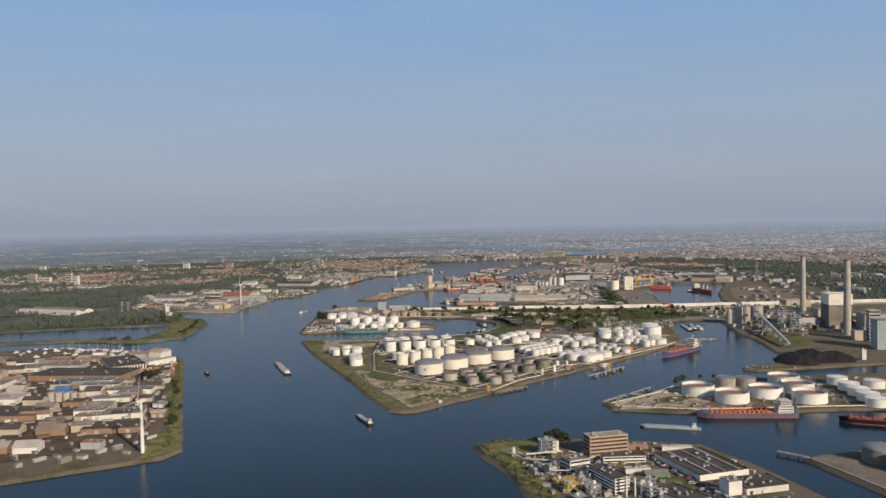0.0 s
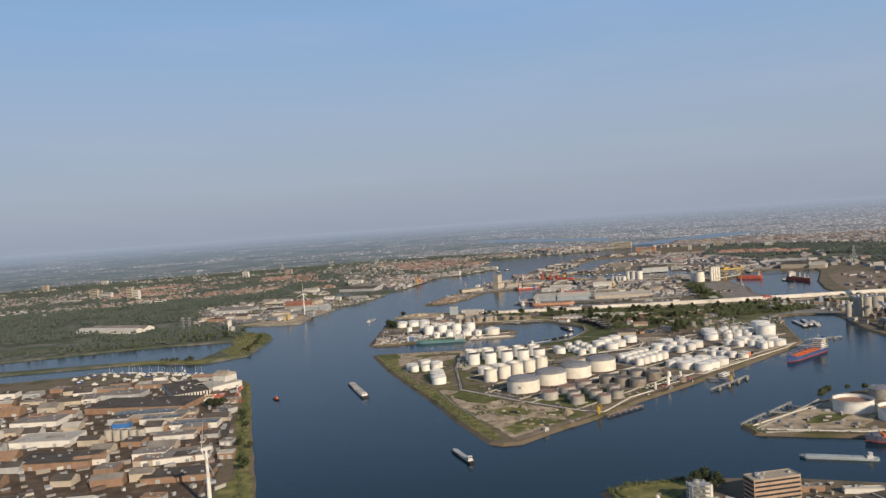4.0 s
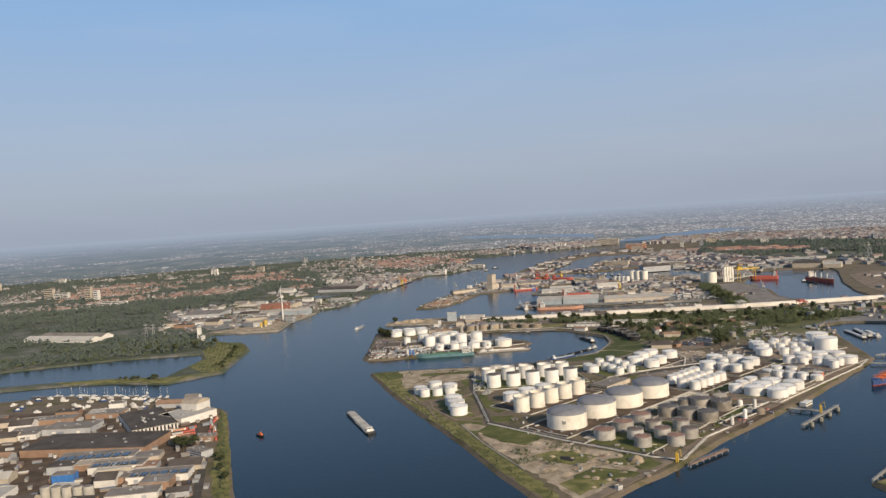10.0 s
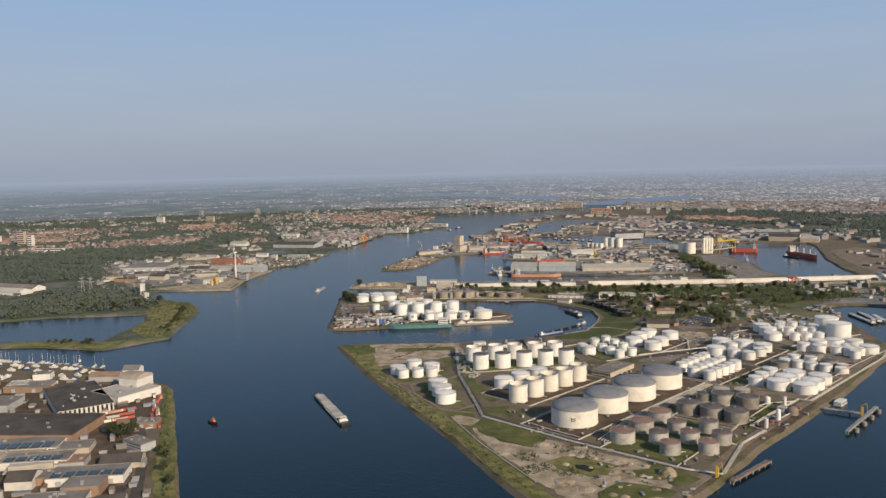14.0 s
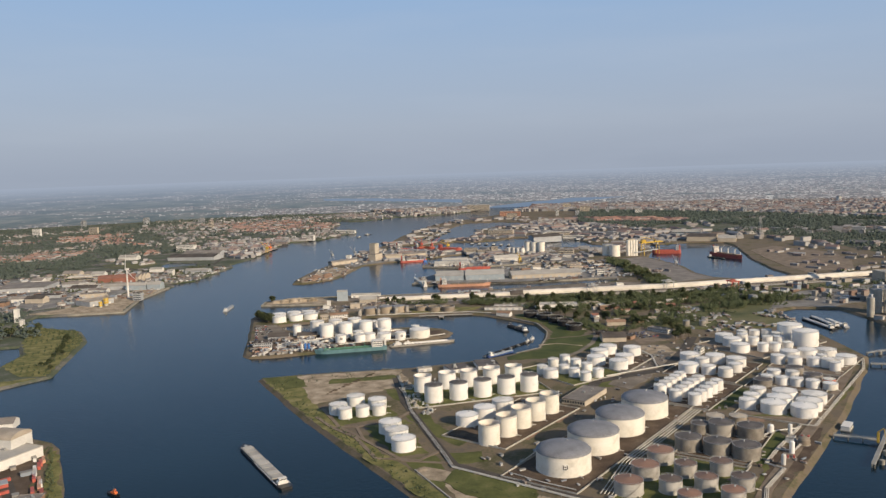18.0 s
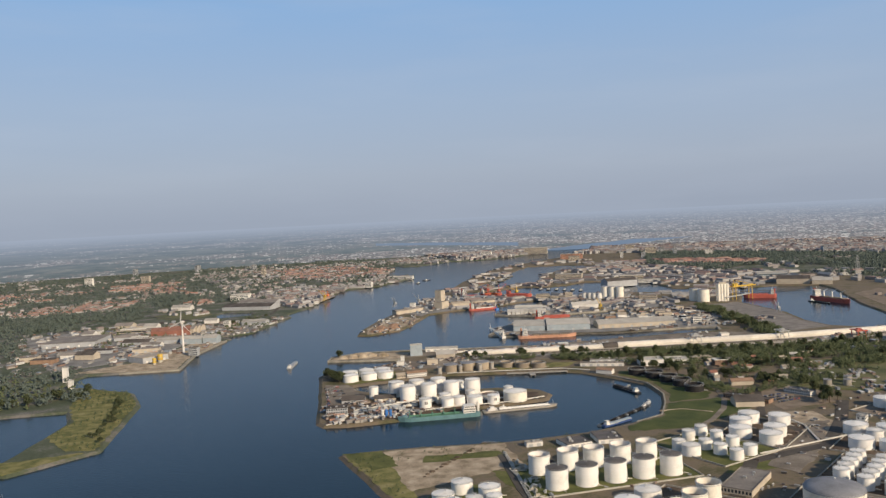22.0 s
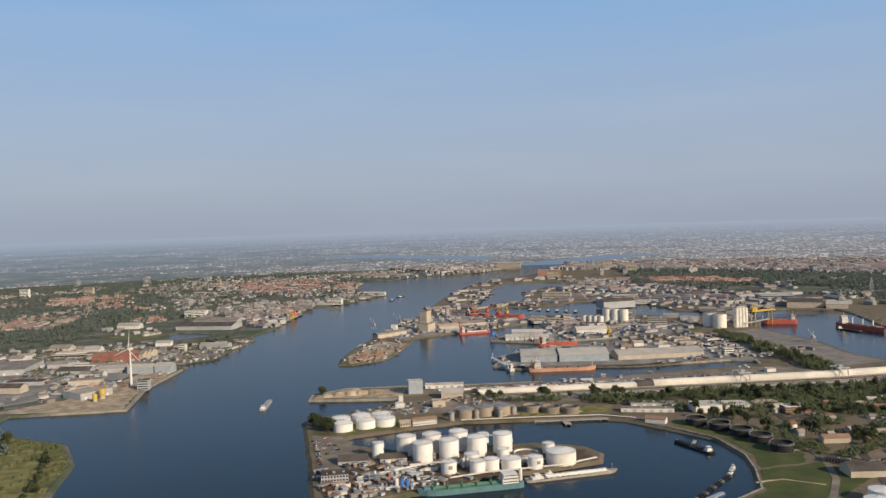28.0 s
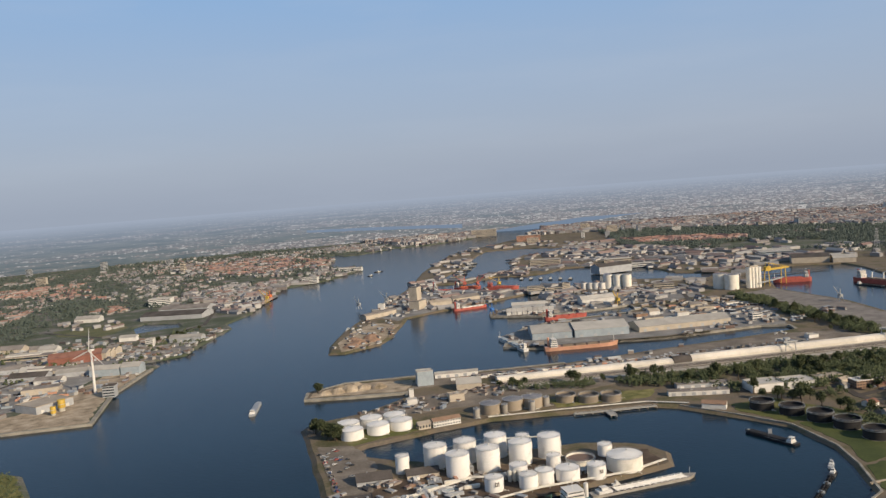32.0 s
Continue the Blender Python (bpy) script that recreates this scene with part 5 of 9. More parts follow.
# small terminal
B("terminal_hall", (224, 1702), 28, -20, 18, 3.6, M_WALLGREY, M_ROOFDARK, "terminal hall with a wide dark roof", "gable")
B("terminal_hall", (262, 1690), 26, -20, 14, 3.2, M_WALLTAN, M_ROOFDARK, "low terminal hall with a dark roof", "gable")
B("terminal_office", (194, 1660), 24, -18, 16, 6.5, M_WALLGREY, M_ROOFDARK, "dark-roofed terminal office", floors=2)
# island
B("control_building", (396, 1246), 24, -60, 52, 4.8, M_WALLTAN, M_ROOFGREY, "low yellow control building with flat grey roof", floors=1)
B("quay_shed", (356, 1402), 26, -4, 23, 4, M_WALLWHITE, M_TDARKROOF, "low white quay shed with a wide brown roof", doors=4, units=5)
B("quay_shed", (389, 1400), 24, -17, 29, 4, M_WALLWHITE, M_TDARKROOF, "low white quay shed with a wide brown roof", doors=3, units=5)
B("quay_store", (327, 1427), 16, -10, 7, 4, M_WALLWHITE, M_ROOFPALE, "small white quay store by the basin", doors=2)
B("long_office", (606, 1474), 52, -69, 12, 4.4, M_BRICK, M_ROOFDARK, "long dark low office", floors=1)
B("long_office", (679, 1457), 32, -77, 12, 5, M_WALLWHITE, M_ROOFGREY, "white low office", floors=2)
B("pump_house", (489, 1058), 8, 27, 6, 4, M_WALLWHITE, M_ROOFPALE, "small white pump house", units=1, doors=1)
B("pump_house", (262, 915), 5, 20, 4, 3, M_WALLWHITE, M_ROOFPALE, "small white hut on bare ground", units=0, doors=1)
B("stair_block", (640, 1318), 14, 28, 8, 7, M_WALLWHITE, M_ROOFPALE, "white stepped office block", floors=2)
# midland
B("white_warehouse", (641, 1673), 32, -25, 24, 8, M_WALLWHITE, M_ROOFPALE, "white warehouse among trees")
B("white_warehouse", (674, 1658), 30, -25, 24, 7, M_WALLWHITE, M_ROOFPALE, "white warehouse with a flat roof")
B("small_office", (713, 1652), 28, -19, 14, 6.6, M_WALLTAN, M_ROOFTAN, "tan two-storey office among trees", floors=2)
B("small_office", (719, 1614), 18, -21, 14, 8, M_BRICK, M_WALLWHITE, "stepped brick office with white edges", floors=3)
B("shore_shed", (567, 1671), 22, -56, 10, 5, M_WALLWHITE, M_BRICK, "white shed with brown roof at the shore", "gable")
B("long_shed", (575, 1722), 60, -35, 10, 4.5, M_WALLWHITE, M_ROOFGREY, "long low white shed", doors=6)
B("long_shed", (600, 1735), 54, -30, 10, 4.5, M_WALLGREY, M_ROOFGREY, "long low grey shed", doors=5)
for k in range(46):
    rr = random.Random(200 + k)
    x, y = rr.uniform(640, 900), rr.uniform(1490, 1660)
    if inside(x, y, [(640, 1560), (700, 1490), (800, 1540), (900, 1560), (880, 1620), (760, 1660), (690, 1640)]):
        B("small_house", (x, y), rr.uniform(6, 16), rr.uniform(-40, 0), rr.uniform(5, 10), rr.uniform(2.6, 5), rr.choice((M_WALLWHITE, M_WALLTAN, M_BRICK, M_WALLGREY)), rr.choice((M_ROOFGREY, M_TILERED, M_ROOFTAN, M_ROOFPALE)), "small low house among trees", "gable", units=0, group="small houses among the trees")
# chemical works
B("brick_block", (332, 660), 38, -3, 15, 17, M_PALEBRICK, M_ROOFTAN, "brown brick works block with window bands", floors=5, units=9)
B("white_tower", (304, 680), 6, -4, 6, 11, M_WALLWHITE, M_ROOFPALE, "square white process tower", units=1)
B("works_block", (333, 636), 38, -14, 12, 6, M_WALLWHITE, M_ROOFDARK, "long low white works block", floors=2)
B("works_block", (293, 620), 20, 6, 16, 11, M_WALLWHITE, M_ROOFGREY, "white works block with pipes", floors=3, units=8)
B("works_block", (303, 560), 14, 6, 38, 13, M_WALLWHITE, M_ROOFDARK, "tall white striped works block", floors=5, units=6)
B("works_block", (296, 590), 9, 10, 20, 8.5, M_WALLWHITE, M_ROOFGREY, "narrow white striped works block", floors=4)
B("works_hall", (384, 566), 48, 1, 68, 5, M_WALLWHITE, M_ROOFDARK, "wide works hall with dark flat roof", units=14)
B("works_hall", (398, 525), 38, -2, 28, 5, M_WALLWHITE, M_ROOFDARK, "works hall with dark flat roof", units=8)
B("works_tower", (384, 528), 12, 0, 12, 11, M_WALLWHITE, M_ROOFGREY, "white works tower with tanks on top", units=5)
B("works_hall", (338, 514), 24, 12, 40, 5, M_WALLWHITE, M_ROOFDARK, "works hall with dark flat roof", units=8)
B("green_shed", (347, 588), 20, -12, 10, 3.2, M_GREEN, M_ROOFGREY, "low green shed", "gable", units=0)
B("works_store", (337, 604), 22, -12, 6, 4, M_WALLWHITE, M_ROOFPALE, "low white works store")
B("works_store", (372, 668), 22, -16, 7, 4, M_BRICK, M_ROOFGREY, "low brick works store")
B("works_store", (402, 652), 28, -22, 6, 3.6, M_WALLWHITE, M_ROOFPALE, "long white works store by the quay")
for k in range(26):
    rr = random.Random(300 + k)
    x, y = rr.uniform(262, 332), rr.uniform(420, 640)
    B("process_unit", (x, y), rr.uniform(3, 9), rr.choice((5, -5, 10)), rr.uniform(3, 8), rr.uniform(2.5, 7), rr.choice((M_WALLWHITE, M_STEEL, M_WALLTAN, M_WALLGREY)), rr.choice((M_ROOFGREY, M_ROOFPALE)), "small process unit at the works", units=2, group="process units of the works")
# factory bank
B("white_factory", (-118, 1358), 46, -52, 50, 8, M_WALLWHITE, M_ROOFPALE, "stepped white factory at the water", units=6)
B("factory_tower", (-92, 1372), 24, -40, 24, 16, M_WALLWHITE, M_ROOFTAN, "tall white factory tower with rounded tan roof", "barrel")
B("striped_hall", (-141, 1294), 50, 15, 100, 8, M_WALLWHITE, M_ROOFDARK, "dark-roofed hall with black and white stripes", units=10)
for k in range(12):
    piece("stripe", mesh_of(boxes((0, 2.0, -0.12, 0.05, 0, 7.6)), M_BLACKHULL), bpy.data.objects["striped_hall"], pose(1.5 + k * 4.1, 0, 0))
B("grey_office", (-78, 1190), 26, -55, 14, 7, M_WALLGREY, M_ROOFGREY, "banded grey office", floors=3)
for a, w, rz, d, h, roof, lab in (((-286, 1350), 36, -7, 40, 6, M_ROOFPALE, "hall with pale tan roof"), ((-247, 1358), 58, -18, 34, 7, M_ROOFPALE, "hall with pale roof"),
                                  ((-250, 1268), 140, -22, 60, 8, M_ROOFDARK, "wide hall with dark flat roof"), ((-159, 1156), 32, -4, 24, 6, M_ROOFPALE, "low pale-roofed hall"),
                                  ((-148, 1126), 40, -10, 18, 6, M_ROOFGREY, "low grey-roofed hall"), ((-140, 1072), 44, -8, 22, 6, M_ROOFPALE, "low hall with pale roof"),
                                  ((-152, 1004), 34, -12, 22, 7, M_ROOFPALE, "low white hall"), ((-140, 976), 66, -3, 34, 6, M_ROOFGREY, "long grey-roofed hall"),
                                  ((-132, 914), 64, -10, 30, 6, M_ROOFDARK, "dark-roofed hall"), ((-67, 1022), 14, -22, 12, 5, M_ROOFPALE, "small white store"),
                                  ((-66, 968), 16, -11, 12, 6, M_ROOFPALE, "small white store"), ((-200, 1190), 60, -15, 26, 6, M_ROOFTAN, "tan-roofed hall"),
                                  ((-290, 1420), 70, -10, 24, 6, M_ROOFPALE, "white hall near the marina"), ((-210, 1420), 44, -20, 26, 6, M_ROOFGREY, "grey hall near the marina"),
                                  ((-330, 1230), 60, -15, 40, 7, M_ROOFGREY, "grey-roofed hall"), ((-300, 1120), 70, -15, 40, 7, M_ROOFPALE, "pale-roofed hall"),
                                  ((-270, 1020), 80, -15, 40, 7, M_ROOFDARK, "dark-roofed hall"), ((-70, 1240), 18, -20, 14, 5, M_ROOFGREY, "small grey store")):
    B("factory_hall", a, w, rz, d, h, (M_WALLWHITE, M_WALLTAN, M_BRICK, M_WALLGREY)[int(a[0] + a[1]) % 4], M_ROOFGREY if roof == M_ROOFPALE and int(a[0]) % 3 else roof, lab + " in the factory yards", units=5, doors=2, group="factory halls")
taken = [(-250, 1268), (-160, 1320), (-118, 1358), (-200, 1300)]
rr = random.Random(404)
for k in range(400):
    x, y = rr.uniform(-420, -85), rr.uniform(850, 1470)
    if len(taken) > 66 or any(math.hypot(x - p, (y - q) * 0.8) < 30 for p, q in taken) or not inside(x, y, FACTORY_LAND) or (-270 < x < -90 and 1210 < y < 1420):
        continue
    taken.append((x, y))
    B("factory_hall", (x, y), rr.uniform(18, 34), rr.uniform(-20, -5), rr.uniform(12, 22), rr.uniform(4.5, 8), rr.choice((M_WALLWHITE, M_WALLTAN, M_BRICK, M_WALLGREY)), rr.choice((M_ROOFGREY, M_ROOFDARK, M_ROOFDARK, M_ROOFGREY, M_ROOFPALE, M_BRICK)), "low hall in the crowded factory yards", rr.choice(("gable", "flat")), units=2, group="factory halls")
for k, (x, y, w, d) in enumerate(((-206, 1208, 78, 30), (-168, 1168, 52, 22), (-128, 1118, 56, 24))):
    shed = B("sawtooth_hall", (x, y), w, -12, d, 6.5, M_WALLWHITE, M_ROOFGREY, "white factory hall with a row of roof lights", doors=3, units=2)
    for i in range(int(w / 9)):
        part("roof_light", boxes((3 + 9 * i, 9.5 + 9 * i, 2, d * 0.45, 6.6, 7.5)), M_GLASS, shed, "dark glazed roof light")
B("blue_hall", (-196, 1150), 20, -12, 12, 9, M_BLUE, M_ROOFGREY, "bright blue clad hall among factory roofs", units=1)
patch("factory_yard", [(-56, 1340), (-70, 1100), (-75, 860), (-300, 800), (-700, 800), (-700, 1480), (-300, 1500), (-130, 1440)], M_DIRT, "dark paved factory yard", 0.05, "yard")
for k in range(5):
    t = thing("concrete_silo", pose(-192 + 9.4 * k, 1106 - 4.0 * k, LZ), "round tan concrete silo in a row", "silo", "concrete silos of the factory")
    smooth_mesh(part("shell", lathe(bmesh.new(), [(4.6, 0), (4.6, 12), (4.2, 12.6)], 16), M_CONC, t).data)
    part("roof", lathe(bmesh.new(), [(4.3, 12.5), (0, 13.2)], 16), M_ROOFGREY, t)
# power station
B("boiler_house", (1126, 1241), 42, -24, 46, 64, M_ROOFGREY, M_TCREAM, "huge grey boiler house with white upper storeys", category="power station")
part("upper_cladding", boxes((-0.3, 42.3, -0.3, 46.3, 44, 64.4)), M_TCREAM, bpy.data.objects["boiler_house"], "white upper cladding")
B("turbine_hall", (1266, 1536), 60, -24, 30, 20, M_WALLTAN, M_ROOFPALE, "beige turbine hall", category="power station")
B("filter_house", (1082, 1269), 44, -4, 26, 18, M_WALLGREY, M_ROOFGREY, "grey filter house", category="power station")
B("plant_block", (1056, 1105), 20, -24, 18, 16, M_WALLTAN, M_ROOFPALE, "cream plant block", category="power station")
B("plant_block", (1072, 1090), 18, -24, 16, 52, M_STEEL, M_ROOFPALE, "tall pale steel boiler frame", category="power station", floors=9)
B("plant_block", (1015, 1016), 30, -23, 26, 46, M_WALLBLUE, M_ROOFGREY, "tall pale blue plant block", category="power station")
B("plant_block", (1160, 1190), 60, -24, 40, 30, M_WALLGREY, M_ROOFGREY, "grey power station block", category="power station")
B("plant_block", (1180, 1330), 50, -24, 30, 24, M_WALLTAN, M_ROOFGREY, "tan power station block", category="power station")
B("transfer_tower", (926, 955), 6, -23, 6, 15, M_WALLWHITE, M_ROOFPALE, "slim white transfer tower", category="power station")


def chimney(x, y, h, r0, r1):
    t = thing("chimney", pose(x, y, LZ), "tall tapering pale concrete power station chimney", "chimney", "power station chimneys")
    bm = bmesh.new()
    lathe(bm, [(r0 + (r1 - r0) * k / 10, h * k / 10) for k in range(11)], 20)
    smooth_mesh(part("shaft", bm, M_CONC, t).data)
    bm = bmesh.new()
    lathe(bm, [(r1 + 0.1, h - 3), (r1 + 0.5, h - 2.5), (r1 + 0.5, h), (r1 - 0.6, h), (r1 - 0.6, h - 4)], 20)
    part("cap", bm, M_BRICK, t, "dark chimney cap")
    for z in (h * 0.35, h * 0.7):
        r = r0 + (r1 - r0) * z / h
        bm = bmesh.new()
        lathe(bm, [(r, z), (r + 1.0, z), (r + 1.0, z + 0.3), (r, z + 0.3)], 20)
        part("gallery", bm, M_STEEL, t)


chimney(1281, 1490, 123, 6.8, 5.2)
chimney(1093, 1161, 135, 6.8, 5.2)
for x, y, r, h in ((990, 1356, 5, 27), (1024, 1372, 8.5, 34), (1037, 1366, 8, 34), (1103, 1420, 13, 26)):
    t = thing("coal_silo", pose(x, y, LZ), "tall round grey concrete silo", "silo", "concrete silos of the power station")
    bm = bmesh.new()
    smooth_mesh(part("shell", lathe(bm, [(r, 0), (r, h), (r - 0.4, h + 0.3)], 24), M_CONC, t).data)
    part("roof", lathe(bmesh.new(), [(r - 0.3, h + 0.2), (r * 0.3, h + 1.6), (0, h + 1.8)], 24), M_TGREYROOF, t)
    part("headhouse", boxes((-2, 2, -2, 2, h + 1, h + 5)), M_WALLGREY, t)
for x, y, w, h in ((-98, 2078, 7, 22), (-88, 2012, 6, 13)):
    B("silo_tower", (x, y), w, -20, w, h, M_WALLWHITE, M_ROOFPALE, "slim white tower at the end of a quay", units=1)
# silos behind the piers
for places, r, h, mat, lab in (([(1180, 2195), (1180, 2168)], 13, 27, M_TCREAM, "large round cream grain silo"), ([(1068, 2381), (1078, 2366), (1088, 2350), (1074, 2392)], 9.2, 28, M_TCREAM, "round cream grain silo"),
                               ([(1034, 2418), (1041, 2407), (1048, 2397), (1055, 2387)], 6.4, 13, M_WALLWHITE, "small round white silo")):
    for x, y in places:
        t = thing("grain_silo", pose(x, y, LZ), lab + " near the dock", "silo", "grain silos near the dock")
        smooth_mesh(part("shell", lathe(bmesh.new(), [(r, 0), (r, h), (r - 0.3, h + 0.2)], 24), mat, t).data)
        part("roof", lathe(bmesh.new(), [(r, h), (0, h + 2)], 24), M_TGREYROOF, t)
t = thing("silo_block", pose(1201, 2146, LZ, 0, 0, -21), "tall ivory block of joined round silos", "silo")
for k in range(4):
    for j in range(2):
        smooth_mesh(part("silo", lathe(bmesh.new(), [(3.4, 0), (3.4, 38), (0, 38.5)], 16, Matrix.Translation((3 + 6.4 * k, 3 + 6.4 * j, 0))), M_TCREAM, t).data)
part("headhouse", boxes((4, 20, 2, 8, 37.5, 41)), M_WALLTAN, t)

# long covered conveyor hall on the spit
t = thing("long_conveyor_hall", pose(0, 0, 0), "very long pale covered hall along the railway", "hall")
line = [(486, 1905), (560, 1876), (640, 1844), (683, 1826), (705, 1818), (820, 1774), (943, 1727), (1060, 1694), (1180, 1660), (1300, 1626), (1430, 1590), (1600, 1545), (1800, 1500)]
for k, (p, q) in enumerate(zip(line, line[1:])):
    p, q = Vector(p), Vector(q)
    d = (q - p).normalized()
    n = Vector((-d.y, d.x))
    high = 6.0 if k < 3 else 7.8
    prof = [(-7, 0), (-7, high * 0.45), (-4, high * 0.9), (0, high), (4, high * 0.9), (7, high * 0.45), (7, 0)]
    bm = bmesh.new()
    va = [bm.verts.new((*(p + n * u), LZ + z)) for u, z in prof]
    vb = [bm.verts.new((*(q + n * u), LZ + z)) for u, z in prof]
    for i in range(6):
        bm.faces.new((va[i], vb[i], vb[i + 1], va[i + 1]))
    bm.faces.new(va)
    bm.faces.new(vb[::-1])
    bmesh.ops.recalc_face_normals(bm, faces=bm.faces[:])
    part("section", bm, M_ROOFDARK if k == 3 else M_HALLCREAM, t, "dark link section" if k == 3 else "")
for x, y, rz in ((950, 1722, -21), (820, 1772, -21), (1034, 1652, -20)):
    t = thing("portal_crane", pose(x, y, LZ, 0, 0, rz), "red portal crane across the long hall" if x > 1000 else "steel portal frame over the long hall", "crane")
    mat = M_RED if x > 1000 else M_STEEL
    for u in (-7, 7):
        for v in (-9, 9):
            part("leg", bar(bmesh.new(), (u, v, 0), (u * 0.8, v, 12), 1.0), mat, t)
    part("bridge", boxes((-9, 9, -9.6, -8.4, 11.6, 13.4), (-9, 9, 8.4, 9.6, 11.6, 13.4), (-6, -4.6, -9, 9, 11.6, 13.2), (4.6, 6, -9, 9, 11.6, 13.2)), mat, t)
    part("cabin", boxes((-3, 3, -3, 3, 13, 15.4)), mat, t)


# ---- wind turbines, cranes, masts ----
def turbine(x, y, hub, blade, face, spin, label):
    t = thing("wind_turbine", pose(x, y, LZ, 0, 0, face), label, "wind turbine", "wind turbines")
    smooth_mesh(part("tower", lathe(bmesh.new(), [(1.9, 0), (1.75, hub * 0.3), (1.45, hub * 0.65), (1.1, hub - 0.8), (0, hub - 0.7)], 20), M_WALLWHITE, t).data)
    bm = boxes((-1.5, 1.5, -2.6, 5.2, hub - 1.4, hub + 1.5))
    bmesh.ops.bevel(bm, geom=bm.edges[:], offset=0.5, segments=2, affect="EDGES")
    part("nacelle", bm, M_WALLWHITE, t)
    part("hub", lathe(bmesh.new(), [(0, -1.4), (0.8, -1.2), (1.3, -0.4), (1.4, 1.0), (0, 1.1)], 14, pose(0, -3.6, hub, -90)), M_WALLWHITE, t)
    for k in range(3):
        bm = bmesh.new()
        prev = None
        for s, chord, thick in ((0.02, 1.1, 1.0), (0.12, 1.5, 0.9), (0.25, 2.1, 0.6), (0.6, 1.35, 0.34), (0.9, 0.7, 0.16), (1.0, 0.12, 0.06)):
            z = 1.0 + s * (blade - 1.0)
            ring = [bm.verts.new(p) for p in ((-chord * 0.35, 0, z), (0, -thick / 2, z), (chord * 0.65, 0, z), (0, thick / 2, z))]
            if prev:
                for i in range(4):
                    bm.faces.new((prev[i], prev[(i + 1) % 4], ring[(i + 1) % 4], ring[i]))
            prev = ring
        bm.faces.new(prev)
        part("blade", bm, M_WALLWHITE, t, at=Matrix.Translation((0, -3.9, hub)) @ Matrix.Rotation(radians(spin + 120 * k), 4, "Y"))


turbine(88, 2233, 56, 30, -48, 8, "white three-bladed wind turbine on the shipyard quay")
turbine(-64, 820, 50.5, 27, -58, 14, "white three-bladed wind turbine among factory halls")


def cylinder_thing(name, x, y, parts, label, category):
    t = thing(name, pose(x, y, LZ), label, category)
    for nm, prof, mat in parts:
        smooth_mesh(part(nm, lathe(bmesh.new(), prof, 18), mat, t).data)


for x, y, r, z, h in ((35, 2152, 3.2, 2.5, 10.5), (45, 2167, 4.4, 4.5, 14)):
    cylinder_thing("pile_section", x, y, (("foot", [(r * 0.9, 0), (r * 0.8, z)], M_CONC), ("barrel", [(r, z), (r, h - 0.6), (r * 0.92, h), (0, h + 0.05)], M_YELLOW), ("collar", [(r + 0.25, h * 0.6), (r + 0.25, h * 0.63), (r, h * 0.64)], M_STEEL)), "yellow steel pile section standing on the quay", "steel pile")


def lattice(name, x, y, h, base, top, mat, label, category="mast", arms=()):
    t = thing(name, pose(x, y, LZ), label, category)
    for sx, sy in ((1, 1), (1, -1), (-1, -1), (-1, 1)):
        part("leg", bar(bmesh.new(), (sx * base, sy * base, 0), (sx * top, sy * top, h), max(0.35, h * 0.008)), mat, t)
    bm = bmesh.new()
    n = max(4, int(h / 6))
    for k in range(n):
        for a in range(4):
            c = ((1, 1), (1, -1), (-1, -1), (-1, 1))
            b0, b1 = base + (top - base) * k / n, base + (top - base) * (k + 1) / n
            p, q = c[a], c[(a + 1) % 4]
            bar(bm, (p[0] * b0, p[1] * b0, h * k / n), (q[0] * b1, q[1] * b1, h * (k + 1) / n), 0.3)
    part("bracing", bm, mat, t)
    for z, reach in arms:
        part("arm", boxes((-reach, reach, -0.4, 0.4, z, z + 0.8)), mat, t)
    return t


for x, y in ((-206, 2166), (-190, 2152)):
    lattice("power_pylon", x, y, 31, 3.0, 0.8, M_STEEL, "grey lattice power pylon among lagoon woods", "pylon", ((22, 7), (28, 5)))
lattice("power_pylon", 1750, 2248, 62, 6, 0.9, M_STEEL, "grey lattice power pylon before the city", "pylon", ((44, 10), (54, 7)))


def harbour_crane(x, y, rz, h, jib, mat, label):
    t = thing("harbour_crane", pose(x, y, LZ, 0, 0, rz), label, "crane", "harbour cranes")
    for u in (-4, 4):
        for v in (-4, 4):
            part("leg", bar(bmesh.new(), (u, v, 0), (u * 0.5, v * 0.5, h * 0.4), 0.9), mat, t)
    part("platform", boxes((-3.4, 3.4, -3.4, 3.4, h * 0.38, h * 0.43)), mat, t)
    bm = boxes((-2.2, 2.2, -4.5, 2.5, h * 0.43, h * 0.6))
    part("cabin", bm, mat, t)
    part("mast", bar(bmesh.new(), (0, 0, h * 0.5), (0, -1, h), 1.2), mat, t)
    part("jib", bar(bar(bar(bmesh.new(), (-0.9, 2, h * 0.55), (0, 2 + jib, h * 1.15), 0.6), (0.9, 2, h * 0.55), (0, 2 + jib, h * 1.15), 0.6), (0, -1, h), (0, 2 + jib, h * 1.15), 0.25), mat, t)


harbour_crane(672, 2599, 30, 26, 16, M_STEEL, "slender grey harbour crane on a pier")
harbour_crane(891, 2657, 60, 30, 22, M_RED, "red harbour crane at a far quay")
harbour_crane(915, 2640, -70, 26, 30, M_RED, "red harbour crane with a long jib")
harbour_crane(945, 2600, 100, 24, 28, M_YELLOW, "yellow harbour crane at a far quay")
harbour_crane(1160, 1935, -20, 20, 15, M_STEEL, "grey floating crane in the dock")
harbour_crane(745, 2318, 100, 18, 12, M_BLUE, "blue harbour crane on a pier end")
harbour_crane(935, 2205, 0, 22, 10, M_YELLOW, "orange-yellow yard crane between sheds")
harbour_crane(512, 2890, 40, 26, 18, M_YELLOW, "yellow crane in a crowded shipyard")
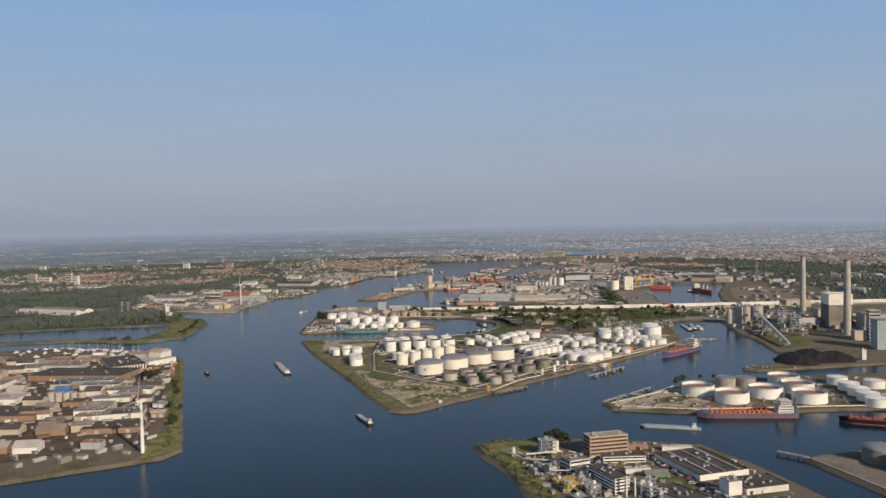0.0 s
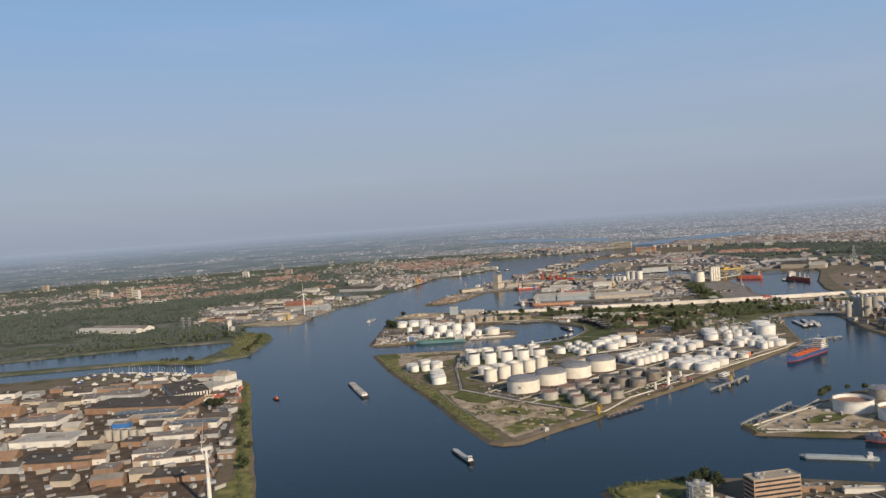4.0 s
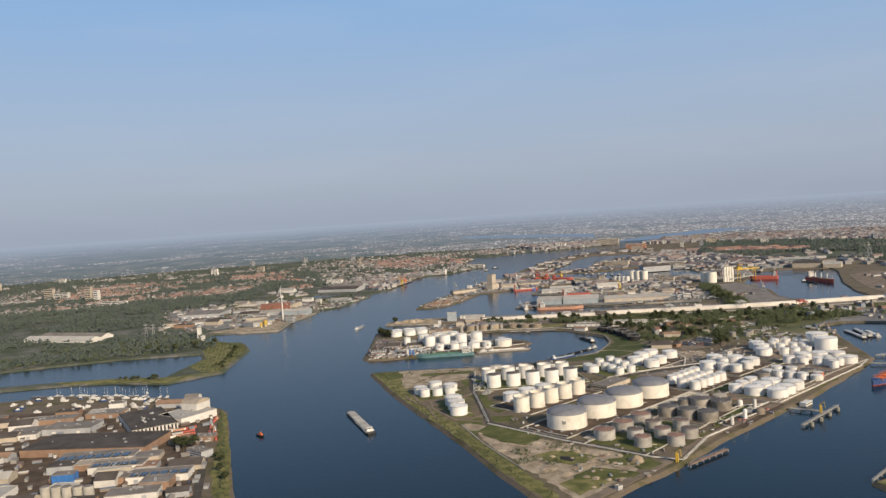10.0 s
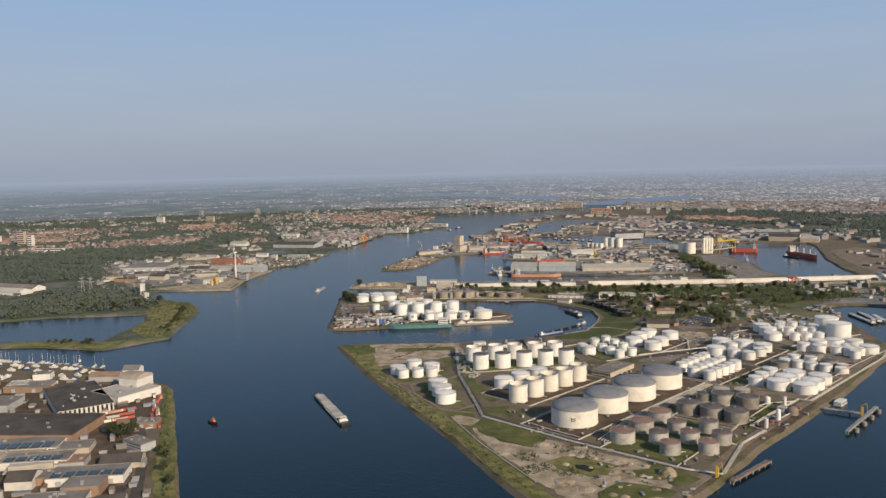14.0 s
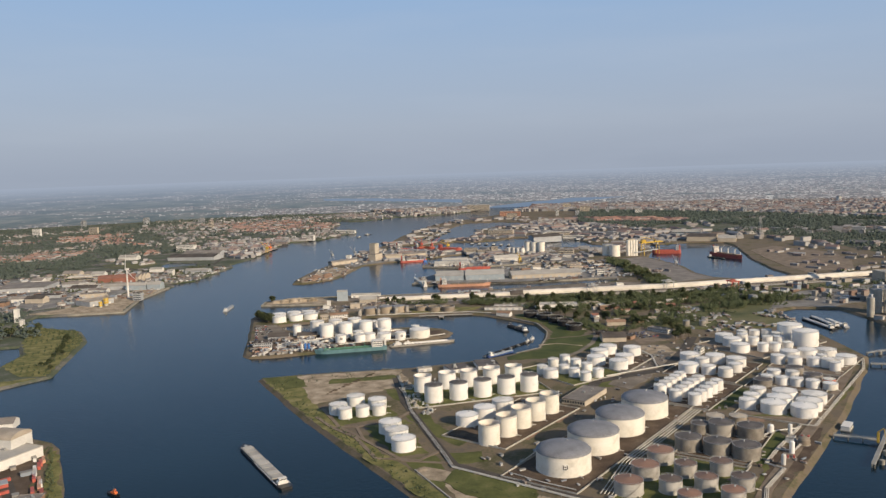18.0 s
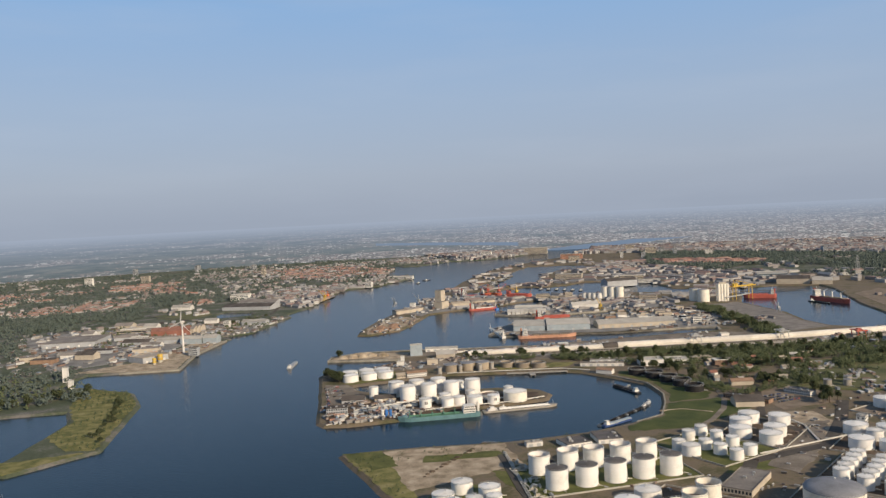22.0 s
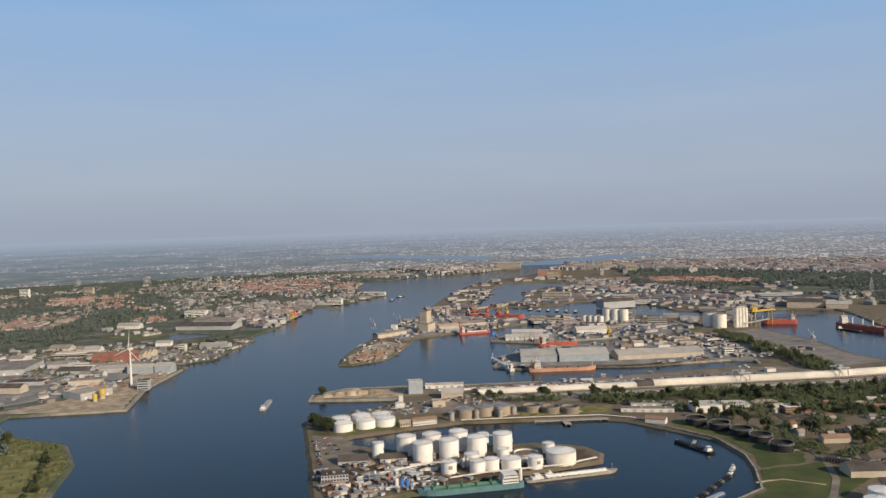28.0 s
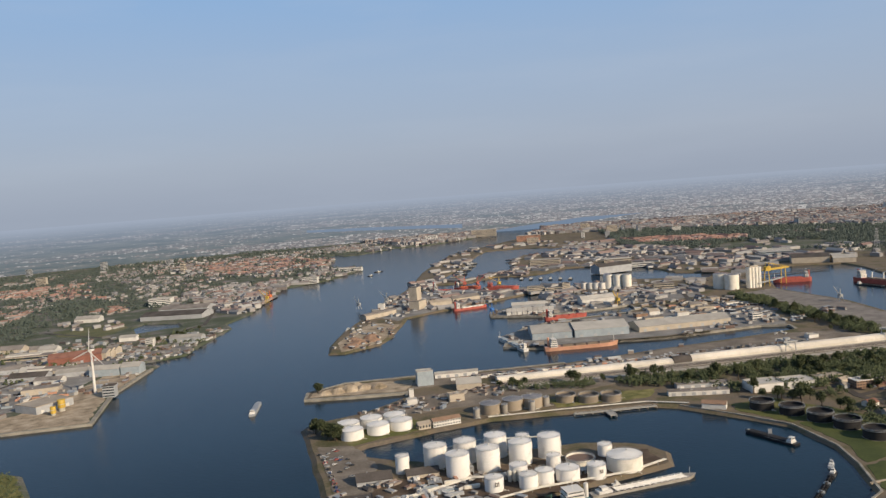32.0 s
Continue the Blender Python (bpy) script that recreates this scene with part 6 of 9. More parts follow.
harbour_crane(532, 2935, 120, 22, 20, M_ORANGE, "orange crane in a crowded shipyard")
harbour_crane(610, 2598, 20, 22, 10, M_STEEL, "slender grey crane on a pier head")
t = thing("ship_unloader", pose(1240, 2138, LZ, 0, 0, 0), "yellow gantry ship unloader at the dock", "crane")
for u in (0, 46):
    for v in (-6, 6):
        part("leg", bar(bmesh.new(), (u, v, 0), (u, v * 0.7, 30), 1.1), M_YELLOW, t)
part("girder", boxes((-8, 58, -4.2, -3.2, 29, 31.4), (-8, 58, 3.2, 4.2, 29, 31.4), (0, 1.2, -3.2, 3.2, 29.4, 31), (44, 45.2, -3.2, 3.2, 29.4, 31)), M_YELLOW, t)
part("cabin", boxes((-4, 8, -3, 3, 31.4, 37)), M_YELLOW, t)
part("stay", bar(bar(bmesh.new(), (2, -3.6, 44), (56, -3.6, 31), 0.4), (2, 3.6, 44), (56, 3.6, 31), 0.4), M_YELLOW, t)
part("mast", bar(bar(bmesh.new(), (0, -3.6, 30), (2, -3.6, 44), 0.7), (0, 3.6, 30), (2, 3.6, 44), 0.7), M_YELLOW, t)
part("conveyor", bar(bmesh.new(), (-24, 0, 8), (46, 0, 12), 3.0, 2.2), M_STEEL, t)


# ---- pipes and jetties ----
def pipe_run(points, count, r, label, z=1.0, gap=1.1):
    t = thing("pipe_run", pose(0, 0, 0), label, "pipes")
    pts = [Vector(p) for p in points]
    for k in range(count):
        line = []
        for i, p in enumerate(pts):
            d = (pts[min(i + 1, len(pts) - 1)] - pts[max(i - 1, 0)]).normalized()
            line.append((*(p + Vector((-d.y, d.x)) * gap * (k - (count - 1) / 2)), LZ + z))
        part("pipe", tube(bmesh.new(), line, r, 6), M_PIPE, t)
    me = mesh_of(boxes((-gap * count / 2 - 0.3, gap * count / 2 + 0.3, -0.2, 0.2, z - r - 0.35, z - r), (-gap * count / 2, -gap * count / 2 + 0.3, -0.2, 0.2, -0.3, z - r), (gap * count / 2 - 0.3, gap * count / 2, -0.2, 0.2, -0.3, z - r)), M_STEEL, "support")
    for p, q in zip(pts, pts[1:]):
        n = max(1, int((q - p).length / 14))
        rz = math.degrees(math.atan2(q.y - p.y, q.x - p.x)) - 90
        for k in range(n):
            c = p + (q - p) * (k + 0.5) / n
            piece("support", me, t, pose(c.x, c.y, LZ, 0, 0, rz))


pipe_run([(302, 1425), (262, 1300), (238, 1178), (232, 1152), (277, 1060), (327, 975), (346, 957)], 3, 0.28, "pale pipes on low supports along the island")
pipe_run([(300, 1052), (352, 1092), (420, 1127), (486, 1162)], 4, 0.35, "broad bank of white pipes beside huge tanks", 1.2, 2.6)
pipe_run([(346, 957), (401, 1005), (440, 1024), (437, 1038), (466, 1054), (491, 1066), (520, 1080), (531, 1086), (538, 1077), (735, 1178), (770, 1205)], 3, 0.28, "pale pipes along the quay")
pipe_run([(466, 1054), (475, 1045), (492, 1053), (497, 1064)], 2, 0.35, "white pipe loop by the quay", 1.4)
pipe_run([(478, 1080), (495, 1086), (522, 1080)], 2, 0.3, "white pipes from the quay to grey tanks", 1.2)
pipe_run([(308, 1150), (263, 1122), (274, 1093), (287, 1069)], 1, 0.4, "pale pipe round the huge tanks", 0.9)
for x, y, r, h, mat, lab in ((495, 1086, 2.6, 6.0, M_TWHITE, "slim white vessel beside the pipes"), (471, 1044, 2.0, 9.0, M_TWHITE, "tall slim white vessel on the quay"), (495, 1053, 4.6, 4.0, M_TBROWN, "squat brown vessel on the quay")):
    t = thing("process_vessel", pose(x, y, LZ), lab, "vessel", "vessels beside the quay")
    part("shell", lathe(bmesh.new(), [(r, 0), (r, h), (r * 0.8, h + r * 0.35), (r * 0.3, h + r * 0.55), (0, h + r * 0.6)], 20), mat, t)
    part("base", lathe(bmesh.new(), [(r + 0.5, 0), (r + 0.5, 0.4), (r - 0.1, 0.4)], 20), M_CONC, t)
    part("nozzle", tube(bmesh.new(), [(0, 0, h + r * 0.5), (0, 0, h + r * 0.6 + 1.2)], 0.25, 6), M_STEEL, t)
for k, (x, y) in enumerate(((511, 1062), (461, 1039), (465, 1037), (507, 1065))):
    t = thing("pump_set", pose(x, y, LZ, 0, 0, 28 + 9 * k), "red pump set on a concrete plinth by the quay", "pump", "pump sets by the quay")
    part("plinth", boxes((-2.6, 2.6, -1.3, 1.3, -0.2, 0.4)), M_CONC, t)
    part("motor", tube(bmesh.new(), [(-2.0, 0, 1.3), (0.2, 0, 1.3)], 0.9, 10), M_RED, t)
    part("pump", tube(bmesh.new(), [(0.6, 0, 1.2), (1.8, 0, 1.2)], 0.7, 10), M_RED, t)
pipe_run([(490, 1300), (600, 1300), (640, 1320)], 2, 0.45, "white pipes beside the tanks")
pipe_run([(560, 1300), (590, 1345), (600, 1390)], 2, 0.5, "white pipes beside the tanks")
pipe_run([(450, 838), (470, 846), (560, 880)], 2, 0.5, "white pipe along the pointed quay")
pipe_run([(450, 824), (525, 776), (640, 744), (715, 722)], 3, 0.5, "white pipes along the quay edge")
pipe_run([(262, 690), (268, 664), (300, 640), (330, 646)], 2, 0.4, "raised white pipes at the works", 4)
pipe_run([(290, 1715), (345, 1712), (395, 1680)], 2, 0.5, "raised pipes between white tanks", 9)
pipe_run([(255, 1612), (330, 1606), (400, 1588), (440, 1590)], 3, 0.4, "pipes along the small terminal quay", 2.0)
pipe_run([(400, 1788), (470, 1758), (545, 1722), (570, 1690)], 2, 0.5, "pale pipes along the basin shore", 1.2)


rr = random.Random(515)
for k in range(30):
    u = rr.random()
    x, y = 268 + 26 * u + rr.uniform(-4, 10), 1280 + 110 * u + rr.uniform(-6, 6)
    t = thing("valve_station", pose(x, y, LZ, 0, 0, 74 + rr.choice((0, 90))), "small steel valve station with pipes", "valve station", "valve stations")
    w = rr.uniform(2, 6)
    part("frame", boxes((-w / 2, w / 2, -1, 1, 0, 0.4), (-w / 2, -w / 2 + 0.3, -0.2, 0.2, 0.3, 2.2), (w / 2 - 0.3, w / 2, -0.2, 0.2, 0.3, 2.2), (-w / 2, w / 2, -0.3, 0.3, 2.0, 2.3)), M_STEEL, t)
    part("pipe", tube(bmesh.new(), [(-w, 0.8, 0.9), (w, 0.8, 0.9)], 0.3), M_PIPE, t)
    part("box", boxes((-w / 3, w / 4, -0.9, 0.3, 0.4, rr.uniform(1.2, 3))), rr.choice((M_WALLWHITE, M_WALLGREY, M_WALLTAN)), t)


def jetty(a, b, width, label, z=3.0, mat=None, dolphins=0):
    t = thing("jetty", pose(0, 0, 0), label, "jetty", "jetties")
    a, b = Vector(a), Vector(b)
    d = (b - a)
    rz = math.degrees(math.atan2(d.y, d.x))
    at = pose(a.x, a.y, 0, 0, 0, rz)
    part("deck", boxes((0, d.length, -width / 2, width / 2, z - 0.6, z)), mat or M_CONC, t, at=at)
    bm = bmesh.new()
    for s in (-width / 2 + 0.2, width / 2 - 0.2):
        for zz in (0.5, 1.0):
            bar(bm, (0, s, z + zz), (d.length, s, z + zz), 0.1)
    part("railing", bm, M_STEEL, t, at=at)
    me = mesh_of(lathe(bmesh.new(), [(0.45, -4), (0.45, z - 0.6)], 8), M_QUAY, "pile")
    n = max(2, int(d.length / 9))
    for k in range(n + 1):
        for s in (-width / 2 + 0.6, width / 2 - 0.6):
            piece("pile", me, t, at @ Matrix.Translation((d.length * k / n, s, 0)))
    for k in range(dolphins):
        part("dolphin", lathe(bmesh.new(), [(2.0, -4), (2.0, z + 0.4), (1.6, z + 0.6), (0, z + 0.6)], 12, at @ Matrix.Translation((d.length * (k + 0.5) / dolphins, -width / 2 - 3, 0))), M_QUAY, t)


jetty((533, 1056), (552, 1030), 4, "concrete jetty approach with pipes")
jetty((502, 998), (580, 1041), 3, "concrete loading jetty off the island", dolphins=4)
jetty((345, 946), (397, 968), 3.6, "wooden barge jetty by the island", 2.6, M_BRICK)
jetty((760, 1188), (792, 1160), 4, "concrete jetty approach at the tanker berth")
jetty((800, 1222), (860, 1215), 3, "slim concrete jetty at the tanker berth", dolphins=2)
jetty((446, 851), (490, 875), 1.8, "slim steel mooring jetty off the point")
jetty((471, 864), (480, 845), 2, "narrow gangway to a mooring jetty", 2.6)
jetty((496, 877), (540, 902), 1.8, "slim steel mooring jetty off the point")
jetty((530, 895), (537, 878), 2, "narrow gangway to a mooring jetty", 2.6)
jetty((499, 879), (512, 866), 5, "square landing platform at the point", 2.6)
jetty((499, 614), (511, 588), 4, "low jetty with white posts")
jetty((298, 1465), (310, 1454), 5, "old wooden landing stage at the sandy shore", 2.4, M_DIRT)
jetty((470, 1742), (545, 1708), 4, "pale landing stage along the basin", 2.2)
jetty((500, 1728), (494, 1712), 7, "square landing stage with a mast", 2.4)
jetty((562, 1590), (545, 1576), 3, "narrow pale landing stage", 2.4)
for x, y, rz in ((546, 1026, 30), (790, 1166, 20), (338, 955, 30)):
    t = thing("loading_crane", pose(x, y, LZ + 0.5, 0, 0, rz), "yellow marine loading arm on a jetty", "loading arm", "loading arms")
    part("post", bar(bmesh.new(), (0, 0, -0.6), (0, 0, 8.5), 1.0), M_YELLOW, t)
    part("inner_arm", bar(bmesh.new(), (0, 0, 8.5), (0, -4, 12), 0.6), M_YELLOW, t)
    part("outer_arm", bar(bmesh.new(), (0, -4, 12), (0, -5.2, 5), 0.5), M_YELLOW, t)
    part("stair_tower", boxes((1.2, 3, -1, 1, -0.6, 7)), M_YELLOW, t)

# island tracks, yards and goods
road([(489, 1390), (534, 1410), (574, 1438), (603, 1469), (626, 1504), (635, 1529)], 6, M_YARD, "curved grey road round the lawn")
road([(512, 1467), (537, 1461), (555, 1433)], 2.5, M_SAND, "pale path across the lawn", 0.16)
road([(179, 1331), (182, 1294), (191, 1256), (188, 1201), (217, 1180), (240, 1190)], 3.5, M_TRACKBED, "pale sandy track to the tanks", 0.16)
road([(182, 1294), (202, 1286), (195, 1246)], 3, M_TRACKBED, "pale sandy track to the tanks", 0.16)
patch("bare_ground", [(473, 1275), (604, 1353), (625, 1347), (554, 1290), (479, 1246)], M_YARD, "worn grey yard behind the tanks", 0.1)
patch("grass_patch", [(513, 1127), (560, 1089), (666, 1138), (678, 1155), (569, 1102)], M_GRASS, "green grass along the quay tanks", 0.11)
patch("bare_ground", [(673, 1443), (761, 1475), (830, 1426), (874, 1446), (858, 1543)], M_YARD, "worn yard with scattered goods", 0.1)
B("goods_shed", [(587, 1434)][0], 30, -28, 22, 6, M_WALLTAN, M_ROOFDARK, "cream shed with two dark roof bays", "gable")
B("goods_shed", [(656, 1515)][0], 26, -28, 12, 5, M_WALLTAN, M_BRICK, "low cream shed with a brown roof", "gable")
patch("pier_paving", [(900, 1480), (1000, 1530), (1090, 1560), (1240, 1540), (1300, 1480), (1180, 1440), (1050, 1440), (1012, 1432), (972, 1472)], M_PIER, "worn paving behind the mooring basin", 0.07, "yard")
patch("meadow", [(990, 1530), (1090, 1570), (1240, 1550), (1300, 1570), (1100, 1625), (900, 1670), (860, 1640)], M_RIPARIAN, "green-brown meadow beside the railway", 0.12)
road([(700, 1600), (850, 1590), (1000, 1545), (1200, 1500), (1400, 1450)], 7)
road([(985, 1540), (1040, 1640)], 6)

# pale quay edges
tagged(part("quay_wall", slab(strip([(466, 1445.5), (505, 1454), (541, 1494), (566, 1529), (586, 1586), (576, 1637), (561, 1693)], 1.8), -1.0, LZ + 0.5), M_QUAY), "pale stone edge along the basin shore", "quay wall", kind="structure")
for line in (SPIT_ARM[1:10], RIVER_S[-9:-1], RIVER_S[24:33], RIVER_S[33:41], NORTH[0:4]):
    tagged(part("quay_wall", slab(strip(line, 4.6), -1.0, LZ + 0.5), M_QUAY), "pale concrete quay wall along the water", "quay wall", kind="structure")

# far yards of worn paving, meadow and field
patch("pier_paving", [(640, 2130), (720, 2160), (790, 2152), (895, 2126), (1010, 2080), (1090, 2060), (1060, 1990), (960, 1880), (860, 1930), (790, 1948), (740, 1978), (640, 2022), (612, 2060)], M_PIER, "worn grey-brown paving of a pier", 0.08, "yard")
patch("pier_paving", [(740, 2300), (790, 2236), (860, 2214), (960, 2196), (1090, 2150), (1150, 2240), (1050, 2330), (940, 2390), (850, 2364), (772, 2336)], M_PIER, "worn grey-brown paving of a pier", 0.08, "yard")
patch("pier_paving", [(640, 2560), (590, 2470), (600, 2400), (630, 2424), (706, 2443), (930, 2482), (1050, 2480), (980, 2560), (835, 2700), (745, 2690)], M_PIER, "worn grey-brown paving of a pier", 0.08, "yard")
patch("pier_paving", [(300, 1880), (390, 1912), (486, 1880), (600, 1830), (680, 1800), (560, 1800), (470, 1820), (360, 1850)], M_YARD, "worn grey paving on the spit", 0.07, "yard")
patch("pier_paving", [(395, 1945), (425, 1990), (500, 1952), (600, 1912), (740, 1882), (900, 1840), (980, 1790), (960, 1760), (820, 1800), (640, 1870), (490, 1925)], M_YARD, "worn pale paving beside the long hall", 0.07, "yard")
patch("meadow", [(75, 2897), (209, 2915), (205, 2808), (148, 2733), (81, 2816)], M_RIPARIAN, "green-brown meadow behind the yards", 0.09)
patch("dock_yard", [(150, 2425), (183, 2565), (271, 2520), (352, 2600), (345, 2610), (262, 2475), (232, 2420), (170, 2412)], M_PIER, "worn riverside yard paving", 0.1, "yard")
patch("dock_yard", [(-120, 2180), (20, 2220), (120, 2365), (150, 2470), (60, 2720), (-200, 2680)], M_PIER, "worn paving between industrial halls", 0.05, "yard")
patch("dock_yard", [(410, 2770), (480, 2860), (570, 2995), (600, 3200), (490, 3290), (410, 2960), (440, 2860)], M_PIER, "worn paving of a shipyard", 0.05, "yard")
patch("meadow", [(690, 1490), (840, 1568), (985, 1516), (925, 1474), (860, 1380), (770, 1408)], M_RIPARIAN, "green-brown meadow behind the tanks", 0.16)
road([(-60, 2330), (40, 2440), (150, 2560), (160, 2700), (60, 2900)], 7)
road([(150, 2560), (280, 2660), (330, 2700), (420, 2960), (520, 3200)], 7)
road([(1000, 2090), (1130, 2250), (1250, 2290), (1500, 2200)], 8)
road([(490, 1868), (690, 1780), (950, 1682), (1420, 1546)], 3.5, M_CONC, "pale concrete track beside the railway")
road([(490, 1896), (690, 1816), (950, 1716), (1300, 1616)], 3, M_CONC, "pale concrete track beside the long hall")
rq = random.Random(606)
for cx, cy, w, d, h, mat, lab in ((1340, 2620, 60, 16, 9, M_WALLWHITE, "white harbour office"), (1546, 2640, 90, 20, 8, M_WALLWHITE, "long white warehouse"), (1680, 2545, 100, 24, 8, M_WALLGREY, "long grey warehouse"), (1640, 2480, 80, 40, 10, M_WALLBLUE, "wide blue-grey warehouse"), (1380, 2760, 70, 22, 9, M_WALLTAN, "tan warehouse"), (1740, 3690, 90, 26, 22, M_SALMON, "long orange waterside block"), (1600, 4180, 50, 30, 26, M_WALLWHITE, "white waterside block"), (1840, 4190, 110, 26, 30, M_WALLTAN, "long pale waterside block"), (700, 3190, 40, 20, 16, M_WALLWHITE, "white riverside block"), (880, 3380, 70, 20, 10, M_WALLWHITE, "long white boat shed")):
    B("harbour_block", (cx, cy), w, -35, d, h, mat, M_ROOFPALE, lab + " near the far river", floors=max(1, int(h / 4)), group="far harbour blocks")
for k in range(26):
    a, q = radians(rq.uniform(20, 52) if k < 18 else rq.uniform(-16, 12)), rq.uniform(3450, 4250)
    x, y = q * math.sin(a), 564 + q * math.cos(a)
    if on_land(x, y):
        B("apartment_block", (x, y), rq.uniform(14, 46), rq.choice((-30, 55)), 13, rq.uniform(16, 36), rq.choice((M_WALLWHITE, M_WALLTAN, M_WALLGREY)), M_ROOFGREY, "tall pale apartment block in the far town", floors=6, group="far apartment blocks")


# ---- process plant ----
def process_plant(x, y, rz, w, d, levels, step, mat, label, fill=(M_STEEL, M_WALLWHITE)):
    """An open steel frame with floors, vessels and a riser pipe."""
    t = thing("process_plant", pose(x, y, LZ, 0, 0, rz), label, "process plant", "open process plants")
    rr = random.Random(int(x * 3 + y))
    h = levels * step
    for u in (0, w):
        for v in (0, d):
            part("post", bar(bmesh.new(), (u, v, -0.3), (u, v, h + 1), 0.45), mat, t)
    for k in range(1, levels + 1):
        z = k * step
        deck = part("floor", boxes((-0.3, w + 0.3, -0.3, d + 0.3, z - 0.25, z)), mat, t)
        loop = [(0, 0, z + 1.1), (w, 0, z + 1.1), (w, d, z + 1.1), (0, d, z + 1.1), (0, 0, z + 1.1)]
        part("railing", tube(bmesh.new(), loop, 0.09, 4), mat, deck)
    for k in range(levels + 1):
        r = rr.uniform(0.12, 0.24) * min(w, d)
        part("vessel", lathe(bmesh.new(), [(0, 0), (r, 0.3), (r, step * 0.75), (r * 0.6, step * 0.9), (0, step * 0.95)], 12, Matrix.Translation((rr.uniform(0.3, 0.7) * w, rr.uniform(0.3, 0.7) * d, k * step))), rr.choice(fill), t)
    part("pipe", tube(bmesh.new(), [(-0.6, d * 0.4, 0), (-0.6, d * 0.4, h + 2), (w * 0.5, d * 0.4, h + 2), (w * 0.5, d * 0.4, h)], 0.22), M_PIPE, t)


process_plant(291, 676, -4, 14, 10, 4, 3.4, M_STEEL, "tall open grey process frame with vessels")
for x, y, w, d, lv, mat in ((272, 634, 8, 5, 1, M_STEEL), (281, 629, 6, 5, 2, M_STEEL), (262, 612, 7, 6, 1, M_TRACKBED), (270, 598, 9, 7, 1, M_YELLOW), (280, 598, 12, 7, 1, M_YELLOW), (270, 576, 12, 10, 2, M_YELLOW), (284, 580, 9, 9, 2, M_STEEL), (268, 556, 10, 8, 1, M_STEEL), (282, 560, 9, 7, 3, M_STEEL), (326, 558, 8, 6, 2, M_STEEL), (322, 540, 7, 7, 3, M_STEEL), (336, 566, 7, 6, 2, M_STEEL), (288, 530, 10, 8, 2, M_STEEL), (270, 520, 10, 8, 2, M_YELLOW)):
    process_plant(x, y, 5, w, d, lv, 3.2, mat, "low open process plant at the works" if mat != M_YELLOW else "yellow-painted pipe plant at the works")
for x, y, w, d, lv in ((232, 1640, 9, 6, 2), (252, 1652, 8, 6, 1), (268, 1664, 10, 6, 1), (300, 1668, 9, 6, 2), (316, 1640, 9, 6, 1), (336, 1626, 9, 5, 1), (372, 1610, 9, 5, 1), (1040, 1240, 16, 12, 6), (1062, 1300, 14, 12, 8), (1120, 1330, 18, 14, 7), (1150, 1270, 14, 12, 9), (1010, 1180, 12, 10, 4)):
    process_plant(x, y, -20, w, d, lv, 3.2 if y > 1500 else 5, M_STEEL, "open steel process frame with pipes")
pipe_run([(272, 668), (306, 666)], 3, 0.35, "raised pipe bridge at the works", 6)
pipe_run([(270, 692), (278, 640), (276, 560)], 3, 0.3, "pipe rack beside the works road", 3.5)
pipe_run([(276, 620), (300, 612)], 2, 0.3, "raised pipes at the works", 5)
pipe_run([(320, 600), (330, 560), (330, 520)], 3, 0.3, "pipe rack between works blocks", 4)
pipe_run([(225, 1650), (300, 1655), (345, 1625), (420, 1600)], 4, 0.3, "pipe rack across the small terminal", 3.0)
for x, y, l in ((409, 566, 68), (395, 566, 68), (423, 566, 68)):
    tagged(part("roof_ridge", boxes((x - 0.7, x + 0.7, y + 1, y + l - 2, LZ + 5.1, LZ + 6.1)), M_ROOFPALE), "pale ridge strip along the dark works roof", "roof ridge", "works roof ridges")
for x, y, h in ((309, 553, 17), (316, 552, 15), (321, 551, 13), (392, 533, 15)):
    t = thing("vent_stack", pose(x, y, LZ), "slim white works vent stack", "vent stack", "works vent stacks")
    part("pipe", lathe(bmesh.new(), [(0.9, 0), (0.8, h), (0.6, h)], 12), M_WALLWHITE, t)
    part("platform", lathe(bmesh.new(), [(0.8, h * 0.7), (1.7, h * 0.7), (1.7, h * 0.7 + 0.25), (0.8, h * 0.7 + 0.25)], 12), M_STEEL, t)

# coal and sand heaps
def heap(name, spots, mat, label, category):
    t = thing(name, pose(0, 0, LZ), label, category)
    rr = random.Random(len(spots) * 3)
    for x, y, r, h in spots:
        bm = bmesh.new()
        n = 18
        prof = [(1.0, -0.3), (0.72, 0.4), (0.4, 0.8), (0.15, 0.98), (0, 1.0)]
        rings = []
        for q, z in prof:
            rings.append([bm.verts.new((x + r * q * math.cos(2 * math.pi * k / n) * rr.uniform(0.88, 1.12), y + r * q * math.sin(2 * math.pi * k / n) * rr.uniform(0.88, 1.12), h * z * (rr.uniform(0.9, 1.1) if z > 0 else 1))) for k in range(n)] if q else [bm.verts.new((x, y, h))])
        for a, b in zip(rings, rings[1:]):
            for k in range(n):
                q = list(dict.fromkeys([a[k % len(a)], a[(k + 1) % len(a)], b[(k + 1) % len(b)], b[k % len(b)]]))
                if len(q) > 2:
                    bm.faces.new(q)
        part("mound", bm, mat, t)


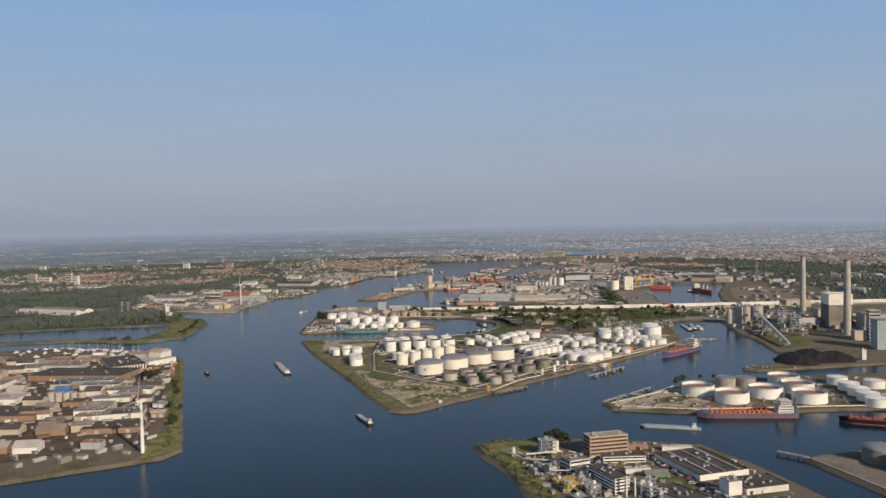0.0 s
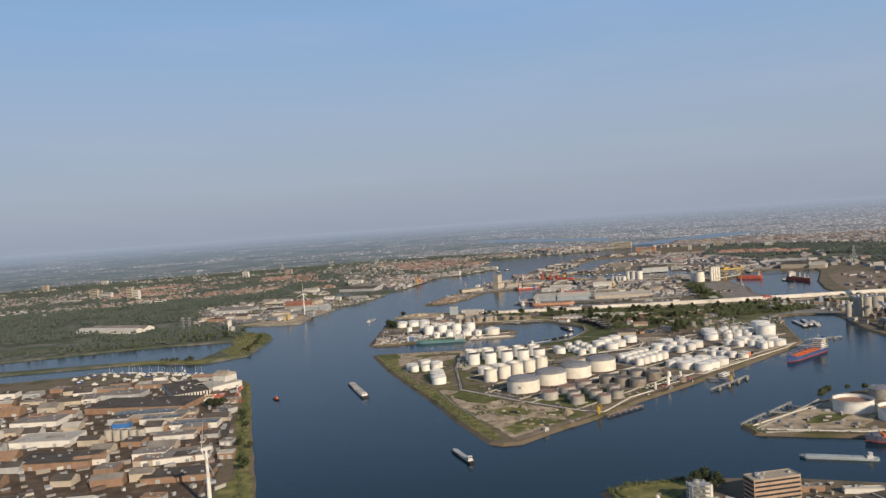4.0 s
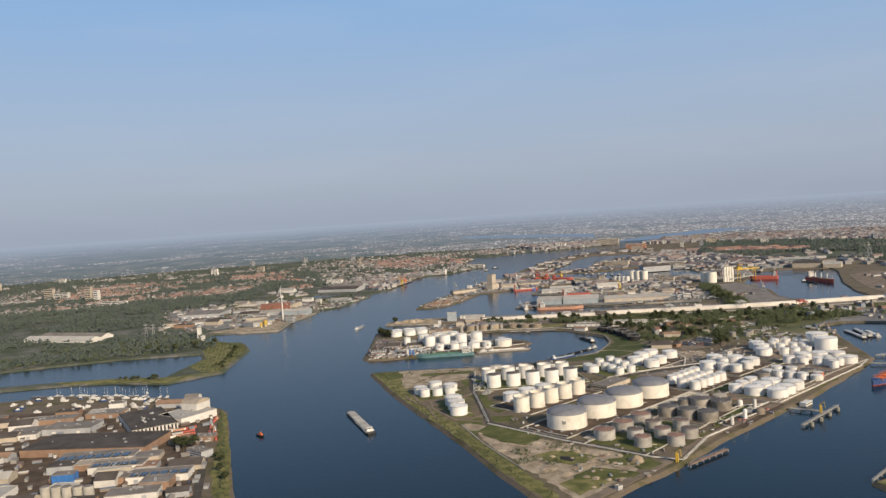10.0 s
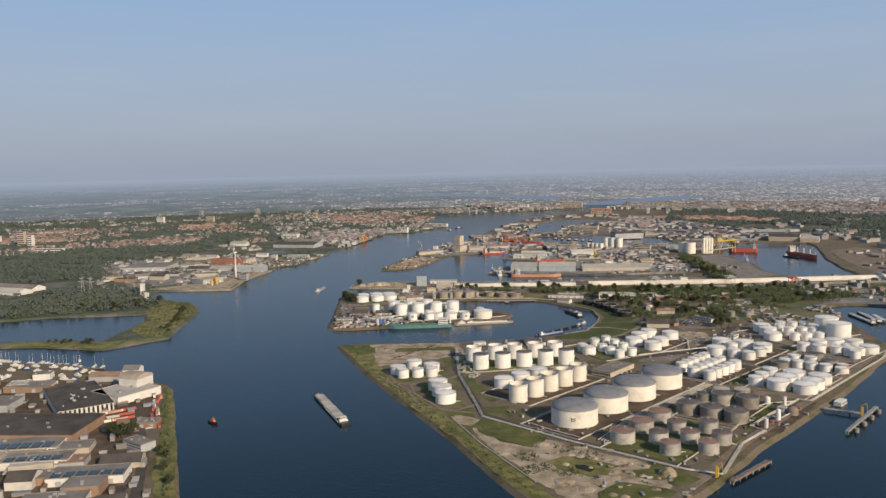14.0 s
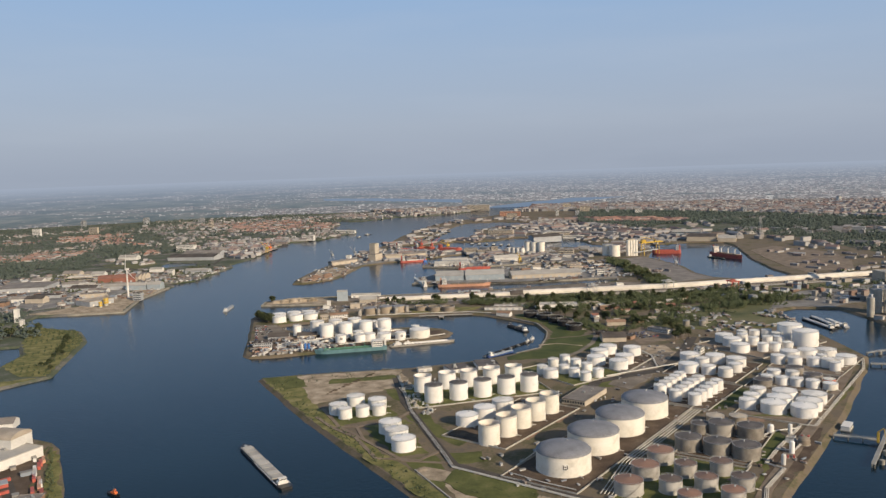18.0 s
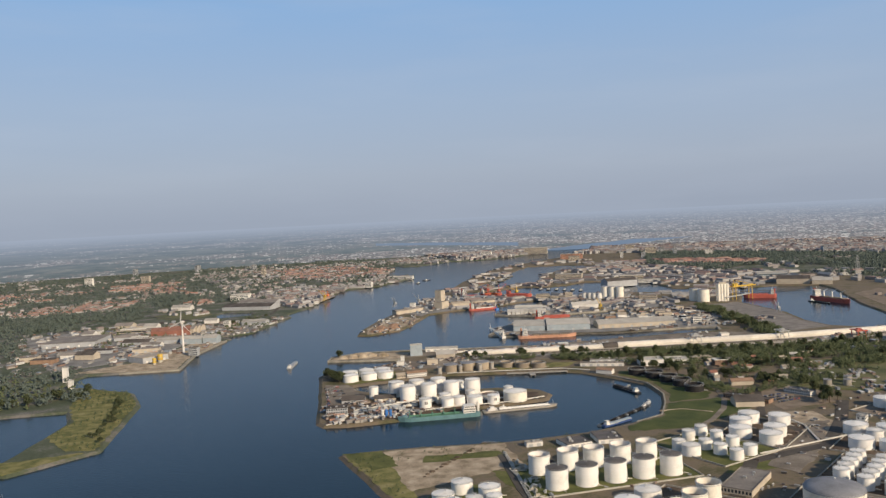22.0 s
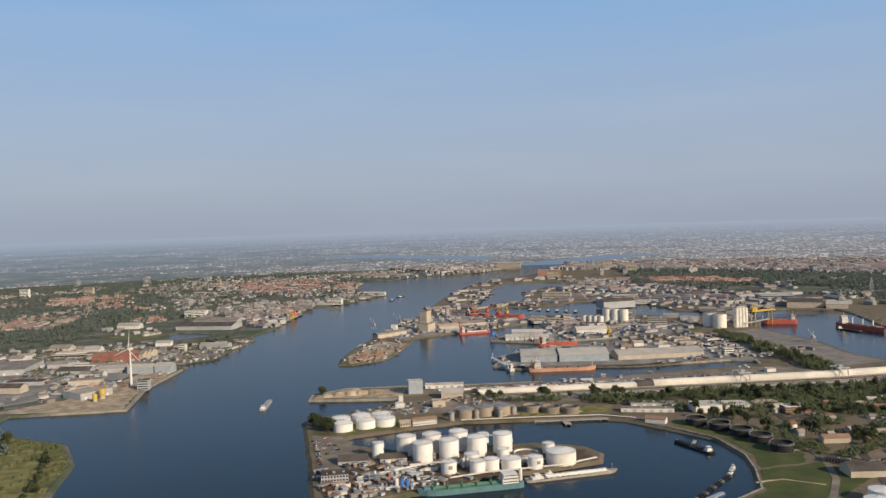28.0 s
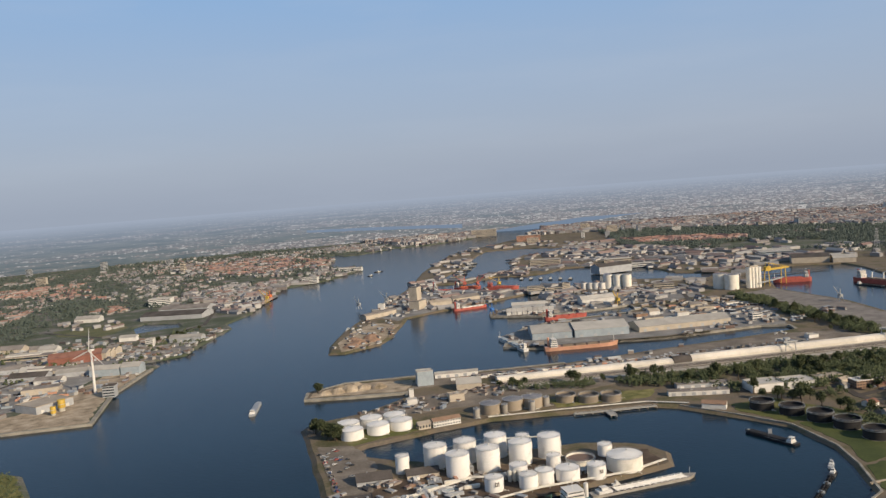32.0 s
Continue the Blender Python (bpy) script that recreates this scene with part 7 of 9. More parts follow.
heap("coal_heap", [(830, 975, 34, 11), (862, 985, 40, 13), (890, 975, 38, 12), (880, 1010, 34, 11), (845, 1002, 30, 10)], M_COAL, "wide black coal heap at the power station", "coal heap")
heap("sand_heap", [(312, 2002, 10, 4), (326, 1998, 12, 5), (341, 1996, 13, 6), (356, 1992, 12, 5), (372, 1984, 12, 5), (335, 2012, 10, 4), (355, 2010, 10, 4)], M_SAND, "pale brown sand heaps on the spit", "sand heap")
heap("scrap_heap", [(445, 2245, 14, 5), (465, 2262, 16, 6), (490, 2265, 14, 5), (500, 2290, 16, 6), (470, 2290, 14, 5)], M_BRICK, "rusty scrap heaps on the pier head", "scrap heap")
kerb = [(205, 1163), (205, 1087), (209, 1037), (213, 995)]
tagged(part("kerb", slab(strip(kerb, 1.0), LZ - 0.3, LZ + 0.7), M_CONC), "low pale concrete kerb along the grass bank", "kerb", kind="structure")
patch("grass_patch", [(214, 1130), (234, 1149), (265, 1085), (249, 1070), (237, 1067), (217, 1102)], M_GRASS, "green grass patch among rubble", 0.3)
patch("grass_patch", [(245, 962), (270, 973), (298, 944), (287, 936), (242, 954)], M_GRASS, "green grass patch at the island point", 0.3)
patch("grass_patch", [(300, 959), (325, 978), (327, 957), (309, 948)], M_GRASS, "green grass patch at the island point", 0.3)
patch("puddle", [(255, 1015), (262, 1012), (265, 1002), (259, 998), (253, 1009)], M_TDARK, "dark wet hollow on bare ground", 0.35, "puddle")
heap("rubble_heap", [(x, y, r, h) for (x, y), r, h in zip([(214, 1057), (252, 1066), (289, 1008), (262, 983), (232, 988), (241, 970), (270, 982), (210, 1161), (229, 1045)], (5, 6, 7, 9, 9, 7, 6, 5, 6), (0.9, 1.1, 1.2, 1.5, 1.5, 1.3, 1.2, 0.9, 1.0))], M_SAND, "brown rubble and soil heaps on bare ground", "rubble heap")
heap("sand_heap", [(x, y, 8, 5) for x, y in [(310, 974)]], M_SAND, "tall pale sand cone near the quay", "sand heap")
heap("rubble_heap", [(248 + (k * 37) % 60, 930 + (k * 53) % 120, 2.5 + k % 3, 1.0 + 0.3 * (k % 2)) for k in range(26)], M_SAND, "low rubble heaps on bare ground", "rubble heap")
heap("rubble_heap", [(212 + (k * 41) % 88, 1400 + (k * 29) % 62, 1.8 + k % 3 * 0.8, 0.7 + 0.3 * (k % 3)) for k in range(22) if (212 + (k * 41) % 88) + (1400 + (k * 29) % 62) * 2 < 3190], M_DIRT, "low soil and rubble heaps by the basin", "rubble heap")
t = thing("coal_conveyor", pose(0, 0, 0), "long grey covered coal conveyor on legs", "conveyor")
part("gallery", bar(bmesh.new(), (1040, 1340, 30), (905, 1085, 10), 4.5, 3.6), M_WALLGREY, t)
for k in range(7):
    a = k / 7 + 0.07
    p = Vector((1040, 1340, 30)).lerp(Vector((905, 1085, 10)), a)
    part("trestle", bar(bar(bmesh.new(), (p.x - 2, p.y, LZ), (p.x, p.y, p.z), 0.8), (p.x + 3, p.y, LZ), (p.x, p.y, p.z), 0.8), M_STEEL, t)

# ---- ships and boats ----
def hull_mesh(length, beam, depth, sheer=0.6, bow=0.16, stern=0.05, draft=1.0):
    """A hull with pointed bow towards +x and a rounded stern."""
    bm = bmesh.new()
    rows = []
    for s, wide in ((-0.5, 0.72), (-0.5 + stern, 0.96), (-0.3, 1.0), (0.5 - bow * 1.5, 1.0), (0.5 - bow, 0.93), (0.5 - bow * 0.55, 0.66), (0.5 - bow * 0.2, 0.3), (0.5, 0.03)):
        x, w = s * length, wide * beam / 2
        up = depth + sheer * max(0, (s - 0.3) / 0.2) + sheer * 0.4 * max(0, (-0.4 - s) / 0.1)
        inn = 0.86 if s > 0.5 - bow else 0.97
        xl = x - (0.02 * length if s > 0.45 else 0)
        rows.append([bm.verts.new(p) for p in ((xl, -w * inn, -draft), (x, -w, up), (x, w, up), (xl, w * inn, -draft))])
    for a, b in zip(rows, rows[1:]):
        for i in range(3):
            bm.faces.new((a[i], b[i], b[i + 1], a[i + 1]))
    bm.faces.new(rows[0])
    bm.faces.new(rows[-1][::-1])
    bmesh.ops.recalc_face_normals(bm, faces=bm.faces[:])
    return bm


def bridge_house(t, x, w, z, tiers, mat, length=9.0, funnel=None):
    for k in range(tiers):
        l, b = length * (1 - 0.13 * (k > 1) - 0.2 * (k > 2)), w * (0.95 - 0.1 * (k > 1) + 0.16 * (k == tiers - 1))
        house = part("deckhouse", boxes((x - l / 2, x + l / 2, -b / 2, b / 2, z + 2.7 * k, z + 2.7 * (k + 1) - 0.25), (x - l / 2 - 0.4, x + l / 2 + 0.5, -b / 2 - 0.5, b / 2 + 0.5, z + 2.7 * (k + 1) - 0.25, z + 2.7 * (k + 1))), mat, t)
        part("window_band", boxes((x - l / 2 - 0.06, x + l / 2 + 0.06, -b / 2 + 0.6, b / 2 - 0.6, z + 2.7 * k + 1.1, z + 2.7 * k + 1.9), (x - l / 2 + 0.6, x + l / 2 - 0.6, -b / 2 - 0.06, b / 2 + 0.06, z + 2.7 * k + 1.1, z + 2.7 * k + 1.9)), M_GLASS, house)
    part("mast", bar(bar(bmesh.new(), (x, 0, z + 2.7 * tiers), (x, 0, z + 2.7 * tiers + 7), 0.4), (x, -2, z + 2.7 * tiers + 4.5), (x, 2, z + 2.7 * tiers + 4.5), 0.2), mat, t)
    if funnel:
        part("funnel", lathe(bmesh.new(), [(1.6, z), (1.6, z + 2.7 * tiers + 2.0), (1.2, z + 2.7 * tiers + 2.4), (0, z + 2.7 * tiers + 2.4)], 14, Matrix.Translation((x - length * 0.75, 0, 0))), funnel, t)


def tanker(x, y, rz, length, beam, depth, hull, deck, label, tiers=4, boot=None, rigs=5, house=M_WALLWHITE, group="moored ships"):
    t = thing("tanker_ship", pose(x, y, 0, 0, 0, rz), label, "ship", group)
    part("hull", hull_mesh(length, beam, depth, 1.4), hull, t)
    if boot:
        part("boot_topping", hull_mesh(length * 1.002, beam * 1.006, 0.9, 0.0, draft=0.9), boot, t)
    part("deck", boxes((-length * 0.44, length * 0.38, -beam * 0.46, beam * 0.46, depth - 0.4, depth + 0.08)), deck, t)
    bm = bmesh.new()
    for k in range(4):
        tube(bm, [(-length * 0.25, -2.4 + 1.6 * k, depth + 0.9), (length * 0.36, -2.4 + 1.6 * k, depth + 0.9)], 0.28, 5)
    part("deck_pipes", bm, deck, t)
    for k in range(rigs):
        u = -length * 0.2 + k * length * 0.55 / max(1, rigs - 1)
        part("deck_rig", bar(bar(boxes((u - 1, u + 1, -beam * 0.34, beam * 0.34, depth + 0.5, depth + 1.7)), (u, -1, depth), (u, -1, depth + 6), 0.5), (u, -1, depth + 5.6), (u + 3, -3.5, depth + 4.2), 0.35), deck, t)
    part("foredeck", boxes((length * 0.38, length * 0.44, -beam * 0.25, beam * 0.25, depth + 0.3, depth + 2.2)), hull, t)
    bridge_house(t, -length * 0.37, beam * 0.92, depth, tiers, house, length * 0.15, hull if hull != M_TEAL else M_WALLWHITE)
    return t


def cargo_ship(x, y, rz, length, beam, depth, hull, label, hatch=M_GREEN, tiers=4, cranes=0, house=M_WALLWHITE, group="moored ships"):
    t = thing("cargo_ship", pose(x, y, 0, 0, 0, rz), label, "ship", group)
    part("hull", hull_mesh(length, beam, depth, 1.6), hull, t)
    for k in range(4):
        u = -length * 0.26 + k * length * 0.165
        part("hatch_cover", boxes((u, u + length * 0.145, -beam * 0.36, beam * 0.36, depth, depth + 1.5), (u + 0.6, u + length * 0.145 - 0.6, -beam * 0.3, beam * 0.3, depth + 1.5, depth + 1.8)), hatch, t)
    bridge_house(t, -length * 0.38, beam * 0.85, depth, tiers, house, length * 0.09, hull)
    part("foremast", bar(bmesh.new(), (length * 0.44, 0, depth), (length * 0.44, 0, depth + 9), 0.5), house, t)
    for k in range(cranes):
        u = -length * 0.18 + k * length * 0.22
        part("deck_crane", bar(bar(bmesh.new(), (u, 0, depth), (u, 0, depth + 13), 1.8), (u, 0, depth + 12), (u + 10, 1.5, depth + 18), 0.9), M_WALLWHITE, t)
    return t


def barge(x, y, rz, length, beam, deckmat, label, hull=M_BLACKHULL, cover=M_WALLGREY, group="river barges"):
    t = thing("barge", pose(x, y, 0, 0, 0, rz), label, "barge", group)
    part("hull", hull_mesh(length, beam, 1.6, 0.7, 0.08, 0.03), hull, t)
    n = max(4, int(length / 11))
    l = length * 0.74 / n
    for k in range(n):
        u = -length * 0.32 + k * l
        part("hatch_cover", boxes((u + 0.08, u + l - 0.08, -beam * 0.40, beam * 0.40, 1.4, 2.4), (u + 0.3, u + l - 0.3, -beam * 0.34, beam * 0.34, 2.4, 2.7)), cover, t)
    part("side_deck", boxes((-length * 0.45, length * 0.43, -beam * 0.47, -beam * 0.41, 1.5, 1.75), (-length * 0.45, length * 0.43, beam * 0.41, beam * 0.47, 1.5, 1.75)), deckmat, t)
    house = part("wheelhouse", boxes((-length * 0.43, -length * 0.43 + 5, -beam * 0.34, beam * 0.34, 1.6, 3.6), (-length * 0.43 + 0.6, -length * 0.43 + 3.6, -beam * 0.24, beam * 0.24, 3.6, 5.8), (-length * 0.43 + 0.2, -length * 0.43 + 4.0, -beam * 0.28, beam * 0.28, 5.8, 6.0)), M_WALLWHITE, t)
    part("wheelhouse_window", boxes((-length * 0.43 + 0.55, -length * 0.43 + 3.65, -beam * 0.2, beam * 0.2, 4.5, 5.4)), M_GLASS, house)
    part("bow_winch", boxes((length * 0.43, length * 0.455, -1.2, 1.2, 1.6, 2.8)), M_STEEL, t)
    return t


def tug(x, y, rz, length, label, hull=M_BLACKHULL, house=M_WALLWHITE, group="small boats"):
    t = thing("work_boat", pose(x, y, 0, 0, 0, rz), label, "boat", group)
    b = length * 0.3
    part("hull", hull_mesh(length, b, 1.5, 0.8, 0.3, 0.08, 0.6), hull, t)
    house = part("cabin", boxes((-length * 0.2, length * 0.18, -b * 0.3, b * 0.3, 1.4, 2.7), (-length * 0.02, length * 0.1, -b * 0.24, b * 0.24, 2.7, 4.4)), house, t)
    part("window_band", boxes((-length * 0.025, length * 0.106, -b * 0.22, b * 0.22, 3.4, 4.0)), M_GLASS, house)
    part("mast", bar(bmesh.new(), (0, 0, 4.3), (0, 0, 6.5), 0.2), M_STEEL, t)
    return t


tanker(726, 1122, 207, 108, 15, 5.5, M_NAVY, M_ORANGE, "blue tanker with orange deck moored at a jetty", 5, M_RED)
tanker(562, 741, 159, 108, 15.5, 5.0, M_SLATE, M_ORANGE, "slate blue tanker with orange-red deck gear beside the quay", 5, M_RED, 13)
tanker(301, 1581, 165, 92, 12.5, 4.6, M_TEAL, M_GREEN, "teal tanker moored at the small terminal", 3)
tanker(668, 664, 140, 80, 14, 5.0, M_BLACKHULL, M_RED, "dark tanker moored by a jetty", 4, M_RED)
def tank_barge(x, y, rz, length, beam, label):
    t = thing("tank_barge", pose(x, y, 0, 0, 0, rz), label, "barge", "river barges")
    part("hull", hull_mesh(length, beam, 1.9, 0.7, 0.1, 0.03), M_TGREY, t)
    part("deck", boxes((-length * 0.44, length * 0.40, -beam * 0.45, beam * 0.45, 1.6, 2.0)), M_TDARKROOF, t)
    for v in (-2.6, -1.4, -0.4, 0.6, 1.8, 2.9):
        part("cargo_pipe", tube(bmesh.new(), [(-length * 0.28, v, 2.7), (length * 0.38, v, 2.7)], 0.24, 6), M_TWHITE, t)
    me = mesh_of(boxes((-0.5, 0.5, -beam * 0.4, beam * 0.4, 2.0, 2.5), (-0.2, 0.2, -beam * 0.4, -beam * 0.36, 2.5, 3.6), (-0.2, 0.2, beam * 0.36, beam * 0.4, 2.5, 3.6)), M_TWHITE, "pipe_rack")
    for k in range(12):
        piece("pipe_rack", me, t, pose(-length * 0.26 + k * length * 0.058, 0, 0))
    for v in (-beam * 0.46, beam * 0.46):
        bm = bar(bmesh.new(), (-length * 0.42, v, 3.0), (length * 0.4, v, 3.0), 0.18)
        for k in range(18):
            bar(bm, (-length * 0.42 + k * length * 0.048, v, 1.9), (-length * 0.42 + k * length * 0.048, v, 3.0), 0.14)
        part("railing", bm, M_TWHITE, t)
    cabin = part("cabin", boxes((-length * 0.44, -length * 0.32, -beam * 0.38, beam * 0.38, 1.9, 3.9), (-length * 0.41, -length * 0.35, -beam * 0.26, beam * 0.26, 3.9, 6.0)), M_WALLWHITE, t)
    part("window_band", boxes((-length * 0.412, -length * 0.348, -beam * 0.24, beam * 0.24, 4.8, 5.5)), M_GLASS, cabin)
    part("bow_mast", bar(bmesh.new(), (length * 0.44, 0, 2), (length * 0.44, 0, 8), 0.25), M_STEEL, t)


tank_barge(396, 1567, -12, 88, 9.5, "grey tank barge with white pipes moored beside the terminal")
barge(107, 1238, 94, 112, 11.4, M_WALLWHITE, "long loaded barge with pale tan covers on the river", M_BLACKHULL, M_ROOFPALE)
barge(164, 876, 97, 50, 7, M_STEEL, "small dark barge on the river", M_BLACKHULL, M_WALLGREY)
barge(459, 729, 147, 62, 8, M_PIPE, "slim pale blue barge under way", M_WALLBLUE, M_WALLBLUE)
barge(230, 2005, 66, 56, 8, M_STEEL, "grey barge on the river", M_WALLGREY, M_STEEL)
barge(548, 1578, 90, 52, 9, M_STEEL, "dark empty barge by the shore", M_BLACKHULL, M_TDARK)
t = thing("floating_pipeline", pose(474, 1479, 0, 0, 0, 24), "string of dark floats carrying a dredging pipe", "pipeline")
part("pipe", tube(bmesh.new(), [(-50, 0, 1.5), (46, 0, 1.5)], 0.5), M_TDARK, t)
for k in range(17):
    part("float", boxes((-50 + 5.9 * k, -46.4 + 5.9 * k, -2.2, 2.2, -0.5, 1.0), (-49 + 5.9 * k, -48.4 + 5.9 * k, -1.2, 1.2, 1.0, 2.2)), M_STEEL if k % 3 == 0 else M_TDARK, t)
tug(514, 1497, 24, 16, "dark work boat at the end of the floating pipeline", M_BLACKHULL, M_WALLWHITE)
barge(452, 1459, 14, 44, 6, M_PIPE, "blue work barge by the lawn", M_NAVY, M_WALLBLUE)
cargo_ship(676, 1985, -25, 102, 15, 4.6, M_SALMON, "long faded orange cargo ship at the blue warehouse", M_TRACKBED, 4)
cargo_ship(806, 2186, -21, 72, 12, 5, M_RED, "red cargo ship at a pier", M_RED, 4)
cargo_ship(760, 2417, -8, 68, 11, 4, M_RED, "small cargo ship with red hull at the silo pier", M_WALLWHITE, 4)
cargo_ship(938, 2575, -53, 74, 16, 9, M_RED, "bright red ship at a far quay", M_RED, 3, 0, M_RED)
cargo_ship(848, 2676, -40, 50, 12, 5, M_RED, "red and white ship at a far quay", M_RED, 6)
cargo_ship(1322, 2148, 140, 70, 14, 8, M_RED, "red bulk ship under the unloader", M_RED, 4)
cargo_ship(1372, 2000, 262, 110, 18, 8, M_RED, "red-hulled cargo ship with white cranes in the dock", M_TRACKBED, 5, 3)
barge(1340, 2000, 262, 60, 10, M_STEEL, "dark barge beside the cargo ship", M_BLACKHULL, M_TDARK)
cargo_ship(622, 2075, 77, 110, 10, 3.2, M_WALLWHITE, "long white and blue vessel at the pier head", M_WALLBLUE, 2)
barge(900, 1369, 69, 81, 9, M_STEEL, "long dark river barge moored in the side basin", M_BLACKHULL, M_WALLGREY)
barge(918, 1373, 65, 82, 9, M_STEEL, "long dark river barge moored in the side basin", M_BLACKHULL, M_WALLGREY)
barge(923, 1358, 64, 59, 8, M_STEEL, "white river barge moored in the side basin", M_WALLGREY, M_WALLWHITE)
t = thing("floating_office", pose(561, 1065, 0, 0, 0, 28), "white floating office on a grey pontoon", "houseboat")
part("pontoon", boxes((-8.5, 8.5, -4, 4, -0.8, 0.8)), M_QUAY, t)
cabin = part("cabin", boxes((-8, 8, -3.4, 3.4, 0.8, 4.0), (-8.2, 8.2, -3.6, 3.6, 4.0, 4.3)), M_WALLWHITE, t)
part("window_band", boxes((-7, 7, -3.46, -3.3, 2.0, 3.0)), M_GLASS, cabin)
tug(-3, 1238, -60, 14, "small dark tug with orange cabin on the river", M_BLACKHULL, M_ORANGE)
cargo_ship(905, 2668, -40, 60, 13, 6, M_RED, "red dredging ship with a white house", M_ORANGE, 4)
rb = random.Random(88)
for k in range(13):
    x, y = 1075 + 17 * k - 60 + rb.uniform(-5, 5), 2985 + 22 * k - 80 + rb.uniform(-5, 5)
    tug(x, y, -38 + rb.uniform(-3, 3), rb.uniform(26, 44), "low dark barge moored at the river pier", M_BLACKHULL if k % 3 else M_QUAY, rb.choice((M_WALLWHITE, M_WALLGREY, M_TRACKBED)), "barges at the river pier")
for k in range(6):
    tug(1075 + 12 * k, 2702 - 22 * k, 50, 34, "white and grey vessel moored at a far pier", M_BLACKHULL, M_WALLWHITE, "vessels at the far pier")
tug(900, 3190, 40, 30, "white boat far up the river")
tug(960, 3270, 200, 34, "white ferry far up the river")
tug(505, 2400, 60, 26, "white work boat beside a pier", M_WALLWHITE)
for k, (x, y, rz, n) in enumerate(((902, 1352, 60, 24), (890, 1842, 70, 22), (899, 1834, 70, 22), (906, 1846, 70, 18), (380, 1580, -10, 16), (528, 1508, 30, 14))):
    tug(x, y, rz, n, "white and grey harbour boat at its mooring", M_WALLGREY if k % 2 else M_BLACKHULL, M_WALLWHITE)


def sailboat(x, y, rz, length, label, mat):
    t = thing("sailboat", pose(x, y, 0, 0, 0, rz), label, "boat", "boats of the marina")
    part("hull", hull_mesh(length, length * 0.3, 1.0, 0.3, 0.4, 0.1, 0.4), mat, t)
    part("cabin", boxes((-length * 0.15, length * 0.15, -length * 0.08, length * 0.08, 0.9, 1.7)), M_WALLWHITE, t)
    part("mast", bar(bmesh.new(), (length * 0.08, 0, 1), (length * 0.08, 0, length * 1.2), 0.16), M_PIPE, t)
    part("boom", bar(bmesh.new(), (length * 0.08, 0, 2.2), (-length * 0.35, 0, 2.3), 0.2), M_WALLBLUE, t)
    return t


model = sailboat(-150, 1560, 100, 11, "white sailing boat at a marina berth", M_WALLWHITE)
rr = random.Random(5)
for row, (x0, y0) in enumerate(((-120, 1512), (-150, 1535), (-185, 1560), (-225, 1585))):
    for k in range(6):
        copy_thing(model, pose(x0 - 11.5 * k + rr.uniform(-3, 3), y0 + 6.7 * k + rr.uniform(-3, 3), 0, 0, 0, 60 + rr.uniform(-9, 9)))
    jetty((x0 + 4, y0 - 12), (x0 - 92, y0 + 44), 2, "narrow wooden marina walkway", 1.0, M_TRACKBED)


def stored_yacht(mat, label):
    """A boat stored ashore on its cradle."""
    t = thing("motor_yacht", pose(-200, 1500, LZ), label, "boat", "boats stored ashore")
    ob = part("hull", hull_mesh(11, 3.5, 1.7, 0.5, 0.35, 0.08, 0.3), mat, t)
    ob.matrix_basis = pose(0, 0, 1.0)
    part("cabin", boxes((-3.2, 1.6, -1.2, 1.2, 2.6, 3.7), (-2.4, 0.4, -1.0, 1.0, 3.7, 4.6)), M_WALLWHITE, t)
    part("cradle", boxes((-3, -2.6, -1.3, 1.3, -0.1, 1.0), (2.2, 2.6, -1.1, 1.1, -0.1, 1.0), (-3.4, 3.0, -0.2, 0.2, -0.1, 0.25)), M_STEEL, t)
    return t


yachts = [stored_yacht(M_WALLWHITE, "white motor yacht on a cradle ashore"), stored_yacht(M_NAVY, "dark blue motor yacht on a cradle ashore")]
rr = random.Random(9)
spots = []
for k in range(400):
    x, y = rr.uniform(-330, -88), rr.uniform(1425, 1600)
    if len(spots) < 40 and inside(x, y, [(-100, 1440), (-165, 1522), (-275, 1585), (-340, 1560), (-300, 1480), (-150, 1425)]) and all(math.hypot(x - p, y - q) > 9 for p, q in spots):
        spots.append((x, y))
for k, (x, y) in enumerate(spots):
    m = pose(x, y, LZ + 0.1, 0, 0, rr.choice((-30, 60, 150)) + rr.uniform(-15, 15))
    if k < 2:
        yachts[k].matrix_basis = m
    else:
        copy_thing(yachts[k % 5 == 1], m)


# ---- containers, cars, small yard things ----
def container_model(mat, label):
    t = thing("shipping_container", pose(0, 0, -50), label, "container", "shipping containers")
    edge = [(-6.1 + 0.61 * k, -1.22 - 0.06 * (k % 2)) for k in range(21)]
    edge += [(-x, -y) for x, y in edge]
    bm = bmesh.new()
    lo, hi = [bm.verts.new((x, y, 0)) for x, y in edge], [bm.verts.new((x, y, 2.6)) for x, y in edge]
    for i in range(len(edge)):
        j = (i + 1) % len(edge)
        bm.faces.new((lo[i], lo[j], hi[j], hi[i]))
    bm.faces.new(hi)
    bm.faces.new(lo[::-1])
    part("body", bm, mat, t)
    part("door", boxes((6.1, 6.16, -1.15, -0.03, 0.1, 2.5), (6.1, 6.16, 0.03, 1.15, 0.1, 2.5), (6.16, 6.22, -0.5, -0.42, 0.1, 2.5), (6.16, 6.22, 0.42, 0.5, 0.1, 2.5)), mat, t)
    return t


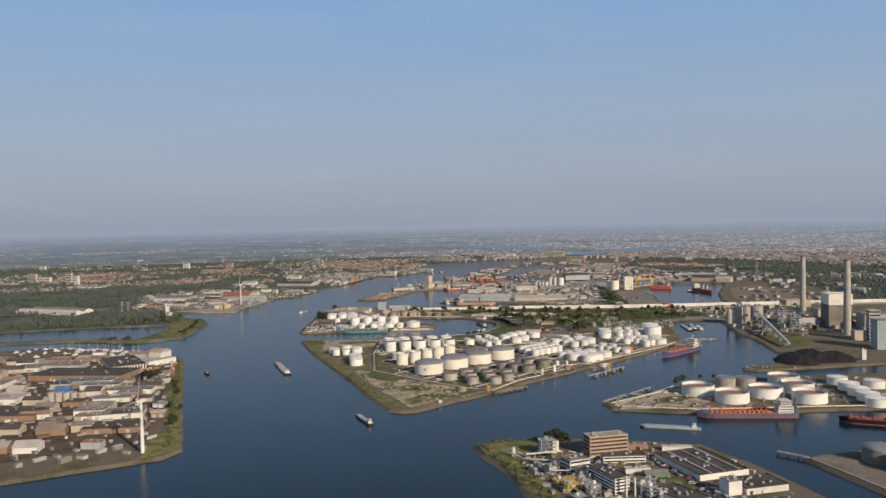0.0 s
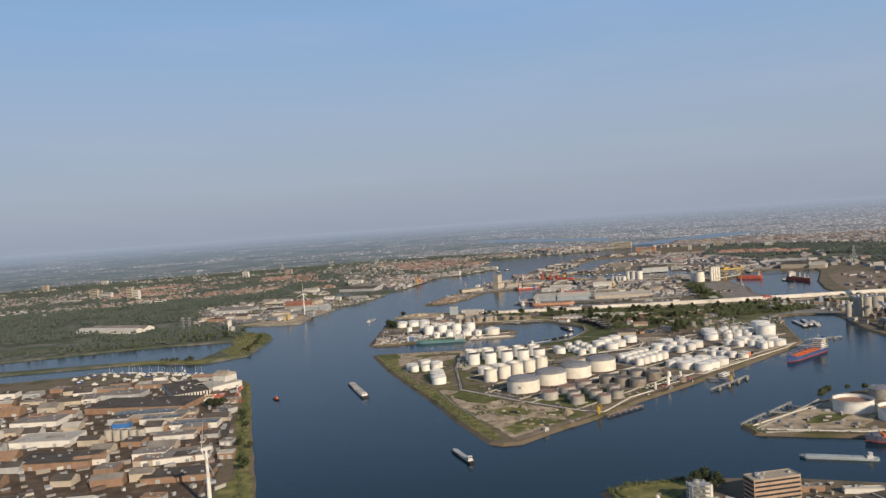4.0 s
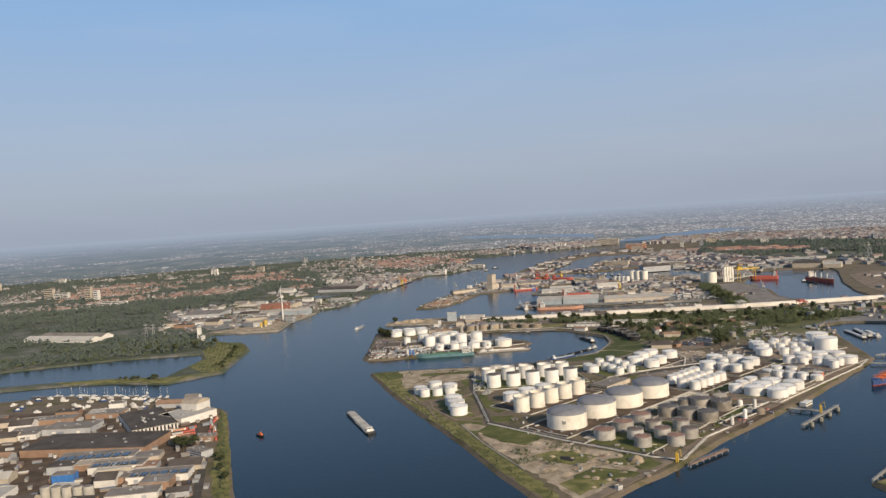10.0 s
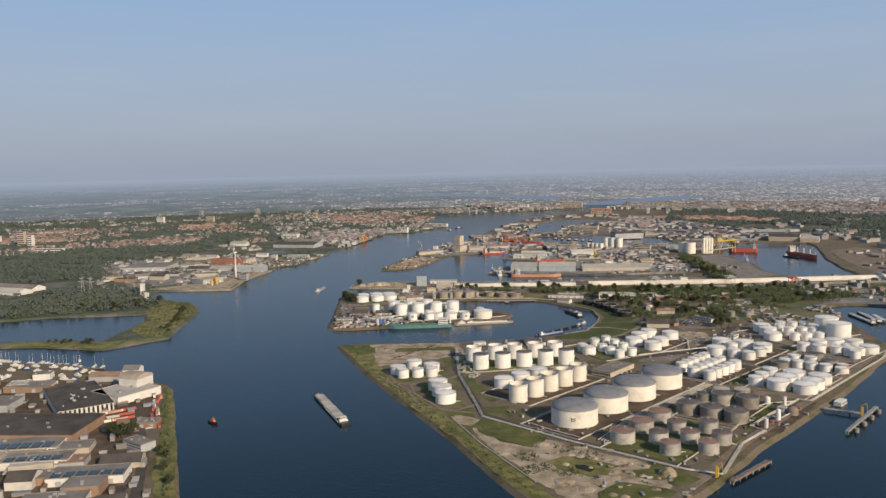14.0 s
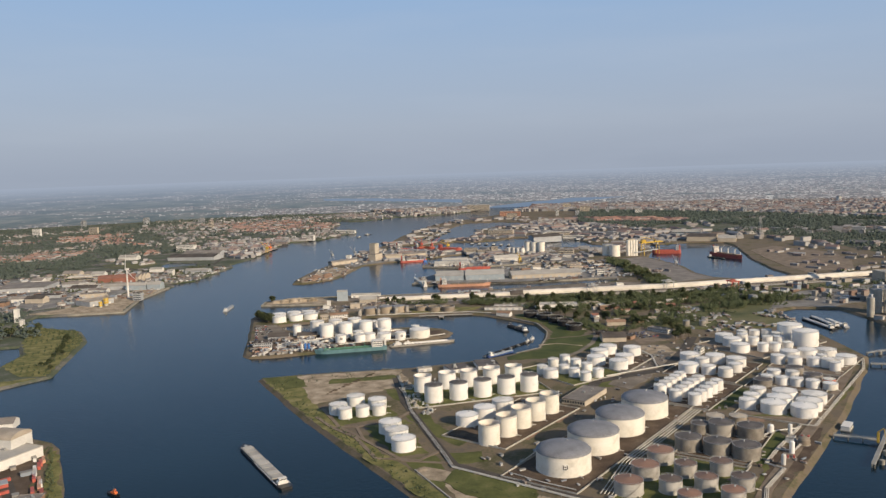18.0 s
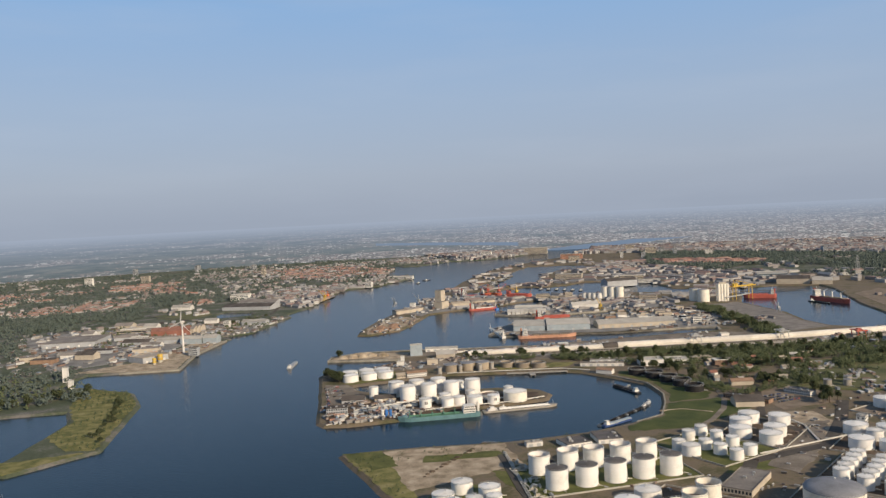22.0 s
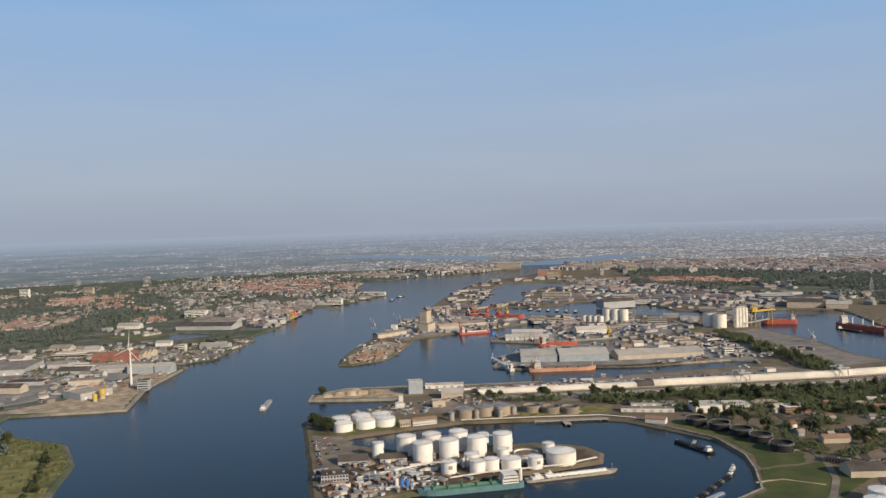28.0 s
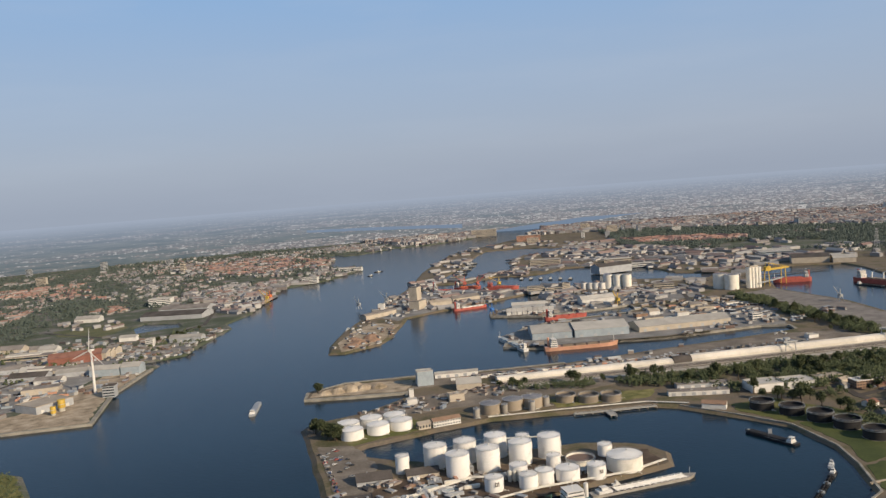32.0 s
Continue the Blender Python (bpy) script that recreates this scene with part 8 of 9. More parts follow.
def car_model(mat, label):
    t = thing("car", pose(0, 0, -50), label, "car", "parked cars")
    bm = boxes((-2.2, 2.2, -0.9, 0.9, 0.35, 0.95))
    bmesh.ops.bevel(bm, geom=bm.edges[:], offset=0.12, segments=1, affect="EDGES")
    part("body", bm, mat, t)
    bm = bmesh.new()
    vs = [bm.verts.new(p) for p in ((-1.7, -0.8, 0.9), (1.1, -0.8, 0.9), (1.1, 0.8, 0.9), (-1.7, 0.8, 0.9), (-1.2, -0.65, 1.5), (0.4, -0.65, 1.5), (0.4, 0.65, 1.5), (-1.2, 0.65, 1.5))]
    for f in ((0, 1, 5, 4), (1, 2, 6, 5), (2, 3, 7, 6), (3, 0, 4, 7)):
        bm.faces.new([vs[i] for i in f])
    part("cabin_glass", bm, M_GLASS, t)
    part("roof", boxes((-1.2, 0.4, -0.66, 0.66, 1.48, 1.54)), mat, t)
    for u in (-1.35, 1.35):
        bm = bmesh.new()
        for v in (-0.85, 0.85):
            lathe(bm, [(0.32, -0.1), (0.32, 0.1), (0, 0.1)], 10, pose(u, v, 0.32, 90))
        part("axle", bm, M_BLACKHULL, t)
    return t


def place(models, spots):
    used = set()
    for k, m in spots:
        ob = models[k % len(models)]
        if k % len(models) in used:
            copy_thing(ob, m)
        else:
            used.add(k % len(models))
            ob.matrix_basis = m


boxes_models = [container_model(m, l) for m, l in ((M_BRICK, "brown steel shipping container in a yard"), (M_TCREAM, "cream steel shipping container in a yard"), (M_WALLBLUE, "pale blue steel shipping container in a yard"), (M_SALMON, "orange-brown steel shipping container in a yard"), (M_WALLWHITE, "white steel shipping container in a yard"), (M_WALLGREY, "grey steel shipping container in a yard"), (M_RED, "bright red steel shipping container in a yard"))]
rr = random.Random(21)
spots = []
for k in range(64):
    x, y = rr.uniform(192, 300), rr.uniform(1606, 1690)
    if inside(x, y, [(190, 1625), (200, 1650), (222, 1640), (260, 1690), (292, 1690), (296, 1640), (255, 1603), (200, 1612)]):
        spots.append((rr.randrange(6), pose(x, y, LZ + 0.08, 0, 0, rr.choice((-18, 72)))))
for k in range(48):
    u, v = rr.randrange(8), rr.randrange(3)
    spots.append((rr.choice((6, 3, 6, 1, 0)), pose(-128 + 7 * u + rr.uniform(-1, 1), 1262 + 1.8 * u + 14 * v, LZ + 2.6 * rr.choice((0, 0, 1)) * 0, 0, 0, 15)))
for k in range(18):
    spots.append((rr.choice((6, 3, 6, 4)), pose(-52 + rr.uniform(-6, 2), 1240 + 7 * k, LZ, 0, 0, 92)))
for k in range(26):
    spots.append((rr.randrange(6), pose(860 + rr.uniform(0, 230), 2060 + rr.uniform(-70, 60), LZ, 0, 0, -21)))
for k in range(24):
    spots.append((rr.choice((1, 4, 3)), pose(455 + 9.2 * k, 1944 - 3.55 * k + rr.uniform(-3, 3), LZ, 0, 0, -21)))
for k in range(14):
    spots.append((rr.choice((0, 3, 2)), pose(-30 + rr.uniform(0, 90), 2235 + rr.uniform(0, 60), LZ, 0, 0, rr.choice((-20, 70)))))
place(boxes_models, spots)
car_models = [car_model(m, l) for m, l in ((M_WALLWHITE, "white parked car on a paved yard"), (M_TDARK, "black parked car on a paved yard"), (M_STEEL, "silver parked car on a paved yard"), (M_RED, "red parked car on a paved yard"), (M_NAVY, "dark blue parked car on a paved yard"))]
spots = []
for k in range(34):
    spots.append((rr.randrange(5), pose(196 + k % 17 * 2.05, 1652 + k % 17 * 8.6 + rr.uniform(-1, 1), LZ + 0.1, 0, 0, -12 if k < 17 else 80)))
for k in range(22):
    spots.append((rr.randrange(5), pose(232 + rr.uniform(-6, 14), 1712 + rr.uniform(0, 90), LZ + 0.1, 0, 0, rr.uniform(-30, 30))))
for k in range(40):
    spots.append((rr.randrange(5), pose(735 + (k % 10) * 3.1, 1590 + (k // 10) * 9, LZ + 0.05, 0, 0, 70)))
for k in range(40):
    spots.append((rr.randrange(5), pose(640 + (k % 10) * 3.1, 1425 + (k // 10) * 9, LZ + 0.05, 0, 0, 20)))
for k in range(26):
    spots.append((rr.randrange(5), pose(-72 + rr.uniform(-3, 3), 850 + k * 13, LZ + 0.42, 0, 0, 88)))
for k in range(26):
    spots.append((rr.randrange(5), pose(376 + rr.uniform(-3, 5), 490 + k * 6.5, LZ + 0.42, 0, 0, rr.choice((0, 90)))))
place(car_models, spots)
for k, (x, y, mat) in enumerate(((246, 1612, M_WALLWHITE), (250, 1610, M_BLUE), (254, 1608, M_BLUE), (322, 1634, M_PIPE), (325, 1632, M_PIPE), (328, 1630, M_PIPE), (266, 683, M_WALLWHITE), (392, 540, M_STEEL), (390, 546, M_STEEL), (505, 1075, M_WALLWHITE), (338, 1020, M_WALLWHITE), (446, 1030, M_WALLWHITE))):
    t = thing("process_vessel", pose(x, y, LZ), "slim upright steel vessel in a yard", "vessel", "upright process vessels")
    part("shell", lathe(bmesh.new(), [(1.6, 0.6), (1.7, 1.2), (1.7, 8.0), (1.2, 8.7), (0, 9.0)], 14), mat, t)
    part("skirt", lathe(bmesh.new(), [(1.5, 0), (1.5, 0.7)], 14), M_STEEL, t)
    part("pipe", tube(bmesh.new(), [(0, 0, 8.8), (0, 0, 10), (2.2, 0, 10), (2.2, 0, 0.5)], 0.15), M_PIPE, t)

# ---- town and trees ----
def scatter(count, seed, region, keep=None):
    rr = random.Random(seed)
    out = []
    tries = 0
    while len(out) < count and tries < count * 12:
        tries += 1
        x, y = region(rr)
        if (keep is None or keep(x, y)) and on_land(x, y):
            out.append((x, y))
    return out


def houses(name, spots, label, seed, w=(7, 16), d=(8, 26), h=(4, 10), pitched=0.6, turn=0.5, roof=None):
    """A quarter of small houses: walls in one mesh, roofs in another under it."""
    rr = random.Random(seed)
    wv, wf, rv, rf = [], [], [], []
    for x, y in spots:
        a = turn * noise.noise(Vector((x * 0.002, y * 0.002, 0))) * 3 + (math.pi / 2 if rr.random() < 0.4 else 0)
        ww, dd, hh = rr.uniform(*w), rr.uniform(*d), rr.uniform(*h)
        c, s = math.cos(a), math.sin(a)
        at = lambda u, v, z: (x + c * u - s * v, y + s * u + c * v, z)
        n = len(wv)
        wv += [at(u, v, z) for z in (LZ - 0.5, LZ + hh) for u, v in ((-ww / 2, -dd / 2), (ww / 2, -dd / 2), (ww / 2, dd / 2), (-ww / 2, dd / 2))]
        wf += [(n + i, n + (i + 1) % 4, n + 4 + (i + 1) % 4, n + 4 + i) for i in range(4)]
        m = len(rv)
        o = 0.4
        if rr.random() < pitched:
            top = LZ + hh + ww * 0.32
            rv += [at(-ww / 2 - o, -dd / 2 - o, LZ + hh - 0.2), at(ww / 2 + o, -dd / 2 - o, LZ + hh - 0.2), at(ww / 2 + o, dd / 2 + o, LZ + hh - 0.2), at(-ww / 2 - o, dd / 2 + o, LZ + hh - 0.2), at(0, -dd / 2 - o, top), at(0, dd / 2 + o, top)]
            rf += [(m, m + 4, m + 5, m + 3), (m + 1, m + 2, m + 5, m + 4), (m, m + 1, m + 4), (m + 2, m + 3, m + 5)]
        else:
            rv += [at(u, v, z) for z in (LZ + hh, LZ + hh + 0.5) for u, v in ((-ww / 2 - 0.2, -dd / 2 - 0.2), (ww / 2 + 0.2, -dd / 2 - 0.2), (ww / 2 + 0.2, dd / 2 + 0.2), (-ww / 2 - 0.2, dd / 2 + 0.2))]
            rf += [(m + 4, m + 5, m + 6, m + 7)] + [(m + i, m + (i + 1) % 4, m + 4 + (i + 1) % 4, m + 4 + i) for i in range(4)]
    t = thing(name, pose(0, 0, 0), label, "houses", kind="stuff")
    for nm, v, f, mat in (("walls", wv, wf, M_HOUSE), ("roofs", rv, rf, roof or M_HOUSEROOF)):
        me = bpy.data.meshes.new(nm)
        me.from_pydata(v, [], f)
        me.materials.append(mat)
        ob = new(nm, me)
        ob.parent = t
    return t


def sector(x0, x1, y0, y1):
    return lambda rr: (rr.uniform(x0, x1), rr.uniform(y0, y1))


def dens(x, y, scale, level, off=0.0):
    return noise.noise(Vector((x * scale + off, y * scale, 0.3))) > level


def from_mid(x, y):
    """Distance and bearing, in degrees to the right of ahead, from the middle of the flight."""
    return math.hypot(x, y - 564), math.degrees(math.atan2(x, y - 564))


def in_city(x, y):
    r, b = from_mid(x, y)
    return r > 3880 - max(0.0, b - 33) * 34


def in_belt(x, y):
    """The broad wooded belt before the city, from behind the docks."""
    r, b = from_mid(x, y)
    return b > 34.5 and 2720 + max(0.0, 40 - b) * 60 < r and not in_city(x, y)


OLD_ESTATE = [(1800, 3060), (1990, 2830), (2110, 2900), (2060, 3090), (1900, 3290)]
houses("city_quarter", scatter(8600, 11, sector(1500, 4200, 2400, 4800), lambda x, y: in_city(x, y) and dens(x, y, 0.002, -0.45)), "dense city quarter of red and pale roofs", 12, (8, 14), (12, 34), (7, 13), 0.5)
houses("city_quarter", scatter(420, 13, sector(1650, 4300, 900, 2300), lambda x, y: dens(x, y, 0.0015, 0.1)), "scattered city blocks among trees", 14, (8, 18), (12, 40), (5, 11), 0.4)
houses("red_roofed_estate", scatter(170, 21, sector(1780, 2120, 2820, 3300), lambda x, y: inside(x, y, OLD_ESTATE)), "estate of dull red tiled blocks in the wooded belt", 22, (8, 11), (20, 46), (5, 8), 0.9, 0.3, M_ESTATE)
GREEN_BELT = [(-16, 3094), (60, 3300), (134, 3555), (210, 3535), (223, 3239), (150, 3080), (98, 3002), (13, 2809), (-300, 2700), (-800, 2800), (-300, 3150)]
near_bank = lambda x, y: x > -60 and y < 2700
houses("river_town", scatter(2300, 15, sector(-2400, 900, 2600, 4800), lambda x, y: on_north(x, y) and dens(x, y, 0.004, -0.02) and not inside(x, y, GREEN_BELT) and not near_bank(x, y) and not (200 < x < 460 and 2690 < y < 3060)), "town quarter of small houses among thick trees", 16, (6, 9), (8, 24), (3.2, 5.5), 0.6)
houses("river_town", scatter(900, 17, sector(330, 1700, 3000, 4500), lambda x, y: on_north(x, y) and dens(x, y, 0.005, -0.2, 2)), "riverside quarter of pale and dull red blocks", 18, (7, 13), (10, 32), (3.5, 7), 0.4)
houses("red_roofed_estate", scatter(560, 27, sector(-620, 240, 3080, 4050), lambda x, y: on_north(x, y) and not inside(x, y, GREEN_BELT) and dens(x, y, 0.005, 0.0, 5)), "estate of dull red tiled row houses", 28, (6, 8), (16, 40), (3.5, 5), 0.95, 0.3, M_ESTATE)
houses("red_roofed_estate", scatter(260, 29, sector(640, 1000, 3600, 4250), lambda x, y: on_north(x, y)), "far estate of dull red row houses", 30, (7, 9), (20, 60), (4, 6), 0.9, 0.3, M_ESTATE)
houses("shipyard_sheds", scatter(150, 47, sector(400, 640, 2780, 3300), lambda x, y: on_north(x, y)), "crowded shipyard sheds and workshops at the river", 48, (7, 16), (10, 34), (4, 10), 0.4)
houses("harbour_yard", scatter(270, 19, sector(700, 1500, 2200, 2900), lambda x, y: not (740 < x < 880 and 2180 < y < 2345)), "low sheds and offices on the far piers", 20, (7, 14), (12, 44), (2.6, 5.2), 0.35)
houses("harbour_yard", scatter(46, 23, sector(1330, 1660, 1640, 2000)), "low sheds and stacks behind the dock", 24, (5, 12), (8, 30), (2.5, 5), 0.2)
houses("far_pier_sheds", scatter(230, 25, sector(850, 1800, 2780, 3600), lambda x, y: not on_north(x, y)), "low sheds on far piers", 26, (7, 15), (12, 44), (3, 6), 0.3)


def leaf_mesh(name, spots, seed, size=(4, 8), puffs=9, mat=None):
    """Tree crowns as heaps of small ragged leaf clumps, all in one mesh."""
    rr = random.Random(seed)
    v, f = [], []
    base = [Vector(p).normalized() for p in ((1, 0, -0.4), (-0.5, 0.87, -0.4), (-0.5, -0.87, -0.4), (0.5, 0.87, 0.5), (-1, 0, 0.5), (0.5, -0.87, 0.5), (0, 0, 1.1))]
    tri = ((0, 1, 3), (1, 4, 3), (1, 2, 4), (2, 5, 4), (2, 0, 5), (0, 3, 5), (3, 4, 6), (4, 5, 6), (5, 3, 6))
    for x, y in spots:
        s = rr.uniform(*size)
        for _ in range(puffs):
            a, q = rr.uniform(0, 6.28), rr.random() ** 0.6
            c = Vector((x + s * 0.75 * q * math.cos(a), y + s * 0.75 * q * math.sin(a), LZ + s * rr.uniform(0.35, 1.5) * (1.15 - 0.45 * q)))
            k = s * rr.uniform(0.36, 0.66) / math.sqrt(0.42 * puffs)
            n = len(v)
            spin = Matrix.Rotation(rr.uniform(0, 6.28), 3, "Z")
            v += [tuple(c + (spin @ p) * k * rr.uniform(0.65, 1.3)) for p in base]
            f += [(n + i, n + j, n + l) for i, j, l in tri]
    me = bpy.data.meshes.new(name)
    me.from_pydata(v, [], f)
    me.shade_smooth()
    me.materials.append(mat or M_LEAF)
    return me


def woods(name, spots, label, seed, size=(4, 8), puffs=8, mat=None):
    return tagged(new(name, leaf_mesh(name, spots, seed, size, puffs, mat)), label, "trees", kind="stuff")


YARDS_NORTH = [(-130, 2160), (-185, 2420), (-190, 2690), (60, 2760), (150, 2470), (120, 2365), (20, 2190)]
GLASSHOUSE = [(-480, 2310), (-300, 2150), (-285, 2230), (-450, 2390)]
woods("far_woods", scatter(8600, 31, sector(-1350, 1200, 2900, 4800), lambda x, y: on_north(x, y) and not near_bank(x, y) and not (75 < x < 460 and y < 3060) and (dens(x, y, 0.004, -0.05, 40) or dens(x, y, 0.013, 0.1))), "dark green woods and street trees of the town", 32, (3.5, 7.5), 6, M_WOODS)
woods("lagoon_woods", scatter(4600, 34, sector(-1250, -60, 1912, 3000), lambda x, y: on_north(x, y) and x < -60 - (y - 1912) * 0.05 and not inside(x, y, YARDS_NORTH) and not inside(x, y, GLASSHOUSE) and dens(x, y, 0.006, -0.3, 11)), "dark green woods behind the lagoon", 35, (4, 8), 7, M_WOODS)
woods("green_belt", scatter(900, 51, sector(-800, 230, 2700, 3560), lambda x, y: inside(x, y, GREEN_BELT) and dens(x, y, 0.01, -0.25)), "thick green belt of trees behind the yards", 52, (3.5, 7), 6, M_WOODS)
woods("bank_trees", scatter(260, 53, sector(-60, 420, 2380, 2720), lambda x, y: on_north(x, y) and dens(x, y, 0.014, 0.12)), "green trees and scrub between riverside yards", 54, (2.5, 5), 7)
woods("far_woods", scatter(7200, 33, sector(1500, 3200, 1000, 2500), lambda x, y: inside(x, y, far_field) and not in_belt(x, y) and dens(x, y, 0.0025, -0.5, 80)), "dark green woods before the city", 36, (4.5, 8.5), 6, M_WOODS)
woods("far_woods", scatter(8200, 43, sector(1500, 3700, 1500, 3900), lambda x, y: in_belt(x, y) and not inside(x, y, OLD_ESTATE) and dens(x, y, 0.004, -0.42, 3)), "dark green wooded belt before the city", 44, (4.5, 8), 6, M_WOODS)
houses("harbour_town", scatter(240, 45, sector(1450, 2300, 2350, 3300), lambda x, y: not in_belt(x, y) and not in_city(x, y)), "low pale harbour sheds behind the docks", 46, (8, 18), (14, 60), (4, 8), 0.2)
houses("belt_sheds", scatter(90, 49, sector(1700, 3000, 1900, 3200), lambda x, y: in_belt(x, y) and dens(x, y, 0.005, 0.25, 17)), "pale roofs between the trees of a wooded belt", 50, (8, 14), (14, 40), (4, 8), 0.3)
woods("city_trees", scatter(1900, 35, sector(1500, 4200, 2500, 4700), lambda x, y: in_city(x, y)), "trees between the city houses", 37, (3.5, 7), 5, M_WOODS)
off_rails = lambda x, y: y < 1886 - (x - 485) * (0.405 if x < 685 else 0.39) - (10 if x < 640 else 44)
belt = [(452, 1872), (585, 1806), (660, 1786), (745, 1755), (850, 1660), (1010, 1620), (1010, 1600), (820, 1610), (760, 1640), (690, 1640), (640, 1700), (600, 1752), (560, 1790)]
woods("midland_trees", scatter(900, 37, sector(450, 1010, 1590, 1880), lambda x, y: inside(x, y, belt) and off_rails(x, y) and dens(x, y, 0.02, -0.35)), "thick green trees along the railway", 38, (3, 6.5), 26)
woods("midland_trees", scatter(820, 39, sector(620, 980, 1470, 1690), lambda x, y: off_rails(x, y) and dens(x, y, 0.014, -0.08, 9)), "green trees and hedges between small houses", 40, (2.5, 5.5), 24)
woods("midland_trees", scatter(950, 55, sector(632, 1060, 1500, 1760), lambda x, y: abs((y - 1625) + (x - 800) * 0.32) < 95 and off_rails(x, y) and dens(x, y, 0.016, -0.02, 23)), "dark green trees round small houses and sheds", 56, (3.2, 6.2), 24)
woods("yard_trees", scatter(420, 41, sector(955, 1180, 1720, 2120), lambda x, y: abs((x - 968) - (y - 1748) * 0.42) < 20 + 6 * math.sin(y * 0.05)), "dark green tree line beside the stacking yard", 42, (4, 7), 22)


# ---- single trees ----
def tree_model(seed, h, r, label):
    rr = random.Random(seed)
    t = thing("tree", pose(0, 0, -60), label, "tree", "broadleaf trees")
    bm = bmesh.new()
    lathe(bm, [(h * 0.035, 0), (h * 0.026, h * 0.25), (h * 0.016, h * 0.6), (0, h * 0.85)], 8)
    for k in range(5):
        a = k * 1.3
        tube(bm, [(0, 0, h * (0.28 + 0.07 * k)), (r * 0.4 * math.cos(a), r * 0.4 * math.sin(a), h * (0.45 + 0.07 * k)), (r * 0.7 * math.cos(a), r * 0.7 * math.sin(a), h * (0.52 + 0.07 * k))], h * 0.01, 4)
    part("trunk", bm, M_BARK, t)
    v, f = [], []
    for _ in range(330):
        a, b, q = rr.uniform(0, 6.28), rr.uniform(-0.55, 1.0), rr.random() ** 0.4
        wob = 0.75 + 0.35 * math.sin(3 * a + seed) * math.cos(2 * b)
        c = Vector((r * q * wob * math.cos(a) * math.sqrt(max(0.05, 1 - b * b)), r * q * wob * math.sin(a) * math.sqrt(max(0.05, 1 - b * b)), h * 0.62 + h * 0.36 * b * q))
        k = r * rr.uniform(0.10, 0.20)
        n = len(v)
        for _ in range(6):
            v.append(tuple(c + Vector((rr.gauss(0, 1), rr.gauss(0, 1), rr.gauss(0, 0.8))).normalized() * k * rr.uniform(0.7, 1.2)))
        f += [(n, n + 1, n + 2), (n, n + 2, n + 3), (n, n + 3, n + 4), (n, n + 4, n + 1), (n + 5, n + 2, n + 1), (n + 5, n + 3, n + 2), (n + 5, n + 4, n + 3), (n + 5, n + 1, n + 4)]
    me = bpy.data.meshes.new("crown")
    me.from_pydata(v, [], f)
    me.shade_smooth()
    me.materials.append(M_LEAF)
    new("crown", me).parent = t
    return t


tree_models = [tree_model(k, h, r, lab) for k, h, r, lab in ((1, 13, 5.5, "full green broadleaf tree beside the basin"), (2, 10, 4.6, "round green broadleaf tree beside sheds"), (3, 15, 5.0, "tall green broadleaf tree by the railway"), (4, 8, 3.8, "small green bushy tree on rough ground"))]
rr = random.Random(77)
spots = []


def tree_row(points, count, spread, kinds=(0, 1, 2, 3)):
    pts = [Vector(p) for p in points]
    for _ in range(count):
        u = rr.random() * (len(pts) - 1)
        i = min(int(u), len(pts) - 2)
        p = pts[i].lerp(pts[i + 1], u - i)
        s = rr.uniform(0.75, 1.25)
        spots.append((rr.choice(kinds), pose(p.x + rr.gauss(0, spread), p.y + rr.gauss(0, spread), LZ - 0.1, 0, 0, rr.uniform(0, 360)), s))


tree_row([(452, 1868), (510, 1850), (588, 1800), (618, 1778)], 18, 6, (0, 1, 2))
tree_row([(618, 1750), (690, 1725), (760, 1695), (840, 1655), (930, 1625), (1050, 1595)], 28, 8, (0, 2))
tree_row([(636, 1655), (660, 1630), (650, 1590), (655, 1545), (690, 1545)], 18, 8, (0, 1, 2))
tree_row([(700, 1690), (770, 1655), (850, 1620), (920, 1600)], 16, 12, (0, 1, 2))
tree_row([(700, 1620), (760, 1580), (820, 1560)], 12, 14, (0, 1, 3))
tree_row([(728, 1480), (705, 1440), (690, 1405), (680, 1390)], 13, 5, (0, 1, 2))
tree_row([(690, 1500), (740, 1525)], 14, 6, (1, 3))
tree_row([(248, 1880), (256, 1850), (252, 1815)], 14, 4, (0, 1))
tree_row([(262, 1838), (258, 1828)], 5, 2, (0,))
tree_row([(304, 2010), (312, 2016)], 5, 1.2, (3, 1))
tree_row([(575, 905), (610, 918), (650, 905)], 6, 4, (1, 0))
tree_row([(316, 706), (322, 698)], 5, 3, (0, 2))
tree_row([(-40, 1340), (-44, 1200), (-44, 1060), (-38, 900)], 10, 3, (3, 1))
tree_row([(-90, 1230), (-80, 1215)], 8, 5, (1, 0))
tree_row([(-40, 1950), (-80, 1960), (-160, 1930), (-300, 1935)], 18, 14, (0, 1, 3))
tree_row([(-20, 1900), (-30, 1790), (-60, 1680)], 14, 5, (3,))
tree_row([(-140, 1640), (-220, 1690)], 8, 3, (3,))
tree_row([(975, 1770), (1000, 1856), (1054, 1971), (1111, 2087)], 18, 8, (0, 2))
tree_row([(960, 1770), (1010, 1800), (1040, 1850)], 10, 12, (3, 1))
tree_row([(200, 2560), (260, 2600), (330, 2650)], 8, 8, (1, 3))
tree_row([(870, 1560), (960, 1520), (985, 1540)], 6, 5, (0, 1))
done = set()
for k, m, s in [q for q in spots if not 620 < q[1].translation.x < 1100 or q[1].translation.y > 1735 or off_rails(q[1].translation.x, q[1].translation.y)]:
    ob = tree_models[k]
    m = m @ Matrix.Scale(s, 4)
    if k in done:
        made = copy_thing(ob, m)
        made.matrix_basis = m
    else:
        done.add(k)
        ob.matrix_basis = m
